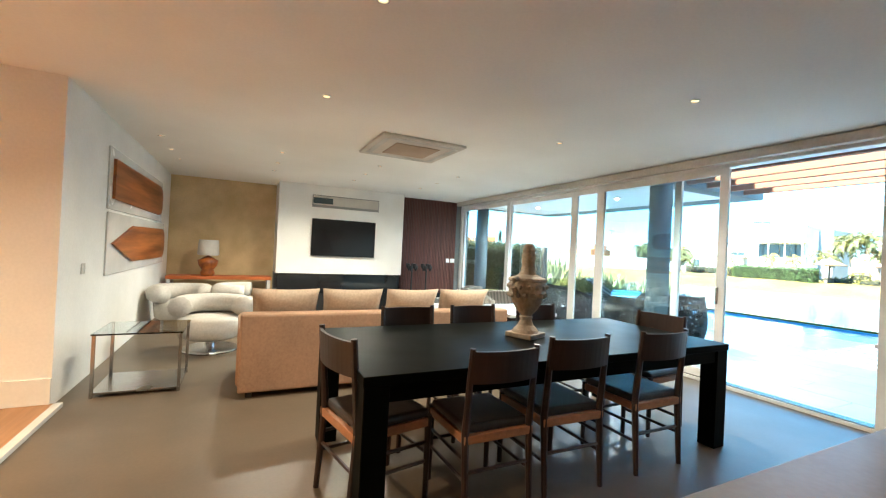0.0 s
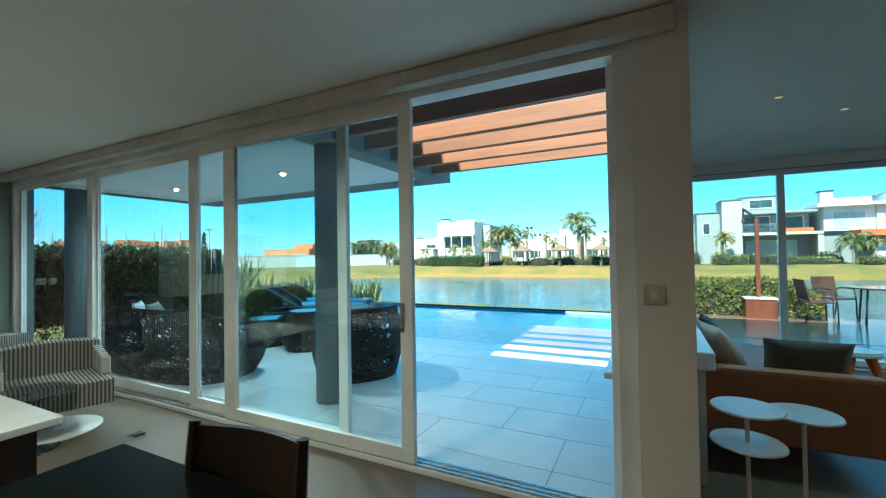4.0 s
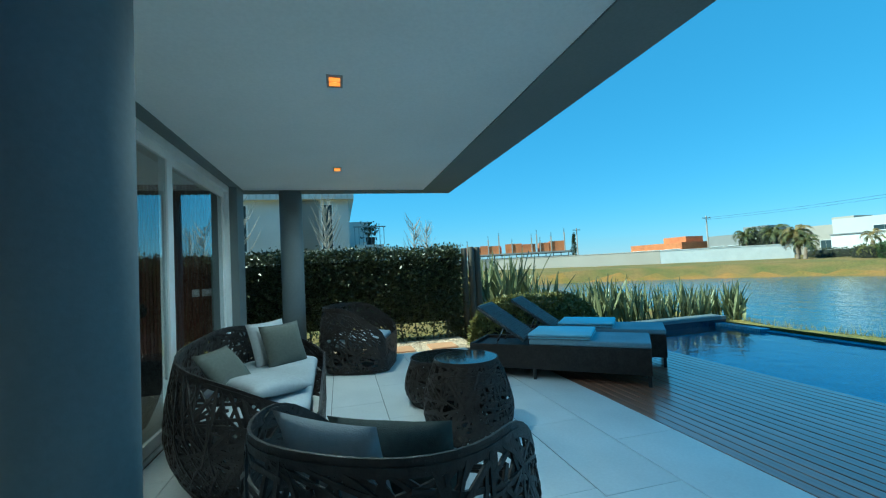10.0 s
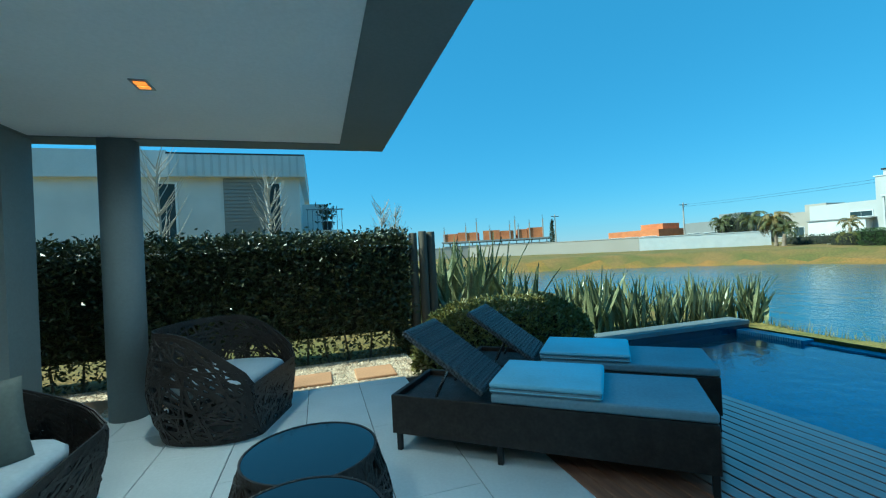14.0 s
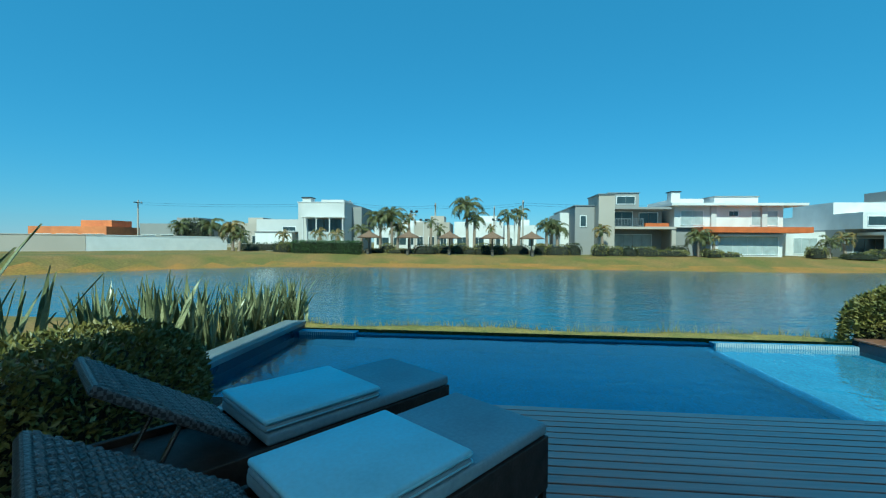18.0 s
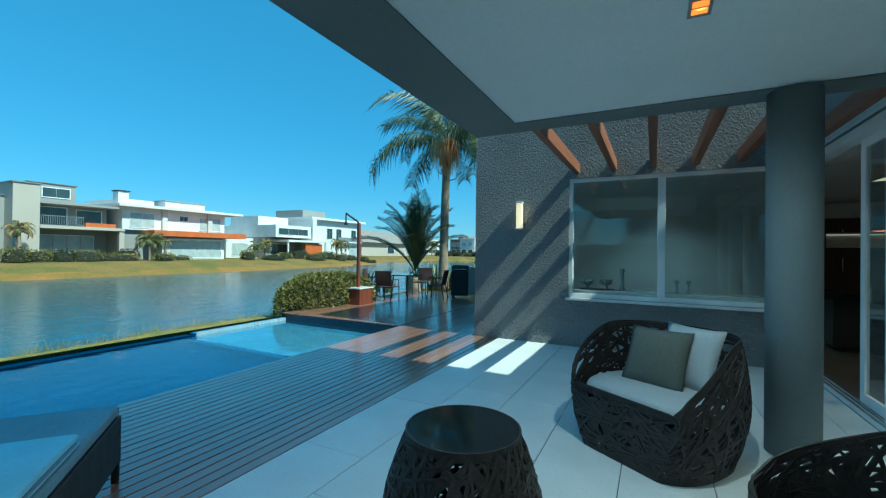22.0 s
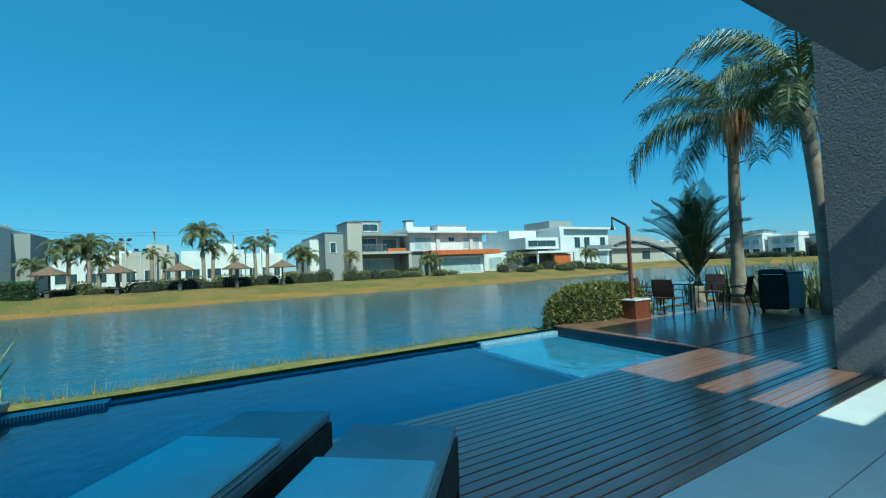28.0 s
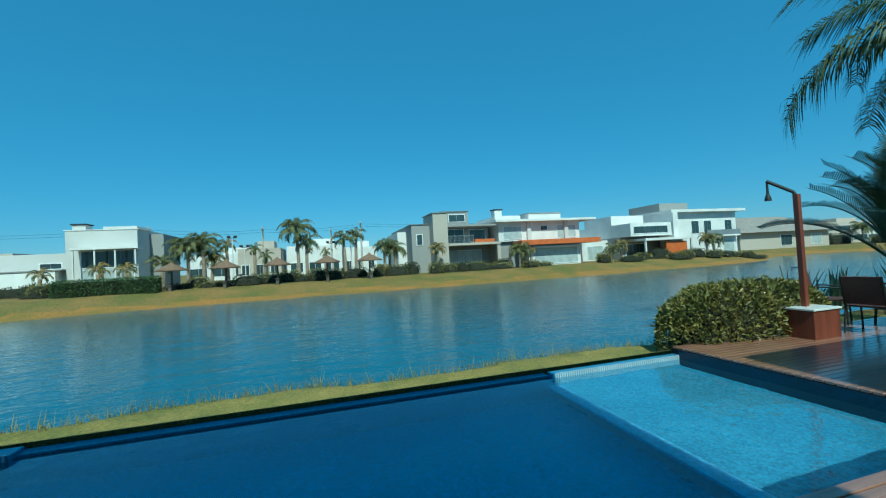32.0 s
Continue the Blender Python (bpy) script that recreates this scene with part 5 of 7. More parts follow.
part("arm", tube([(0, 0, 2.16), (0.03, 0.02, 2.24), (0.30, 0.19, 2.46)], 0.026, 8), M_BLACKM, sh)
part("shower_head", lathe([(0.015, 0.30), (0.02, 0.12), (0.045, 0.04), (0.05, 0.0)], 12, at=(0.295, 0.187, 2.14)), M_BLACKM, sh)
part("tap", tube([(0.05, 0.0, 1.05), (0.14, 0.02, 1.05), (0.14, 0.02, 1.0)], 0.014, 6), M_STEEL, sh)

# ragged grass where the lawn strip meets the lake
v, f = [], []
rf = random.Random(71)
for k in range(5200):
    y = rf.uniform(-5.5, 13)
    x = near_x(y) - rf.uniform(0.05, 0.75) ** 1.3
    z = ground_z(x, y)
    hh = rf.uniform(0.05, 0.16) if k % 4 else rf.uniform(0.12, 0.28)
    a = rf.uniform(0, 6.28)
    s, ln = Vector((math.cos(a), math.sin(a), 0)) * 0.006, Vector((rf.gauss(0, 0.3), rf.gauss(0, 0.3), 1)) * hh
    p = Vector((x, y, z - 0.01))
    b = len(v)
    v += [p + s, p - s, p + ln]
    f.append((b, b + 1, b + 2))
tagged(raw("grass_fringe", v, f, M_STRIP), "ragged yellow grass along the lake edge", "grass", "", "stuff")


# ---- living and dining room ----
TAB = pose(-3.19, 1.16, 0)
dt = thing("dining_table", TAB, "long black wooden dining table with thick legs", "table")
part("tabletop", bx(-1.455, 1.455, -0.62, 0.62, 0.75, 0.80, 0.004), M_TABLETOP, dt)
for sx in (-1.385, 1.385):
    for sy in (-0.55, 0.55):
        part("leg", bx(sx - 0.065, sx + 0.065, sy - 0.065, sy + 0.065, 0.0, 0.75, 0.004), M_TABLETOP, dt)
part("apron", boxes([(-1.315, 1.315, -0.60, -0.57, 0.66, 0.75), (-1.315, 1.315, 0.57, 0.60, 0.66, 0.75)]), M_TABLETOP, dt)


def dining_chair(m):
    t = thing("dining_chair", m, "dark wooden dining chair with black leather seat", "chair", "dining chairs")
    for sx in (-0.20, 0.20):
        part("leg", tube([(sx, 0.20, 0.0), (sx, 0.20, 0.44)], [0.015, 0.020], 8), M_DARKWOOD, t)
        part("leg", tube([(sx, -0.24, 0.0), (sx, -0.21, 0.44), (sx, -0.25, 0.88)], [0.015, 0.021, 0.016], 8), M_DARKWOOD, t, "rear leg rising to the back")
        part("stretcher", tube([(sx, 0.20, 0.20), (sx, -0.225, 0.20)], 0.010, 6), M_DARKWOOD, t)
        part("stretcher", tube([(sx, 0.20, 0.30), (sx, -0.22, 0.30)], 0.010, 6), M_DARKWOOD, t)
    part("stretcher", tube([(-0.2, 0.20, 0.24), (0.2, 0.20, 0.24)], 0.010, 6), M_DARKWOOD, t)
    part("stretcher", tube([(-0.2, -0.22, 0.24), (0.2, -0.22, 0.24)], 0.010, 6), M_DARKWOOD, t)
    part("seat_rail", boxes([(-0.215, 0.215, 0.18, 0.215, 0.385, 0.43), (-0.215, 0.215, -0.23, -0.20, 0.385, 0.43), (-0.215, -0.185, -0.20, 0.18, 0.385, 0.43), (0.185, 0.215, -0.20, 0.18, 0.385, 0.43)], 0.004), M_TAN, t, "orange-brown seat rail")
    part("seat", bx(-0.205, 0.205, -0.205, 0.205, 0.425, 0.475, 0.02, 3), M_LEATHER, t, "black leather seat pad")
    bm = bmesh.new()
    n = 10
    g = []
    for i in range(n + 1):
        u = 2 * i / n - 1
        y = -0.262 - 0.035 * (1 - u * u)
        g.append([bm.verts.new((u * 0.205, y + dy, z)) for z, dy in ((0.70, 0.012), (0.865, 0.0), (0.865, 0.018), (0.70, 0.03))])
    for a, b in zip(g, g[1:]):
        for k in range(4):
            bm.faces.new((a[k], a[(k + 1) % 4], b[(k + 1) % 4], b[k]))
    bm.faces.new(g[0][::-1])
    bm.faces.new(g[-1])
    part("backrest", bm, M_DARKWOOD, t, "curved wooden back board")
    return t


def chair_at(x, y, dx, dy):
    return facing(x, y, dx, dy) @ Matrix.Scale(1.04, 4)


ch = dining_chair(chair_at(-3.875, 0.75, 0.0, 1.0))
for x, y, dx, dy in ((-3.33, 0.76, 0.02, 1.0), (-2.57, 0.76, 0.0, 1.0), (-4.44, 0.95, 1.0, 0.2), (-1.98, 1.12, -1.0, -0.1), (-3.93, 1.55, 0.0, -1.0), (-3.29, 1.57, 0.03, -1.0), (-2.6, 1.56, 0.0, -1.0)):
    copy_thing(ch, chair_at(x, y, dx, dy))

urn = tagged(mesh_ob("stone_urn", bx(-0.105, 0.105, -0.105, 0.105, 0.0, 0.035, 0.006), M_STONEW), "weathered carved limestone urn with a finial lid", "urn")
bm = bmesh.new()
bm.from_mesh(urn.data)
lathe([(0.095, 0.035), (0.085, 0.055), (0.055, 0.085), (0.042, 0.12), (0.048, 0.145), (0.04, 0.155), (0.07, 0.19), (0.105, 0.25), (0.13, 0.32), (0.135, 0.37), (0.128, 0.395), (0.138, 0.405), (0.132, 0.418), (0.088, 0.43), (0.062, 0.445), (0.052, 0.465), (0.046, 0.50), (0.048, 0.54), (0.05, 0.58), (0.042, 0.60), (0.045, 0.62), (0.035, 0.65), (0.02, 0.665)], 28, bm)
for k in range(14):
    a = 2 * math.pi * k / 14
    for z, rr in ((0.30, 0.122), (0.36, 0.132)):
        bmesh.ops.create_icosphere(bm, subdivisions=1, radius=0.024 if z < 0.33 else 0.019, matrix=Matrix.Translation((rr * math.cos(a + z * 3), rr * math.sin(a + z * 3), z)))
for s in (-1, 1):
    tube([(s * 0.135, 0, 0.30), (s * 0.185, 0, 0.36), (s * 0.18, 0, 0.41), (s * 0.14, 0, 0.42)], 0.02, 8, bm)
bm.normal_update()
bm.to_mesh(urn.data)
bm.free()
urn.matrix_world = pose(-3.23, 1.165, 0.80, 0, 0, 22) @ Matrix.Scale(1.06, 4)


def cushion_row(m0, items, material, label, group):
    for x, y, z, w, h, t, rx, rz in items:
        pillow(m0 @ pose(x, y, z, rx, 0, rz), w, h, t, material, label, group)


# long beige sofa, its back to the table, facing the television
SOF = pose(-3.735, 3.26, 0) @ Matrix.Diagonal((0.957, 1.06, 1.06, 1.0))
so = thing("sofa", SOF, "long beige fabric sofa facing the television", "sofa")
part("base", bx(-1.5, 1.5, -0.50, 0.50, 0.05, 0.30, 0.02), M_SOFABACK, so)
part("back", bx(-1.5, 1.5, -0.52, -0.34, 0.05, 0.72, 0.02), M_SOFABACK, so)
part("arm", bx(-1.52, -1.30, -0.34, 0.50, 0.05, 0.58, 0.03), M_SOFABACK, so)
for k in range(3):
    part("seat_cushion", bx(-1.28 + k * 0.92, -0.37 + k * 0.92, -0.33, 0.52, 0.30, 0.47, 0.05, 3), M_SOFA, so)
for lx in (-1.4, 1.4):
    for ly in (-0.45, 0.45):
        part("foot", boxes([(lx - 0.03, lx + 0.03, ly - 0.03, ly + 0.03, 0.0, 0.05)]), M_BLACKM, so)
cushion_row(SOF, [(-1.08 + k * 0.70, -0.20, 0.70, 0.66, 0.48, 0.20, 112, rng.uniform(-5, 5)) for k in range(4)], M_CUSH, "brown velvety cushion along the sofa back", "sofa cushions")
# white-topped table at the sofa's end
st_ = thing("sofa_end_table", pose(-1.93, 3.14, 0), "white-topped end table on a dark wooden box", "side table")
part("tabletop", bx(-0.36, 0.36, -0.46, 0.46, 0.66, 0.70, 0.006), M_WHITE, st_)
part("box", bx(-0.30, 0.28, -0.40, 0.40, 0.0, 0.66, 0.006), M_DARKWOOD, st_, "dark wooden box base")
ct = thing("coffee_table", pose(-2.0, 5.4, 0), "low coffee table with pale glass top", "table")
part("tabletop", bx(-0.65, 0.65, -0.65, 0.65, 0.36, 0.385, 0.006), M_WHITE, ct)
part("plinth", bx(-0.45, 0.45, -0.45, 0.45, 0.0, 0.36, 0.01), M_DARKWOOD, ct)


def striped_chair(m):
    t = thing("swivel_armchair", m, "grey striped swivel armchair on a white disc", "armchair", "swivel armchairs")
    part("base_disc", lathe([(0.34, 0.0), (0.34, 0.012), (0.05, 0.02), (0.03, 0.03), (0.03, 0.24)], 40), M_WHITE, t, "", True)
    n = 52
    for k in range(n):
        x = -0.36 + 0.72 * k / n
        x1 = x + 0.72 / n
        mt = M_CREAM if k % 2 else M_STRIPE
        part("seat_stripe", bx(x, x1, -0.30, 0.38, 0.24, 0.45, 0.0095, 1), mt, t)
        c = (k + 0.5) / n * 2 - 1
        part("back_stripe", bx(x, x1, -0.42, -0.26 + 0.03 * (1 - c * c), 0.40, 0.74 - 0.03 * c * c, 0.0095, 1), mt, t)
    for s in (-1, 1):
        for k in range(14):
            y = -0.30 + k * 0.034
            part("arm_stripe", bx(min(s * 0.30, s * 0.37), max(s * 0.30, s * 0.37), y, y + 0.034, 0.45, 0.66 - 0.004 * k, 0.0095, 1), M_CREAM if k % 2 else M_STRIPE, t)
    return t


sc = striped_chair(facing(-0.88, 4.72, -0.25, -0.97))
copy_thing(sc, facing(-1.12, 6.22, -0.57, 0.82))
gs = thing("glass_side_table", pose(-1.15, 4.42, 0), "small round glass side table on a steel stem", "side table")
part("tabletop", lathe([(0.30, 0.44), (0.30, 0.452)], 40), M_GLASS, gs)
part("stem", lathe([(0.018, 0.01), (0.018, 0.44)], 12), M_STEEL, gs)
part("foot", lathe([(0.20, 0.0), (0.20, 0.008), (0.02, 0.014)], 32), M_STEEL, gs)
fo = thing("floor_outlet", pose(-0.61, 3.95, 0.0), "small steel floor socket with open lid", "socket")
part("plate", bx(-0.05, 0.05, -0.05, 0.05, 0.0, 0.004), M_STEEL, fo)
part("lid", bx(-0.03, 0.03, -0.03, 0.03, 0.004, 0.012), M_BLACKM, fo)

# end wall: media block, slats, fireplace
structure("wall_media", boxes([(-4.56, -1.87, 7.60, 8.398, 0.82, CEIL - 0.002)]), M_PLASTER, "white chimney breast with television", "wall")
fp = thing("fireplace", pose(0, 0, 0), "long low fireplace of dark glass and stone", "fireplace")
part("hearth", bx(-4.56, -0.4, 7.50, 8.395, 0.0, 0.42, 0.01), M_GRANITE, fp)
part("fire_glass", bx(-4.52, -1.89, 7.65, 7.66, 0.42, 0.82), M_SMOKE, fp)
part("back", bx(-4.56, -1.87, 8.2, 8.38, 0.42, 0.82), M_HGREY, fp)
for k in range(39):
    x = -1.86 + k * 0.0425
    st = tagged(mesh_ob("slat", bx(x, x + 0.03, 8.045, 8.085, 0.42, CEIL - 0.003, 0.003), M_SLATWOOD), kind="")
    st.parent = fp
    st.name = "wall_slat"
part("slat_board", bx(-1.868, -0.262, 8.086, 8.10, 0.42, CEIL - 0.003), M_SLATWOOD, fp, "reddish-brown slatted wall panel")
tv = thing("television", pose(-3.22, 7.59, 1.20), "flat black television on the white wall", "television")
part("screen", bx(-0.68, 0.68, -0.05, -0.012, 0.0, 0.78, 0.006), M_BLACK, tv)
part("bracket", bx(-0.2, 0.2, -0.012, 0.008, 0.2, 0.6), M_BLACKM, tv)
av = thing("air_slot", pose(-3.19, 7.599, 2.22), "recessed air-conditioner slot above the television", "air conditioner")
part("recess", bx(-0.72, 0.72, -0.006, 0.0, 0.0, 0.26), M_HGREY, av)
part("unit", bx(-0.70, 0.70, -0.03, -0.006, 0.05, 0.24, 0.01), M_AC, av)
part("shade_glass", bx(-0.70, -0.30, -0.034, -0.03, 0.08, 0.2), M_HGLASS, av)
for x in (-1.50, -1.12):
    cd = thing("candelabrum", pose(x, 7.85, 0.42), "dark metal sculptural candle holder on the hearth", "sculpture", "candle holders")
    part("stem", lathe([(0.07, 0.0), (0.02, 0.03), (0.018, 0.5), (0.03, 0.52)], 12), M_BLACKM, cd)
    for k in range(6):
        a = k * math.pi / 3
        part("cup", lathe([(0.02, 0.0), (0.05, 0.06), (0.05, 0.12)], 10, at=(0.10 * math.cos(a), 0.06 * math.sin(a), 0.5 + 0.05 * (k % 2))), M_BLACKM, cd)
for k, x in enumerate((-0.46, -0.31)):
    sw = thing("light_switch", pose(x, 8.043, 1.19), "white wall switch plate", "switch", "wall switches")
    part("plate", bx(-0.045 - 0.03 * k, 0.045 + 0.03 * k, -0.008, 0.0, -0.05, 0.05, 0.003), M_WHITE, sw)
    part("rocker", bx(-0.02, 0.02, -0.012, -0.008, -0.025, 0.025, 0.002), M_FRAME, sw)
for x, y, z, ax in ((-6.518, 3.57, 1.09, 90), (-0.202, 0.02, 1.256, -90)):
    sw = thing("light_switch", pose(x, y, z, 0, 0, ax), "pale switch plate on the plaster", "switch", "wall switches")
    part("plate", bx(-0.05, 0.05, -0.008, 0.0, -0.05, 0.05, 0.003), M_AC, sw)
    part("rocker", bx(-0.02, 0.02, -0.012, -0.008, -0.025, 0.025, 0.002), M_WHITE, sw)

# wooden art on the west wall
def art(y0, y1, z0, z1, tip):
    t = thing("wall_art", pose(-6.52, 0, 0), "amber inlaid wooden panel in a white frame", "wall art", "wooden panels")
    part("backing", bx(0.001, 0.02, y0 - 0.12, y1 + 0.1, z0 - 0.10, z1 + 0.10, 0.004), M_WHITE, t, "white backing panel")
    zc = (z0 + z1) / 2
    pts = [(y0 + tip, z1 - 0.02), (y1 - 0.25, z1), (y1 - 0.06, z1 - 0.05), (y1, z1 - 0.14), (y1, z0 + 0.14), (y1 - 0.06, z0 + 0.05), (y1 - 0.25, z0), (y0 + tip, z0 + 0.02)]
    if tip:
        pts.append((y0, zc))
    bm = bmesh.new()
    a = [bm.verts.new((0.022, y, z)) for y, z in pts]
    b = [bm.verts.new((0.05, y, z)) for y, z in pts]
    bm.faces.new(a)
    bm.faces.new(b[::-1])
    for k in range(len(pts)):
        bm.faces.new((a[k], b[k], b[(k + 1) % len(pts)], a[(k + 1) % len(pts)]))
    part("panel", bm, M_AMBER, t, "glossy amber wood inlay")


art(4.32, 7.3, 1.80, 2.28, 0.0)
art(4.35, 7.65, 1.07, 1.57, 0.95)

# gold corner: console, lamp, ottomans, glass table
co = thing("console_table", pose(-5.72, 7.95, 0), "orange lacquered console shelf on white legs", "console")
part("top", bx(-0.72, 1.10, -0.25, 0.25, 0.66, 0.72, 0.008), M_HORANGE, co)
part("leg", bx(-0.70, -0.64, -0.22, 0.22, 0.0, 0.66), M_WHITE, co)
part("leg", bx(1.02, 1.08, -0.22, 0.22, 0.0, 0.66), M_WHITE, co)
tl = thing("table_lamp", pose(-5.77, 7.85, 0.72), "table lamp with amber base and white shade", "lamp")
part("base", lathe([(0.12, 0.0), (0.13, 0.06), (0.10, 0.12), (0.16, 0.2), (0.18, 0.3), (0.08, 0.36), (0.02, 0.4)], 24), M_AMBER, tl, "", True)
part("shade", lathe([(0.17, 0.40), (0.19, 0.42), (0.17, 0.70), (0.165, 0.70)], 28), M_CREAM, tl, "white fabric shade", True)
for k, (x, y) in enumerate(((-5.5, 4.75), (-6.0, 6.3), (-5.15, 6.6))):
    ot = thing("tub_chair", pose(x, y, 0, 0, 0, k * 40), "round white upholstered tub chair", "armchair", "tub chairs")
    part("base_ring", lathe([(0.33, 0.0), (0.34, 0.015), (0.33, 0.03)], 32), M_STEEL, ot)
    part("stem", lathe([(0.05, 0.03), (0.05, 0.16)], 12), M_STEEL, ot)
    part("seat", lathe([(0.30, 0.16), (0.36, 0.20), (0.38, 0.40), (0.34, 0.44)], 32), M_CREAM, ot, "", True)
    part("back", tube([(0.36 * math.cos(a), 0.36 * math.sin(a), 0.56) for a in [math.pi * i / 14 - 0.2 for i in range(17)]], 0.13, 10), M_CREAM, ot, "", True)
qt = thing("glass_cube_table", pose(-5.98, 3.44, 0), "clear glass side table with mirrored shelf", "side table")
part("tabletop", bx(-0.34, 0.34, -0.32, 0.32, 0.54, 0.555, 0.003), M_GLASS, qt)
part("shelf", bx(-0.33, 0.33, -0.31, 0.31, 0.03, 0.045), M_STEEL, qt, "mirrored bottom shelf")
for sx in (-0.32, 0.32):
    for sy in (-0.30, 0.30):
        part("leg", bx(sx - 0.012, sx + 0.012, sy - 0.012, sy + 0.012, 0.0, 0.54), M_STEEL, qt)

# ceiling cassette
ac = thing("ceiling_cassette", pose(-3.35, 3.48, CEIL), "square beige ceiling air-conditioner cassette", "air conditioner")
part("frame", bx(-0.52, 0.52, -0.52, 0.52, -0.035, -0.001, 0.012), M_AC, ac)
part("grille", bx(-0.28, 0.28, -0.28, 0.28, -0.045, -0.035, 0.004), M_CUSH, ac, "brownish intake grille")
for a, b, c, d in ((-0.40, 0.40, -0.46, -0.40), (-0.40, 0.40, 0.40, 0.46), (-0.46, -0.40, -0.40, 0.40), (0.40, 0.46, -0.40, 0.40)):
    part("louvre", bx(a, b, c, d, -0.043, -0.035, 0.003), M_WHITE, ac)

# ---- kitchen wing ----
isl = thing("kitchen_island", pose(0, 0, 0), "dark kitchen island with thick black granite top", "kitchen island")
part("worktop", bx(-4.6, -0.44, -2.20, -1.21, 0.80, 0.90, 0.004), M_GRANITE, isl)
part("body", bx(-4.6, -0.75, -2.10, -1.40, 0.08, 0.80), M_BLACKM, isl)
part("plinth", bx(-4.55, -0.85, -2.05, -1.47, 0.0, 0.08), M_BLACKM, isl)
bt = thing("breakfast_table", pose(0, 0, 0), "pale low breakfast table against the island", "table")
part("tabletop", bx(-4.3, -2.02, -1.206, -0.64, 0.735, 0.77, 0.004), M_BENCH, bt)
part("side_panel", bx(-2.12, -2.07, -1.20, -0.70, 0.0, 0.735), M_BLACKM, bt)
part("side_panel", bx(-4.20, -4.15, -1.20, -0.70, 0.0, 0.735), M_BLACKM, bt)
pd = thing("pendant_lamp", pose(-1.44, -1.57, 1.83), "black drum pendant lamp with red lining", "pendant lamp")
part("shade", lathe([(0.19, 0.0), (0.19, 0.22), (0.03, 0.235)], 36), M_BLACKM, pd, "", True)
part("lining", lathe([(0.183, -0.002), (0.18, 0.0)], 36), M_REDIN, pd, "red glowing lining")
part("cord", tube([(0, 0, 0.23), (0, 0, CEIL - 1.83)], 0.006, 6), M_BLACKM, pd)
part("canopy", lathe([(0.06, CEIL - 1.86), (0.06, CEIL - 1.83)], 16), M_BLACKM, pd)
WSO = pose(0, 0, 0)
ws = thing("leather_sofa", WSO, "tan leather sofa with white cushions under the window", "sofa")
part("arm", bx(0.92, 1.05, -1.27, -0.12, 0.16, 0.66, 0.03), M_TAN, ws)
part("seat", bx(1.05, 3.2, -1.27, -0.25, 0.16, 0.42, 0.04), M_TAN, ws)
part("back", bx(1.05, 3.2, -0.32, -0.12, 0.16, 0.70, 0.04), M_TAN, ws)
for lx in (1.0, 3.1):
    for ly in (-1.28, -0.3):
        part("leg", tube([(lx, ly, 0.0), (lx, ly, 0.16)], 0.012, 6), M_STEEL, ws)
pillow(pose(1.45, -0.48, 0.66, 118, 0, 190), 0.55, 0.5, 0.18, M_CREAM, "white cushion on the leather sofa", "wing cushions")
pillow(pose(1.30, -0.95, 0.64, 120, 0, -95), 0.5, 0.45, 0.16, M_OLIVE, "olive cushion on the leather sofa", "wing cushions")
pillow(pose(2.3, -0.5, 0.64, 118, 0, 175), 0.5, 0.45, 0.16, M_BLACKM, "black cushion on the leather sofa", "wing cushions")
for x, y, tops in ((0.09, -0.40, ((0.46, 0.17), (0.64, 0.165))), (0.36, -0.70, ((0.56, 0.17),))):
    tt = thing("tulip_table", pose(x, y, 0), "small white round pedestal side table", "side table", "pedestal tables")
    part("foot", lathe([(0.13, 0.0), (0.13, 0.006), (0.02, 0.02)], 28), M_WHITE, tt, "", True)
    part("stem", lathe([(0.011, 0.01), (0.011, tops[-1][0])], 10), M_WHITE, tt)
    for z, r in tops:
        part("tabletop", lathe([(r - 0.01, z), (r, z + 0.006), (r - 0.004, z + 0.014)], 36), M_WHITE, tt)
sto = thing("low_stool", pose(3.2, -1.85, 0), "low round stool with orange wooden legs", "stool")
part("seat", lathe([(0.19, 0.38), (0.20, 0.40), (0.19, 0.43)], 28), M_WHITE, sto)
for k in range(3):
    a = k * 2.09 + 0.3
    part("leg", tube([(0.22 * math.cos(a), 0.22 * math.sin(a), 0.0), (0.10 * math.cos(a), 0.10 * math.sin(a), 0.38)], [0.03, 0.05], 10), M_HORANGE, sto)
# shelf with crockery inside the wing window
cs = thing("window_counter", pose(0, 0, 0), "white counter under the wing window", "counter")
part("top", bx(0.34, 2.84, -0.30, 0.02, 0.76, 0.868, 0.012), M_WHITE, cs)
part("bracket", bx(0.5, 0.54, -0.26, 0.02, 0.0, 0.76), M_WHITE, cs)
part("bracket", bx(2.6, 2.64, -0.26, 0.02, 0.0, 0.76), M_WHITE, cs)
def turned(name, x, profile, lab, y=-0.12, handles=0.0):
    t = thing(name, pose(x, y, 0.878 if name == "silver_cup" else 0.868), lab, name.replace("_", " "), "things on the counter")
    part("body", lathe(profile, 22), M_SILVER, t, "", True)
    if handles:
        for s in (-1, 1):
            part("handle", tube([(s * handles, 0, 0.075), (s * (handles + 0.03), 0, 0.085), (s * (handles + 0.028), 0, 0.115), (s * handles, 0, 0.12)], 0.006, 6), M_SILVER, t)
    return t


CUP = [(0.05, 0.0), (0.05, 0.012), (0.018, 0.03), (0.02, 0.05), (0.06, 0.075), (0.085, 0.115), (0.092, 0.15), (0.086, 0.148), (0.05, 0.08)]
turned("silver_cup", 2.62, CUP, "two-handled silver cup on a dark tray", handles=0.07)
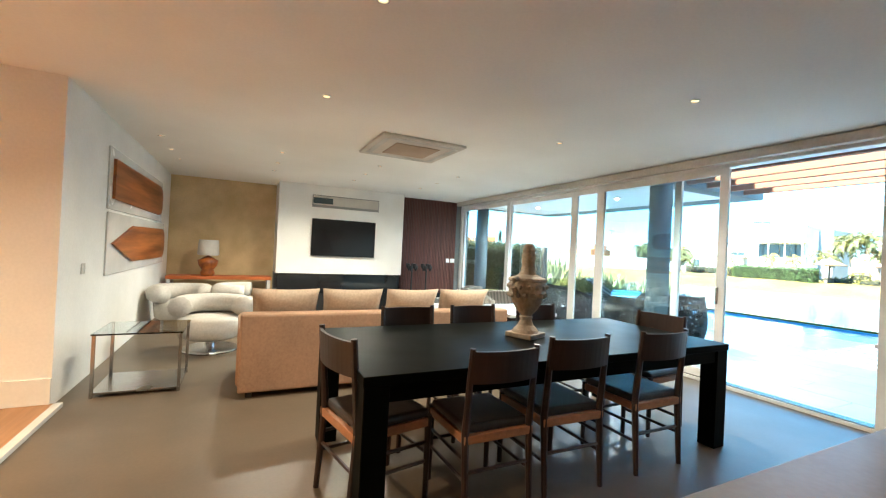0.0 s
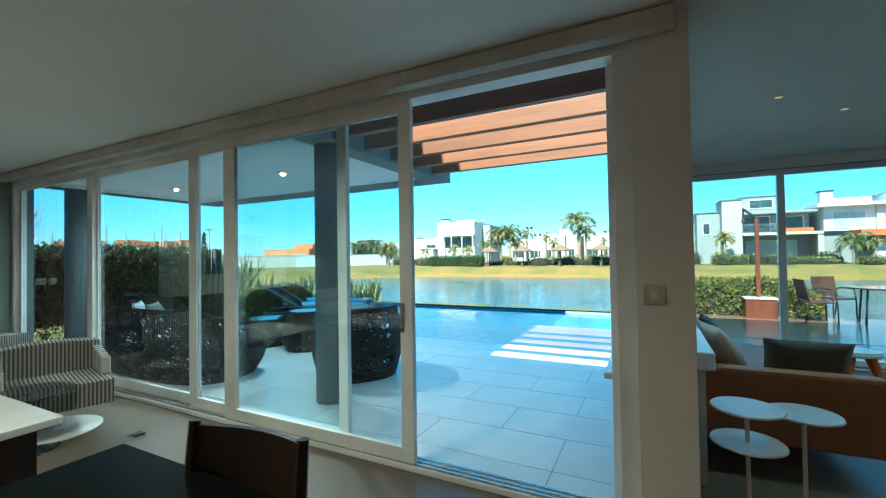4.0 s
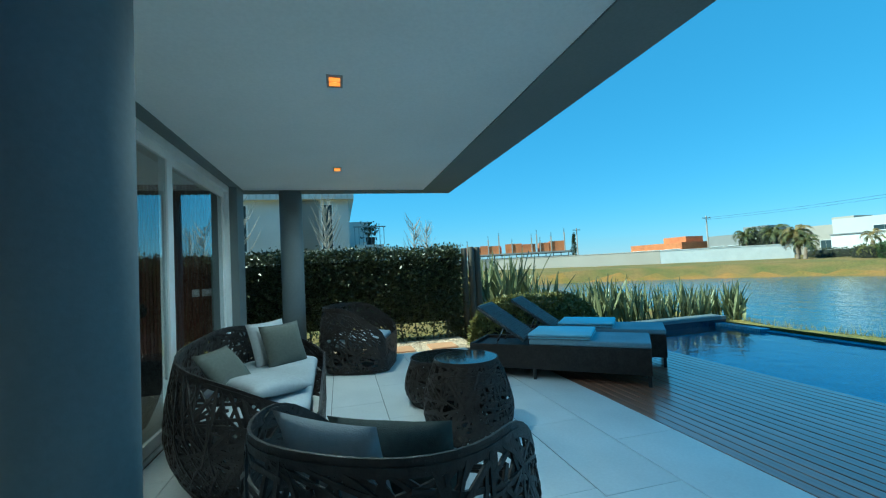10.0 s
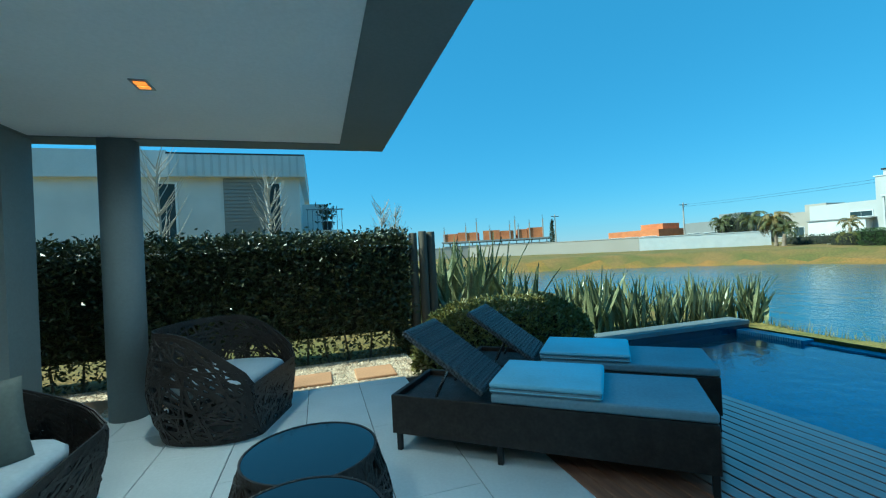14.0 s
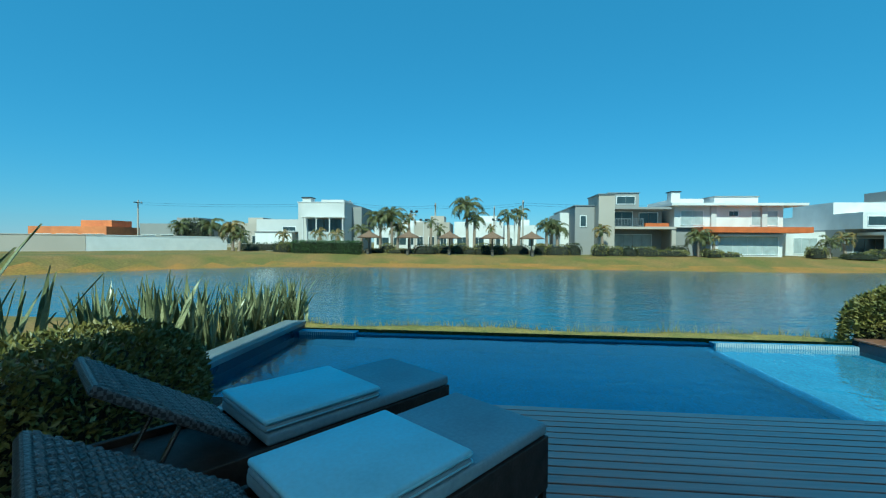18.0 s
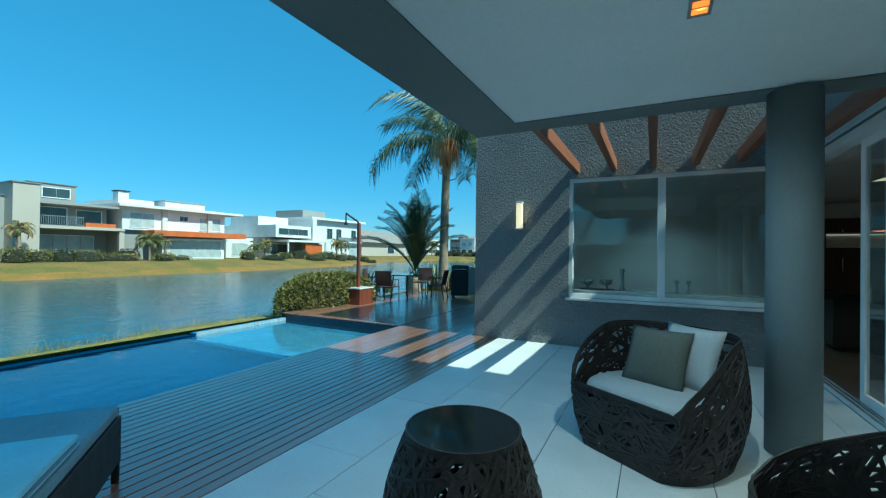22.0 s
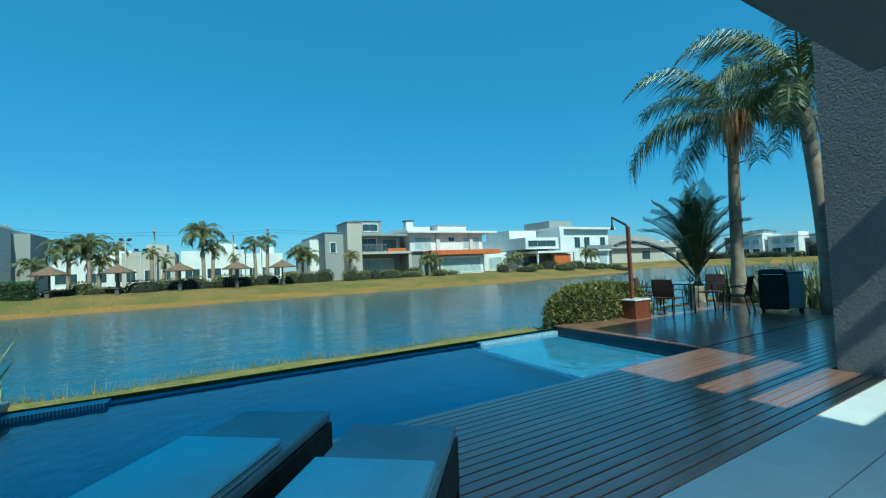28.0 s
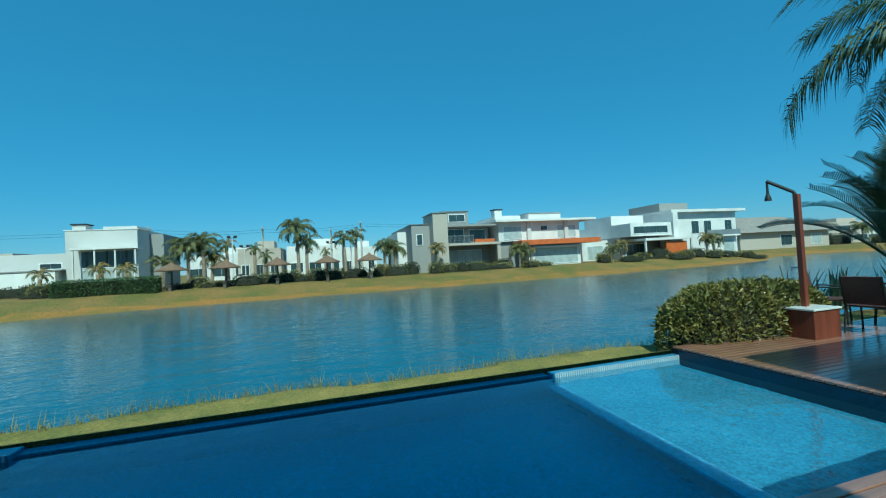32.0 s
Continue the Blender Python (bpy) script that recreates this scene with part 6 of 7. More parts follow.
turned("silver_cup", 2.34, CUP, "two-handled silver cup on a dark tray", handles=0.07)
turned("vase", 2.11, [(0.05, 0.0), (0.045, 0.02), (0.02, 0.06), (0.024, 0.2), (0.03, 0.28), (0.042, 0.34), (0.038, 0.34)], "slim trumpet-shaped pewter vase")
for x in (1.37, 1.22):
    turned("candlestick", x, [(0.045, 0.0), (0.04, 0.012), (0.012, 0.03), (0.016, 0.08), (0.01, 0.12), (0.03, 0.15), (0.034, 0.19)], "small pewter candlestick on the counter")
tray = tagged(mesh_ob("tray", bx(2.22, 2.74, -0.20, -0.04, 0.868, 0.878, 0.004), M_BLACKM), "flat dark tray under the silver cups", "tray")
# tall dark cabinets on the far kitchen wall, with an open shelf between the doors
kc = thing("kitchen_cabinet", pose(0, 0, 0), "tall dark kitchen cabinets with a pale open shelf", "cabinet")
part("body", boxes([(-5.0, -0.95, -5.98, -5.4, 0.0, 1.64), (-5.0, -0.95, -5.98, -5.4, 1.97, 2.3), (-5.0, -0.95, -5.98, -5.72, 1.64, 1.97), (-1.80, -0.95, -5.72, -5.4, 1.64, 1.97)]), M_DARKWOOD, kc)
part("open_shelf", boxes([(-5.0, -1.80, -5.72, -5.70, 1.665, 1.945), (-5.0, -1.80, -5.70, -5.39, 1.64, 1.665), (-5.0, -1.80, -5.70, -5.39, 1.945, 1.97)]), M_CREAM, kc, "pale wooden shelf niche")
# Added emitter that lifts the niche's brightness.
part("fill_strip", bx(-4.95, -1.85, -5.68, -5.66, 1.93, 1.944), M_SHELFGLOW, kc, "glowing strip added to brighten the shelf niche")
for k in range(4):
    for z0, z1, h0, h1 in ((0.05, 1.63, 1.1, 1.4), (1.98, 2.28, 2.0, 2.05)):
        dd = part("door", bx(-4.98 + k * 1.0, -4.0 + k * 1.0, -5.398, -5.38, z0, z1, 0.003), M_DARKWOOD, kc)
        part("handle", bx(-4.08 + k * 1.0, -4.06 + k * 1.0, -5.378, -5.36, h0, h1), M_STEEL, dd)
rk = random.Random(51)
x = -4.85
while x < -1.95:
    hh = rk.uniform(0.09, 0.19)
    gl = thing("drinking_glass", pose(x, -5.52 + rk.uniform(-0.04, 0.04), 1.665), "clear stemmed glass on the pale shelf", "glass", "shelf glasses")
    part("foot", lathe([(0.03, 0.0), (0.03, 0.003), (0.004, 0.006), (0.004, hh * 0.5)], 12), M_CHINA, gl, "", True)
    part("bowl", lathe([(0.004, hh * 0.5), (0.03, hh * 0.62), (0.034, hh * 0.8), (0.028, hh)], 14), M_CHINA, gl, "", True)
    x += rk.uniform(0.10, 0.24)
# recessed light panels over the kitchen island
for x, y in ((-1.73, -2.18), (-2.66, -2.22)):
    lp = thing("ceiling_panel_light", pose(x, y, CEIL), "square recessed warm ceiling light panel", "ceiling light", "kitchen ceiling lights")
    part("frame", boxes([(-0.23, 0.23, -0.23, -0.21, -0.01, 0.0), (-0.23, 0.23, 0.21, 0.23, -0.01, 0.0), (-0.23, -0.21, -0.21, 0.21, -0.01, 0.0), (0.21, 0.23, -0.21, 0.21, -0.01, 0.0)]), M_WHITE, lp)
    part("diffuser", boxes([(-0.21, 0.21, -0.21, 0.21, -0.006, -0.002)]), M_LAMPPANEL, lp, "warm glowing diffuser")

# ---- across the lake ----
GZ = 0.30
UP = Matrix.Diagonal((1.0, 1.0, 1.015, 1.0))


def block(t, name, x0, x1, y0, y1, z0, z1, material, label=""):
    return part(name, bx(x0, x1, y0, y1, z0, z1), material, t, label)


def win(t, x, y0, y1, z0, z1, n=1, material=None, fr=0.06):
    """A framed window facing -x, with n panes."""
    w = part("window", boxes([(x - 0.05, x + 0.02, y0, y1, z1 - fr, z1), (x - 0.05, x + 0.02, y0, y1, z0, z0 + fr), (x - 0.05, x + 0.02, y0, y0 + fr, z0 + fr, z1 - fr), (x - 0.05, x + 0.02, y1 - fr, y1, z0 + fr, z1 - fr)]), M_FRAME, t)
    d = (y1 - y0 - 2 * fr) / n
    for k in range(n):
        part("pane", bx(x - 0.02, x - 0.008, y0 + fr + k * d + 0.02, y0 + fr + (k + 1) * d - 0.02, z0 + fr, z1 - fr), material or M_HGLASS, w)
    return w


# white modern house with glazed upper hall
h = thing("lake_house", pose(0, 0, 0), "white modern house with glazed upper hall", "house", "lake houses")
block(h, "wall", 52, 60, 22.5, 28.4, 0, 6.3, M_HPALE)
block(h, "wing", 52.3, 60, 28.4, 34.0, 0, 4.2, M_HPALE)
block(h, "porch", 51.3, 52.3, 28.9, 33.6, 0, 2.55, M_PLASTER, "bright white garage front")
block(h, "canopy", 50.6, 52, 22.0, 27.4, 4.35, 4.55, M_HWHITE)
block(h, "coping", 51.94, 60.1, 22.4, 28.5, 6.3, 6.38, M_HWHITE)
block(h, "parapet", 55, 59, 23.6, 26.6, 6.38, 6.95, M_HPALE)
block(h, "chimney", 53, 54.2, 27.2, 28.3, 6.38, 6.95, M_HPALE)
block(h, "chimney_cap", 52.9, 54.3, 27.1, 28.4, 6.95, 7.08, M_BLACKM)
# The house's shaded side, drawn as a block in darker paint.
block(h, "wall", 55, 60, 21.2, 22.5, 0, 6.0, M_HGREY, "grey block for the shaded house side")
block(h, "awning", 51.2, 52.3, 28.4, 33.7, 2.55, 2.65, M_HGREY)
win(h, 51.98, 22.8, 27.2, 2.6, 4.3, 4)
win(h, 51.98, 22.8, 27.2, 0.6, 2.5, 8, M_CURTAIN)
win(h, 52.28, 28.8, 30.6, 2.7, 3.3, 2)
for y in (22.2, 23.85, 25.5, 27.2):
    part("post", bx(50.7, 50.82, y, y + 0.12, 0.2, 4.35), M_HWHITE, h)
# grey three-storey house
h = thing("lake_house", UP, "grey and beige modern house with balconies", "house", "lake houses")
block(h, "wall", 48.5, 58, -13.6, -7.9, 0, 5.2, M_HGREY)
block(h, "wall", 47.5, 60, -6.3, -4.3, 0, 5.4, M_HGREY, "grey windowed side block")
block(h, "annex", 50.5, 58, -4.3, -3.3, 0, 4.9, M_HWHITE, "white side annex")
block(h, "stair_tower", 45.9, 50, -7.9, -6.3, 0, 6.4, M_HBEIGE)
block(h, "roof_room", 49, 55, -11.4, -8.2, 5.2, 6.9, M_HGREY)
block(h, "slab", 45.8, 48.5, -13.9, -7.9, 2.95, 3.2, M_HBEIGE, "beige balcony slab")
block(h, "pillar", 45.9, 46.3, -13.9, -13.5, 0, 2.95, M_HBEIGE)
block(h, "canopy", 46.4, 48.5, -13.7, -7.9, 5.0, 5.2, M_HGREY)
win(h, 48.48, -10.6, -8.3, 3.3, 4.9, 2)
win(h, 48.48, -13.2, -11.2, 3.4, 4.8, 2)
win(h, 48.48, -12.6, -8.6, 0.5, 2.5, 4, M_CURTAIN)
win(h, 48.98, -11.0, -9.0, 5.7, 6.6, 2)
win(h, 47.48, -5.5, -4.8, 3.2, 4.4, 1)
block(h, "coping", 47.4, 60.1, -6.3, -4.2, 5.4, 5.48, M_FRAMEDARK)
block(h, "tower_cap", 45.8, 50.1, -7.95, -6.2, 6.4, 6.5, M_FRAMEDARK)
block(h, "roof_edge", 48.9, 55.1, -11.5, -8.1, 6.9, 6.98, M_FRAMEDARK)
block(h, "side_wall", 46.0, 48.5, -13.9, -13.6, 0, 2.95, M_HGREY)
rl = part("balcony_rail", boxes([(45.85, 45.9, -10.8, -7.95, 3.95, 4.0)]), M_FRAMEDARK, h)
for k in range(20):
    part("baluster", boxes([(45.86, 45.89, -10.75 + k * 0.145, -10.72 + k * 0.145, 3.2, 3.95)]), M_FRAMEDARK, rl)
block(h, "planter", 45.85, 46.3, -13.2, -10.9, 3.2, 3.55, M_HORANGE, "orange balcony planter")
# white house with orange band
h = thing("lake_house", UP, "white house with a long orange wooden band", "house", "lake houses")
block(h, "wall", 46.5, 57, -24.4, -17.6, 0, 2.75, M_HWHITE)
block(h, "wall", 47.2, 58, -24.9, -14.3, 3.2, 5.5, M_HWHITE)
# White wall below the overhang, with its shade painted grey.
block(h, "wall", 47.6, 58, -17.6, -14.3, 0, 3.2, M_HGREY, "ground-floor wall, its shade put into the grey")
block(h, "band", 45.3, 48, -26.4, -16.2, 2.65, 3.2, M_HORANGE, "long orange wooden band")
block(h, "cornice", 46.2, 59, -26.6, -13.6, 5.35, 5.6, M_HWHITE)
block(h, "parapet", 49, 57, -23.6, -19.2, 5.6, 6.5, M_HWHITE)
block(h, "parapet", 50, 57, -18.6, -15.4, 5.6, 6.4, M_HWHITE)
block(h, "chimney", 48.2, 49.2, -15.3, -14.4, 5.6, 6.9, M_HWHITE)
win(h, 46.48, -24.0, -18.2, 0.45, 2.3, 4, M_CURTAIN)
block(h, "awning", 45.7, 46.5, -24.2, -17.8, 2.32, 2.45, M_HWHITE)
win(h, 47.18, -20.6, -19.6, 4.3, 4.9, 2)
block(h, "parapet_edge", 48.9, 57.1, -23.7, -19.1, 6.5, 6.58, M_HGREY)
block(h, "chimney_cap", 48.1, 49.3, -15.4, -14.3, 6.9, 7.0, M_BLACKM)
for y in (-23.2, -18.3):
    part("pier", bx(46.9, 47.2, y, y + 0.5, 3.2, 5.35), M_HPALE, h)
win(h, 47.18, -17.2, -14.9, 3.4, 4.9, 2, M_CURTAIN)
win(h, 47.18, -24.4, -21.8, 3.4, 4.9, 2, M_CURTAIN)
# white villa with red panel
h = thing("lake_house", UP, "white villa with flat roofs and a red-orange panel", "house", "lake houses")
block(h, "wall", 53, 60, -33.4, -29.2, 0, 3.0, M_HWHITE)
block(h, "wall", 48.4, 60, -40.0, -33.4, 3.2, 4.9, M_HWHITE)
# Recessed ground floor: shade under the upper storey is painted grey.
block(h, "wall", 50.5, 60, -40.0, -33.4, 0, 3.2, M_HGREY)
block(h, "wall", 49, 60, -52.2, -40.2, 0, 6.2, M_HWHITE)
block(h, "cornice", 48.2, 61, -53.2, -40.0, 6.15, 6.5, M_HWHITE)
block(h, "roof_room", 51, 57, -45.8, -40.8, 6.5, 7.7, M_HGREY)
block(h, "roof_room", 52, 58, -38.8, -33.4, 4.9, 6.2, M_HWHITE)
block(h, "slab", 47.2, 50.5, -42.4, -34.6, 2.55, 2.85, M_HWHITE)
block(h, "panel", 47.6, 47.9, -41.6, -38.2, 0.2, 2.3, M_HORANGE, "red-orange wall panel")
win(h, 48.38, -39.4, -33.8, 3.5, 4.5, 3)
win(h, 52.98, -32.6, -30.0, 0.5, 2.3, 3, M_CURTAIN)
win(h, 48.98, -45.4, -44.0, 3.2, 5.0, 2)
block(h, "wall_fin", 48.2, 49, -41.0, -40.2, 2.85, 6.15, M_HWHITE)
block(h, "balcony_rail", 48.25, 48.3, -52.0, -46.0, 2.9, 3.6, M_FRAMEDARK)
block(h, "balcony_slab", 48.2, 49, -52.0, -46.0, 2.7, 2.9, M_HWHITE)
win(h, 48.98, -47.6, -46.2, 3.2, 5.0, 2)
win(h, 48.98, -51.4, -50.0, 3.2, 5.0, 2)
win(h, 50.48, -37.6, -34.2, 0.4, 2.3, 3)
win(h, 48.98, -51.6, -49.6, 0.4, 2.4, 2, M_CURTAIN)
for y in (-42.2, -34.8):
    part("post", bx(47.3, 47.5, y, y + 0.2, 0.2, 2.55), M_HWHITE, h)
# low house with hipped roof
h = thing("lake_house", pose(0, 0, 0), "low house under a grey hipped roof", "house", "lake houses")
block(h, "wall", 60, 70, -90, -67, 0.2, 3.4, M_HBEIGE)
bm = bmesh.new()
lo = [bm.verts.new(p) for p in ((59, -91, 3.4), (71, -91, 3.4), (71, -66, 3.4), (59, -66, 3.4))]
hi = [bm.verts.new(p) for p in ((65, -85, 6.6), (65, -72, 6.6))]
for q in ((lo[0], lo[3], hi[1], hi[0]), (lo[3], lo[2], hi[1]), (lo[2], lo[1], hi[0], hi[1]), (lo[1], lo[0], hi[0])):
    bm.faces.new(q)
bm.faces.new(lo)
part("roof", bm, M_ROOF, h)
win(h, 59.98, -88, -85, 0.8, 2.8, 3, M_CURTAIN)
win(h, 59.98, -80, -77, 0.8, 2.8, 3)
# further houses, seen between the palms and beyond
for x, y0, y1, hh, mt, lab in ((70, 2, 10, 4.9, M_HWHITE, "distant white flat-roofed house"), (75, -4, 1.5, 4.6, M_HWHITE, "distant white flat-roofed house"), (66, 10.5, 16, 4.6, M_HBEIGE, "distant beige flat-roofed house"), (80, 16, 26, 4.6, M_HWHITE, "distant white flat-roofed house"), (74, -112, -98, 5.0, M_HWHITE, "distant white flat-roofed house"), (80, -140, -120, 6.0, M_HBEIGE, "distant beige flat-roofed house"), (95, -175, -150, 6.0, M_HWHITE, "distant white flat-roofed house"), (66, 52, 62, 4.2, M_HGREY, "distant grey flat-roofed house"), (72, 44, 51, 4.6, M_HBEIGE, "distant beige flat-roofed house"), (64, 66, 80, 3.6, M_BRICK, "distant orange brick house wall")):
    h = thing("far_house", pose(0, 0, 0), lab, "house", "distant houses")
    block(h, "wall", x, x + 9, y0, y1, 0.1, hh, mt)
    block(h, "roof_room", x + 2, x + 6, y0 + 1, y0 + 1 + (y1 - y0) * 0.4, hh, hh + 1.1, mt)
    d = (y1 - y0) / 3
    for k in range(3):
        win(h, x - 0.02, y0 + k * d + 0.4, y0 + (k + 1) * d - 0.4, 0.9, 2.4, 2)
        if hh > 5:
            win(h, x - 0.02, y0 + k * d + 0.5, y0 + (k + 1) * d - 0.5, 3.6, 5.0, 2)

# houses closing the lake's far end
for x0, x1, y, hh, mt, lab in ((46.0, 50.5, -99, 5.1, M_HWHITE, "distant white house at the lake's end"), (50.8, 54.5, -101, 4.9, M_BROWN, "distant brown brick house at the lake's end"), (40.0, 45.4, -100, 4.5, M_HWHITE, "distant white house at the lake's end"), (35.5, 39.2, -103, 4.6, M_HGREY, "distant grey house at the lake's end"), (24.0, 34.0, -106, 4.4, M_HPALE, "distant pale grey house at the lake's end")):
    h = thing("far_house", pose(0, y, 0, 0, 0, -90), lab, "house", "distant houses")
    block(h, "wall", 0, 9, x0, x1, -0.15, hh, mt)
    block(h, "cornice", -0.3, 9.2, x0 - 0.1, x1 + 0.1, hh, hh + 0.2, mt)
    block(h, "roof_room", 2, 7, x0 + 0.6, x0 + 0.55 * (x1 - x0), hh + 0.2, hh + 1.0, mt)
    for a in (0.12, 0.56):
        win(h, -0.02, x0 + a * (x1 - x0), x0 + (a + 0.32) * (x1 - x0), 0.7, 2.2, 2)
        win(h, -0.02, x0 + a * (x1 - x0), x0 + (a + 0.32) * (x1 - x0), 3.0, 4.2, 2, M_CURTAIN)

# garden wall at the lake's end
gw = thing("garden_wall", pose(0, 0, 0), "long white rendered boundary wall", "wall")
def wall_run(a, b, z0, z1, material):
    v = Vector((b[0] - a[0], b[1] - a[1], 0))
    m = Matrix.Translation((a[0], a[1], 0)) @ Matrix.Rotation(math.atan2(v.y, v.x), 4, 'Z')
    part("wall_panel", bx(0, v.length, -0.1, 0.1, z0, z1, m=m), material, gw)
    part("coping", bx(0, v.length, -0.14, 0.14, z1, z1 + 0.08, m=m), material, gw)
wall_run((51.4, 37.4), (40.0, 44.8), -0.6, 1.86, M_PLASTER)
wall_run((40.0, 44.8), (25.0, 64.0), -0.4, 1.86, M_HBEIGE)
wall_run((25.0, 64.0), (6.0, 70.0), -0.4, 1.86, M_HBEIGE)
# brick building under construction
ob_ = thing("brick_building", pose(34.5, 76.5, 0, 0, 0, -24), "unfinished building of orange hollow brick", "building")
block(ob_, "wall", -9.4, 10.5, 0, 9, -0.2, 2.3, M_HBEIGE)
block(ob_, "slab", -9.6, 10.7, -0.4, 9.2, 2.9, 3.2, M_HGREY)
for k in range(15):
    block(ob_, "post", -9.4 + k * 1.4, -9.25 + k * 1.4, -0.3, -0.15, 2.3, 2.9, M_POST)
for a, b, z in ((-9.3, -6.6, 4.7), (-6.5, -5.0, 4.9), (-4.9, -2.6, 4.8), (-1.6, 1.6, 5.0), (1.7, 4.2, 4.8), (4.9, 6.8, 4.9), (6.9, 9.6, 5.1)):
    block(ob_, "brick_wall", a, b, 0.2, 8.0, 3.2, z, M_BRICK)
for k, a in enumerate((-9.2, -5.0, -2.9, -0.4, 3.4, 4.4, 5.0, 7.1, 9.6)):
    block(ob_, "column_stub", a, a + 0.22, 0.0, 0.22, 3.2, 5.3 + 0.7 * (k % 3), M_HBEIGE)
    for dx in (0.03, 0.16):
        block(ob_, "rebar", a + dx, a + dx + 0.04, 0.08, 0.12, 5.3 + 0.7 * (k % 3), 6.1 + 0.7 * (k % 3), M_POST)


def utility_pole(x, y, hgt):
    t = thing("utility_pole", pose(x, y, 0), "grey concrete utility pole with cross arm", "utility pole", "utility poles")
    part("pole", lathe([(0.16, 0.0), (0.10, hgt)], 8), M_HBEIGE, t)
    part("cross_arm", bx(-0.9, 0.9, -0.06, 0.06, hgt - 0.5, hgt - 0.36), M_POST, t)
    part("insulator", lathe([(0.06, 0), (0.04, 0.2)], 8, at=(0.7, 0, hgt - 0.36)), M_HBEIGE, t)
    return t


for x, y, hh in ((68.4, 64.4, 8.3), (52, 82, 8.2), (62, 25, 7.6), (64, 12.5, 7.4), (64, -0.5, 7.8), (70, 3.5, 7.4)):
    utility_pole(x, y, hh)
bm = bmesh.new()
poles = [(68.4, 64.4, 7.9), (62, 25, 7.2), (64, 12.5, 7.0), (64, -0.5, 7.4), (66, -30, 7.4)]
for (ax, ay, az), (bx_, by, bz) in zip(poles, poles[1:]):
    for dz in (0, -0.35):
        tube([(ax + (bx_ - ax) * s, ay + (by - ay) * s, az + dz + (bz - az) * s - 0.8 * 4 * s * (1 - s) * 0.4) for s in [i / 8 for i in range(9)]], 0.012, 4, bm)
tagged(mesh_ob("power_line", bm, M_BLACKM), "thin sagging power lines between poles", "cable")


def conifer(x, y, hh, rr):
    t = thing("conifer", pose(x, y, 0), "small dark narrow conifer", "tree", "distant trees")
    part("trunk", lathe([(0.12, 0), (0.05, hh)], 6), M_TRUNK, t)
    r = random.Random(int(x))
    pts = []
    for k in range(500):
        z = r.uniform(0.12, 1)
        a = r.uniform(0, 6.28)
        q = rr * (1.02 - z) * r.uniform(0.5, 1) * (0.7 + 0.3 * math.sin(z * 30))
        pts.append(((q * math.cos(a), q * math.sin(a), z * hh), (math.cos(a), math.sin(a), 0)))
    v, f = leaf_cloud(pts, 0.55, 3, 0.1)
    tagged(rpart("crown", v, f, M_LEAF, t), kind="stuff")


conifer(58, 93, 7.6, 1.3)


# thatched shelters
def shelter(x, y):
    t = thing("thatched_shelter", pose(x, y, GZ), "round thatched beach shelter on a wooden post", "shelter", "thatched shelters")
    bm = lathe([(1.16, 1.55), (1.19, 1.61), (0.72, 1.88), (0.25, 2.12), (0.10, 2.24), (0.04, 2.32)], 18)
    part("thatch_roof", bm, M_THATCH, t, "shaggy straw roof")
    r = random.Random(int(y * 10))
    v, f = [], []
    for k in range(160):
        a, rr_ = r.uniform(0, 6.28), r.uniform(0.5, 1.18)
        z = 2.20 - rr_ * 0.46
        p = Vector((rr_ * math.cos(a), rr_ * math.sin(a), z))
        o = Vector((math.cos(a) * 0.22, math.sin(a) * 0.22, -0.14))
        s = Vector((-math.sin(a), math.cos(a), 0)) * 0.04
        b = len(v)
        v += [p + s, p - s, p + o]
        f.append((b, b + 1, b + 2))
    tagged(rpart("straw", v, f, M_THATCH, t), kind="stuff")
    part("post", lathe([(0.09, -0.3), (0.07, 1.9)], 8), M_POST, t)
    part("bench", boxes([(-0.7, 0.7, -0.16, 0.16, 0.38, 0.44), (-0.6, -0.54, -0.12, 0.12, -0.3, 0.38), (0.54, 0.6, -0.12, 0.12, -0.3, 0.38)]), M_POST, t)
    return t


for y in (16.9, 12.9, 8.8, 4.6, 0.8):
    shelter(43.0, y)

# far palms and shrubs
FARF = [frond_mesh("frond", 2.3, 2.2, 22, 0.65, M_PALMFAR, 301, 0, 0.05), frond_mesh("frond", 2.1, 2.7, 22, 0.6, M_PALMFAR, 302, 0, 0.05)]
FARD = [frond_mesh("frond", 2.3, 2.6, 22, 0.6, M_PALMGOLD, 303, 0, 0.05), frond_mesh("frond", 2.1, 2.9, 22, 0.55, M_PALMFAR, 304, 0, 0.05)]
GREEN, GOLD = "green feather palm on the far shore", "palm with yellowing fronds on the far shore"
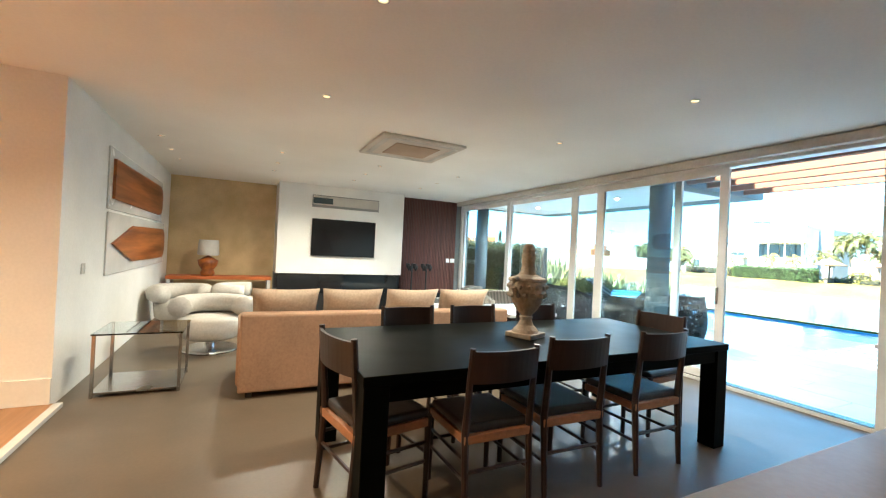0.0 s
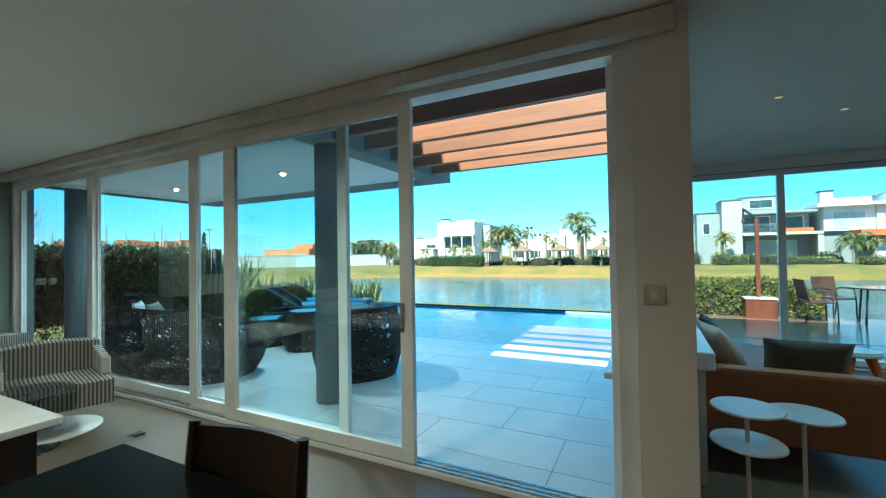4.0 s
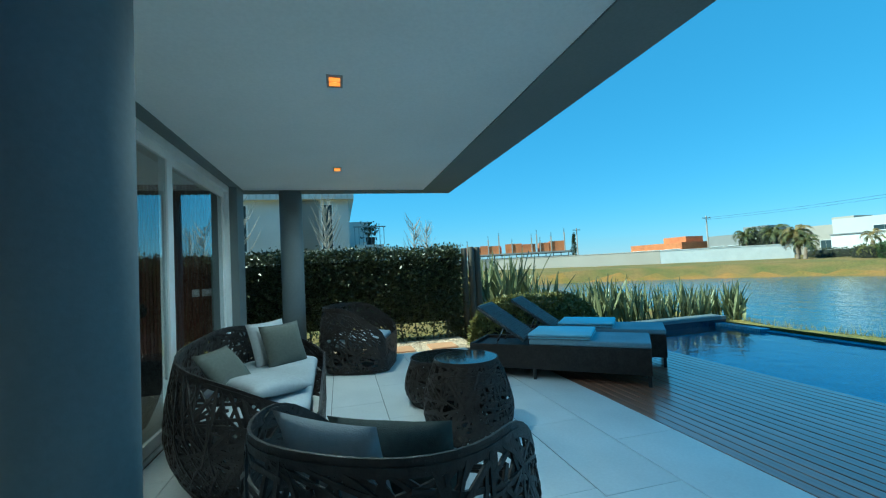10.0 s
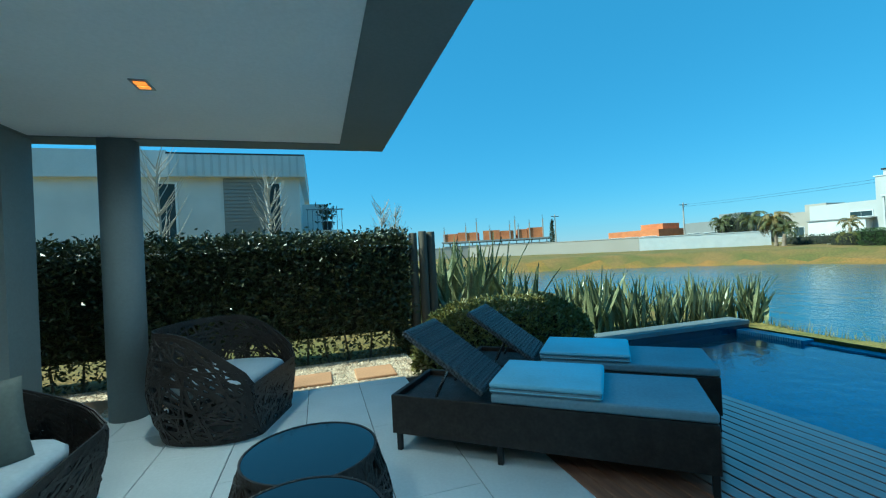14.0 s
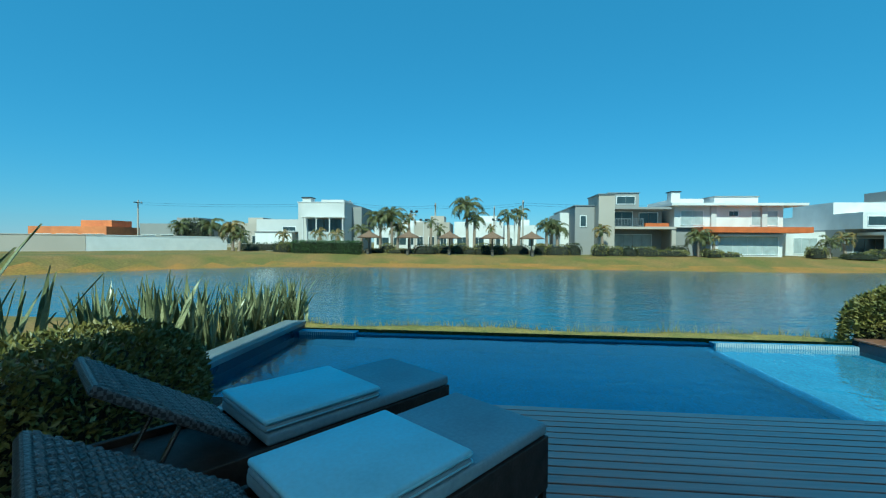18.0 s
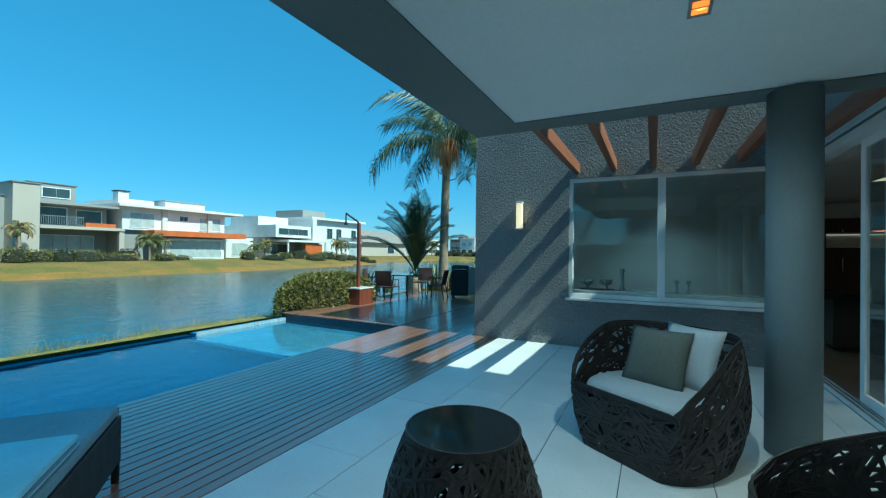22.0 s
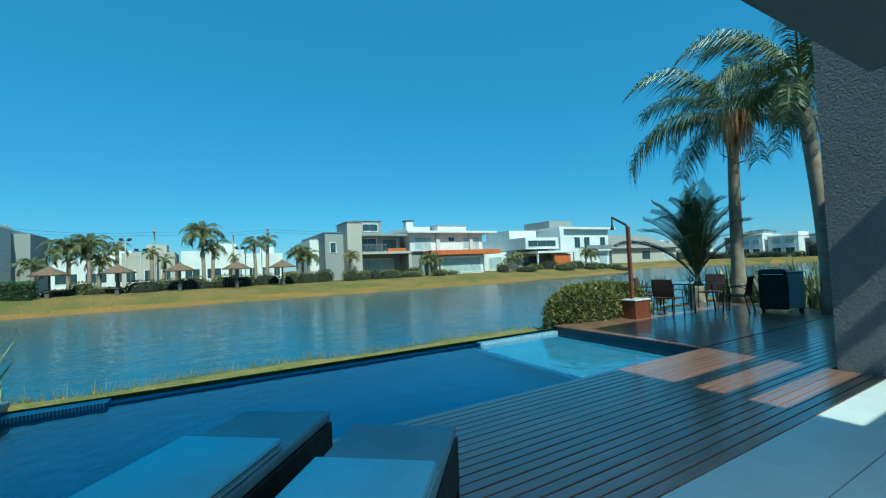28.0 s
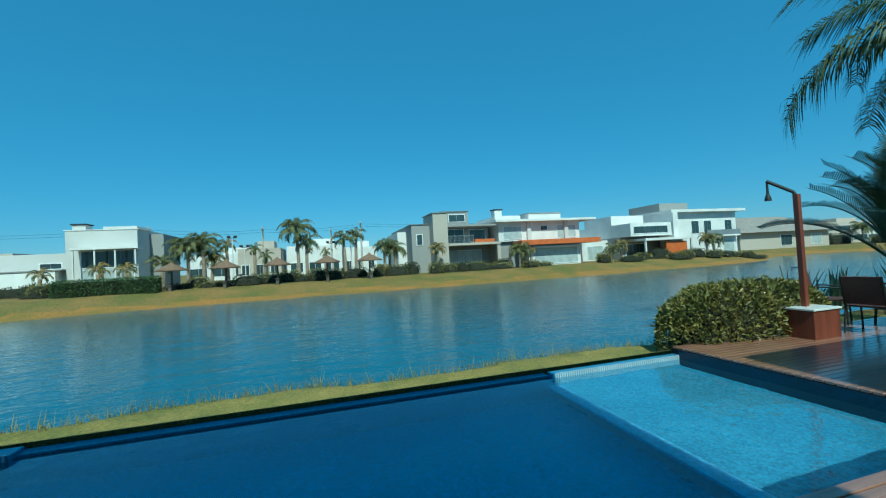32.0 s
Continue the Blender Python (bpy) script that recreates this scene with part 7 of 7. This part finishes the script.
FAR_PALMS = [
    (46.0, 16.5, 3.2, 26, 0.85, FARF, GREEN), (45.0, 15.0, 3.5, 16, 0.85, FARF, GREEN), (45.4, 14.5, 2.2, 18, 0.65, FARD, GOLD),
    (47.0, 13.5, 3.4, 12, 0.5, FARD, GOLD), (46.0, 11.0, 2.9, 10, 0.42, FARF, GREEN), (46.0, 10.2, 2.1, 10, 0.42, FARF, GREEN),
    (45.0, 7.1, 4.5, 18, 0.95, FARF, GREEN), (45.0, 6.4, 3.2, 14, 0.7, FARF, GREEN), (46.0, 4.7, 2.3, 9, 0.38, FARD, GOLD),
    (45.0, 2.85, 3.5, 12, 0.6, FARF, GREEN), (45.2, 1.85, 3.8, 12, 0.55, FARF, GREEN),
    (45.0, -0.95, 2.5, 14, 0.7, FARF, GREEN), (44.8, -2.0, 2.2, 14, 0.65, FARF, GREEN), (45.6, -1.5, 2.6, 12, 0.55, FARF, GREEN),
    (44.4, -6.3, 2.1, 16, 0.55, FARD, GOLD), (44.6, -15.5, 1.5, 18, 0.7, FARF, GREEN), (44.2, -16.6, 1.3, 10, 0.4, FARD, GOLD),
    (46.0, 33.2, 2.0, 28, 0.85, FARD, GOLD), (45.4, 32.1, 1.2, 16, 0.6, FARF, GREEN), (49.2, 29.0, 1.5, 14, 0.5, FARD, GOLD),
    (49.2, 24.6, 1.7, 14, 0.55, FARD, GOLD), (49.2, 22.6, 1.6, 14, 0.55, FARD, GOLD), (47.5, 19.0, 2.0, 14, 0.7, FARF, GREEN),
    (44.5, -28.6, 1.4, 14, 0.6, FARD, GOLD), (44.3, -27.0, 1.0, 14, 0.55, FARF, GREEN), (45.2, -43.4, 1.6, 16, 0.75, FARF, GREEN),
    (45.0, -42.0, 1.8, 12, 0.6, FARD, GOLD), (58.0, -62.0, 2.4, 14, 0.8, FARF, GREEN), (56.0, -58.0, 1.8, 18, 0.8, FARD, GOLD),
    (60.0, -100.0, 2.8, 18, 1.2, FARF, GREEN), (52.0, 40.0, 2.6, 14, 0.9, FARF, GREEN), (60.0, 50.0, 2.8, 14, 0.9, FARF, GREEN)]
for k, (x, y, hh, n, sc, meshes_, lab) in enumerate(FAR_PALMS):
    palm_tree(x, y, GZ - 0.05, hh, 0.15, n, sc, 400 + k, lab, meshes_, dry=0, lean=(0.1, 0.12 * math.sin(k * 2.3)), low=70)


def floodlight(x, y, hgt):
    t = thing("floodlight_pole", pose(x, y, GZ - 0.05), "slim grey pole with two floodlights", "floodlight", "floodlight poles")
    part("pole", lathe([(0.055, 0.0), (0.04, hgt)], 8), M_HPALE, t)
    part("cross_arm", bx(-0.03, 0.03, -0.34, 0.34, hgt, hgt + 0.05), M_BLACKM, t)
    for sy in (-0.28, 0.28):
        part("lamp_head", bx(-0.16, 0.06, sy - 0.14, sy + 0.14, hgt + 0.05, hgt + 0.24, 0.02), M_BLACKM, t)


for x, y, hh in ((45.3, 12.73, 4.3), (45.0, 11.67, 3.4), (45.6, 2.25, 4.45), (45.6, 4.17, 3.5)):
    floodlight(x, y, hh)


def shrub(x, y, rx, ry, hh, n, material, seed, label="rounded green shrub on the far shore", name="shrub", size=0.17):
    t = bush(name, x, y, rx, ry, hh, n, material, seed, label, size, ground_z(x, y))
    tagged(t, category="shrub", group="far shrubs")


ch = thing("clipped_hedge", pose(42.3, 20.95, 0.35), "long clipped bright green hedge on the far shore", "hedge", "far shrubs")
# Solid near-black core, painted as the shade within the leaves.
part("core", bx(-0.5, 0.5, -3.4, 3.4, -0.5, 1.02, 0.06), M_CORESHADE, ch, "near-black hedge core, inner shade in its colour")
rh, pts = random.Random(501), []
for k in range(5200):
    u, w = rh.uniform(-3.5, 3.5), rh.uniform(-0.2, 1.1)
    if k % 4 == 0:
        pts.append(((rh.uniform(-0.55, 0.55), u, 1.08 + 0.05 * noise.noise((u * 2, 0, 0))), (0, 0, 1)))
    elif k % 9 == 0:
        pts.append(((rh.uniform(-0.55, 0.55), rh.choice((-3.5, 3.5)), w), (0, 1, 0)))
    else:
        pts.append(((-0.58 + 0.05 * noise.noise((u * 2, w * 2, 0)), u, w), (-1, 0, 0)))
v, f = leaf_cloud([(Vector(a), b) for a, b in pts], 0.13, 502, 0.05, 0.9)
tagged(rpart("foliage", v, f, M_CLIPPED, ch, "dense clipped leaves"), kind="stuff")
rs = random.Random(77)
for k in range(46):
    y = -50 + k * 1.72 + rs.uniform(-0.7, 0.7)
    if 17 < y < 25 or -24 < y < -18:
        continue
    shrub(44.4 + rs.uniform(-0.6, 1.2), y, rs.uniform(0.6, 1.1), rs.uniform(0.7, 1.6), rs.uniform(0.4, 1.2), 420, M_BUSH if k % 3 else M_LEAF, 510 + k)
for k in range(5):
    shrub(62 + rs.uniform(0, 4), -100 + k * 8, 2.0, 3.2, rs.uniform(1.2, 2.6), 500, M_LEAF, 560 + k, size=0.32)
for k in range(13):
    shrub(22 + k * 2.7, -94 + rs.uniform(-1.5, 1.0), rs.uniform(1.0, 1.8), rs.uniform(0.8, 1.3), rs.uniform(0.8, 1.6) + (2.2 if k in (2, 3, 5) else 0), 420, M_LEAF if k % 3 else M_BUSH, 600 + k, size=0.26)
shrub(62, 49.5, 2.2, 2.6, 4.4, 1500, M_LEAF, 640, "dark leafy tree beyond the boundary wall", "dark_tree", 0.3)
for k in range(5):
    shrub(50.5 - k * 0.4, 34.5 - k * 1.0, 0.8, 0.9, 0.9, 150, M_LEAF, 580 + k)

# ---- neighbour behind the hedge ----
nb = thing("neighbour_house", pose(0, 0, 0), "white two-storey neighbour house behind the hedge", "house")
block(nb, "wall", -7.0, 1.95, 21.6, 30, -0.1, 4.72, M_HWHITE)
block(nb, "roof", -2.65, 2.2, 21.2, 30.2, 4.72, 5.56, M_HWHITE)
block(nb, "roof_edge", -2.66, 2.21, 21.19, 30.2, 5.56, 5.62, M_BLACKM)
block(nb, "upper_wall", -7.0, -2.65, 21.3, 30, 4.72, 5.7, M_HWHITE)
for k in range(17):
    block(nb, "rib", -2.6 + k * 0.28, -2.52 + k * 0.28, 21.18, 21.2, 4.76, 5.54, M_HPALE)
block(nb, "solar_panel", -2.0, -0.4, 22.5, 24.5, 5.62, 5.78, M_HGLASS)
sp = block(nb, "shutter", -0.85, 0.60, 21.52, 21.6, 2.4, 4.7, M_HGREY, "grey slatted shutter panel")
for k in range(16):
    part("slat", bx(-0.83, 0.58, 21.49, 21.52, 2.45 + k * 0.14, 2.55 + k * 0.14), M_HGREY, sp)
for a, b in ((0.68, 1.25), (-3.15, -2.45)):
    w = part("window", boxes([(a, b, 21.55, 21.62, 4.5, 4.56), (a, b, 21.55, 21.62, 2.4, 2.46), (a, a + 0.06, 21.55, 21.62, 2.46, 4.5), (b - 0.06, b, 21.55, 21.62, 2.46, 4.5)]), M_FRAME, nb)
    part("pane", bx(a + 0.06, b - 0.06, 21.575, 21.59, 2.46, 4.5), M_HGLASS, w)
block(nb, "balcony_block", 2.15, 3.6, 22.0, 29, -0.1, 2.6, M_HWHITE)
rl = part("balcony_rail", boxes([(2.15, 3.7, 21.95, 21.98, 3.45, 3.5)]), M_FRAMEDARK, nb)
for k in range(8):
    part("baluster", boxes([(2.2 + k * 0.2, 2.225 + k * 0.2, 21.955, 21.975, 2.6, 3.45)]), M_FRAMEDARK, rl)
block(nb, "parapet", 1.9, 3.1, 24, 29, 2.6, 3.95, M_HWHITE)
chr_ = thing("balcony_plant", pose(3.0, 22.6, 2.6), "dark potted plant on the neighbour's balcony", "plant")
part("pot", lathe([(0.18, 0), (0.24, 0.4)], 14), M_BLACKM, chr_)
v, f = leaf_cloud([((rs.gauss(0, 0.22), rs.gauss(0, 0.22), 0.75 + rs.gauss(0, 0.2)), (0, 0, 1)) for k in range(160)], 0.22, 9)
tagged(rpart("leaves", v, f, M_LEAF, chr_), kind="stuff")


def bare_tree(x, y, z, hh, seed, label):
    t = thing("bare_tree", pose(x, y, z), label, "tree", "bare trees")
    r = random.Random(seed)
    part("trunk", tube([(0, 0, 0), (0.05, 0.02, hh * 0.5), (0.0, 0.05, hh)], [0.07, 0.05, 0.015], 7), M_HBEIGE, t)
    bm = bmesh.new()
    for k in range(46):
        s = r.uniform(0.3, 0.98)
        a = r.uniform(0, 6.28)
        l = hh * 0.38 * (1.05 - s * 0.6)
        p = Vector((0, 0, hh * s))
        q = p + Vector((math.cos(a) * l * 0.4, math.sin(a) * l * 0.4, l * 0.55))
        e = q + Vector((math.cos(a + 0.4) * l * 0.25, math.sin(a + 0.4) * l * 0.25, l * 0.5))
        tube([p, q, e], [0.022, 0.014, 0.005], 4, bm)
    tagged(part("bare_crown", bm, M_HBEIGE, t, "thin bare branches"), kind="stuff")


bare_tree(-2.6, 20.0, -0.1, 5.0, 1, "slender bare pale tree by the neighbour house")
bare_tree(0.9, 20.2, -0.1, 4.3, 2, "slender bare pale tree by the neighbour house")
bare_tree(6.5, 30.0, -0.1, 4.6, 3, "wide bare tree beyond the hedge")
bare_tree(7.6, 31.0, -0.1, 4.3, 4, "wide bare tree beyond the hedge")


# ---- floor pieces ----
def piece_mesh(name, w, l, h, material, bev=0.003):
    bm = bx(-w / 2, w / 2, -l / 2, l / 2, -h, 0.0, bev, 1)
    me = bpy.data.meshes.new(name)
    bm.to_mesh(me)
    bm.free()
    me.materials.append(material)
    return me


terrace = bpy.data.objects["terrace_slab"]
TL = 1.10
meshes = {}
cols = [(0.005, 0.267), (0.27, 0.80), (0.803, 1.33), (1.333, 1.86), (1.863, 2.395), (2.398, 2.927), (2.93, 3.46), (3.463, 3.998)]
for c, (a, b) in enumerate(cols):
    y = 0.252 - ((0.69, 0.69, 0.15, 0.69, 0.1, 0.64, 0.73, 0.1)[c] % TL)
    end = 8.498 if c < 7 else 8.078
    while y < end:
        p, q = max(y, 0.255), min(y + TL, end)
        if q - p > 0.03:
            key = (round(b - a, 3), round(q - p, 3))
            if key not in meshes:
                meshes[key] = piece_mesh("terrace_tile", b - a - 0.004, q - p - 0.004, 0.011, M_TILE, 0.0015)
            ob = new("tile", meshes[key])
            ob.parent = terrace
            ob.location = ((a + b) / 2, (p + q) / 2, rng.uniform(-0.0006, 0.0006))
        y += TL
deck = bpy.data.objects["deck_base"]
bw, gap = 0.088, 0.009
x = 4.004
while x + bw < 6.06:
    for p, q in ((-6.38, 0.092), (0.096, 8.078)):
        if x < 4.44:
            if q < 0.2:
                continue
            p = max(p, 0.256)
        key = ("b", round(q - p, 2))
        if key not in meshes:
            meshes[key] = piece_mesh("deck_plank", bw, q - p - 0.003, 0.03, M_DECK, 0.004)
        ob = new("plank", meshes[key])
        ob.parent = deck
        ob.location = (x + bw / 2, (p + q) / 2, rng.uniform(-0.0015, 0.0005))
    x += bw + gap
x = 6.075
while x + bw < 9.3:
    for p, q in ((-6.38, 0.09),):
        key = ("b", round(q - p, 2))
        if key not in meshes:
            meshes[key] = piece_mesh("deck_plank", bw, q - p - 0.003, 0.03, M_DECK, 0.004)
        ob = new("plank", meshes[key])
        ob.parent = deck
        ob.location = (x + bw / 2, (p + q) / 2, rng.uniform(-0.0015, 0.0005))
    x += bw + gap
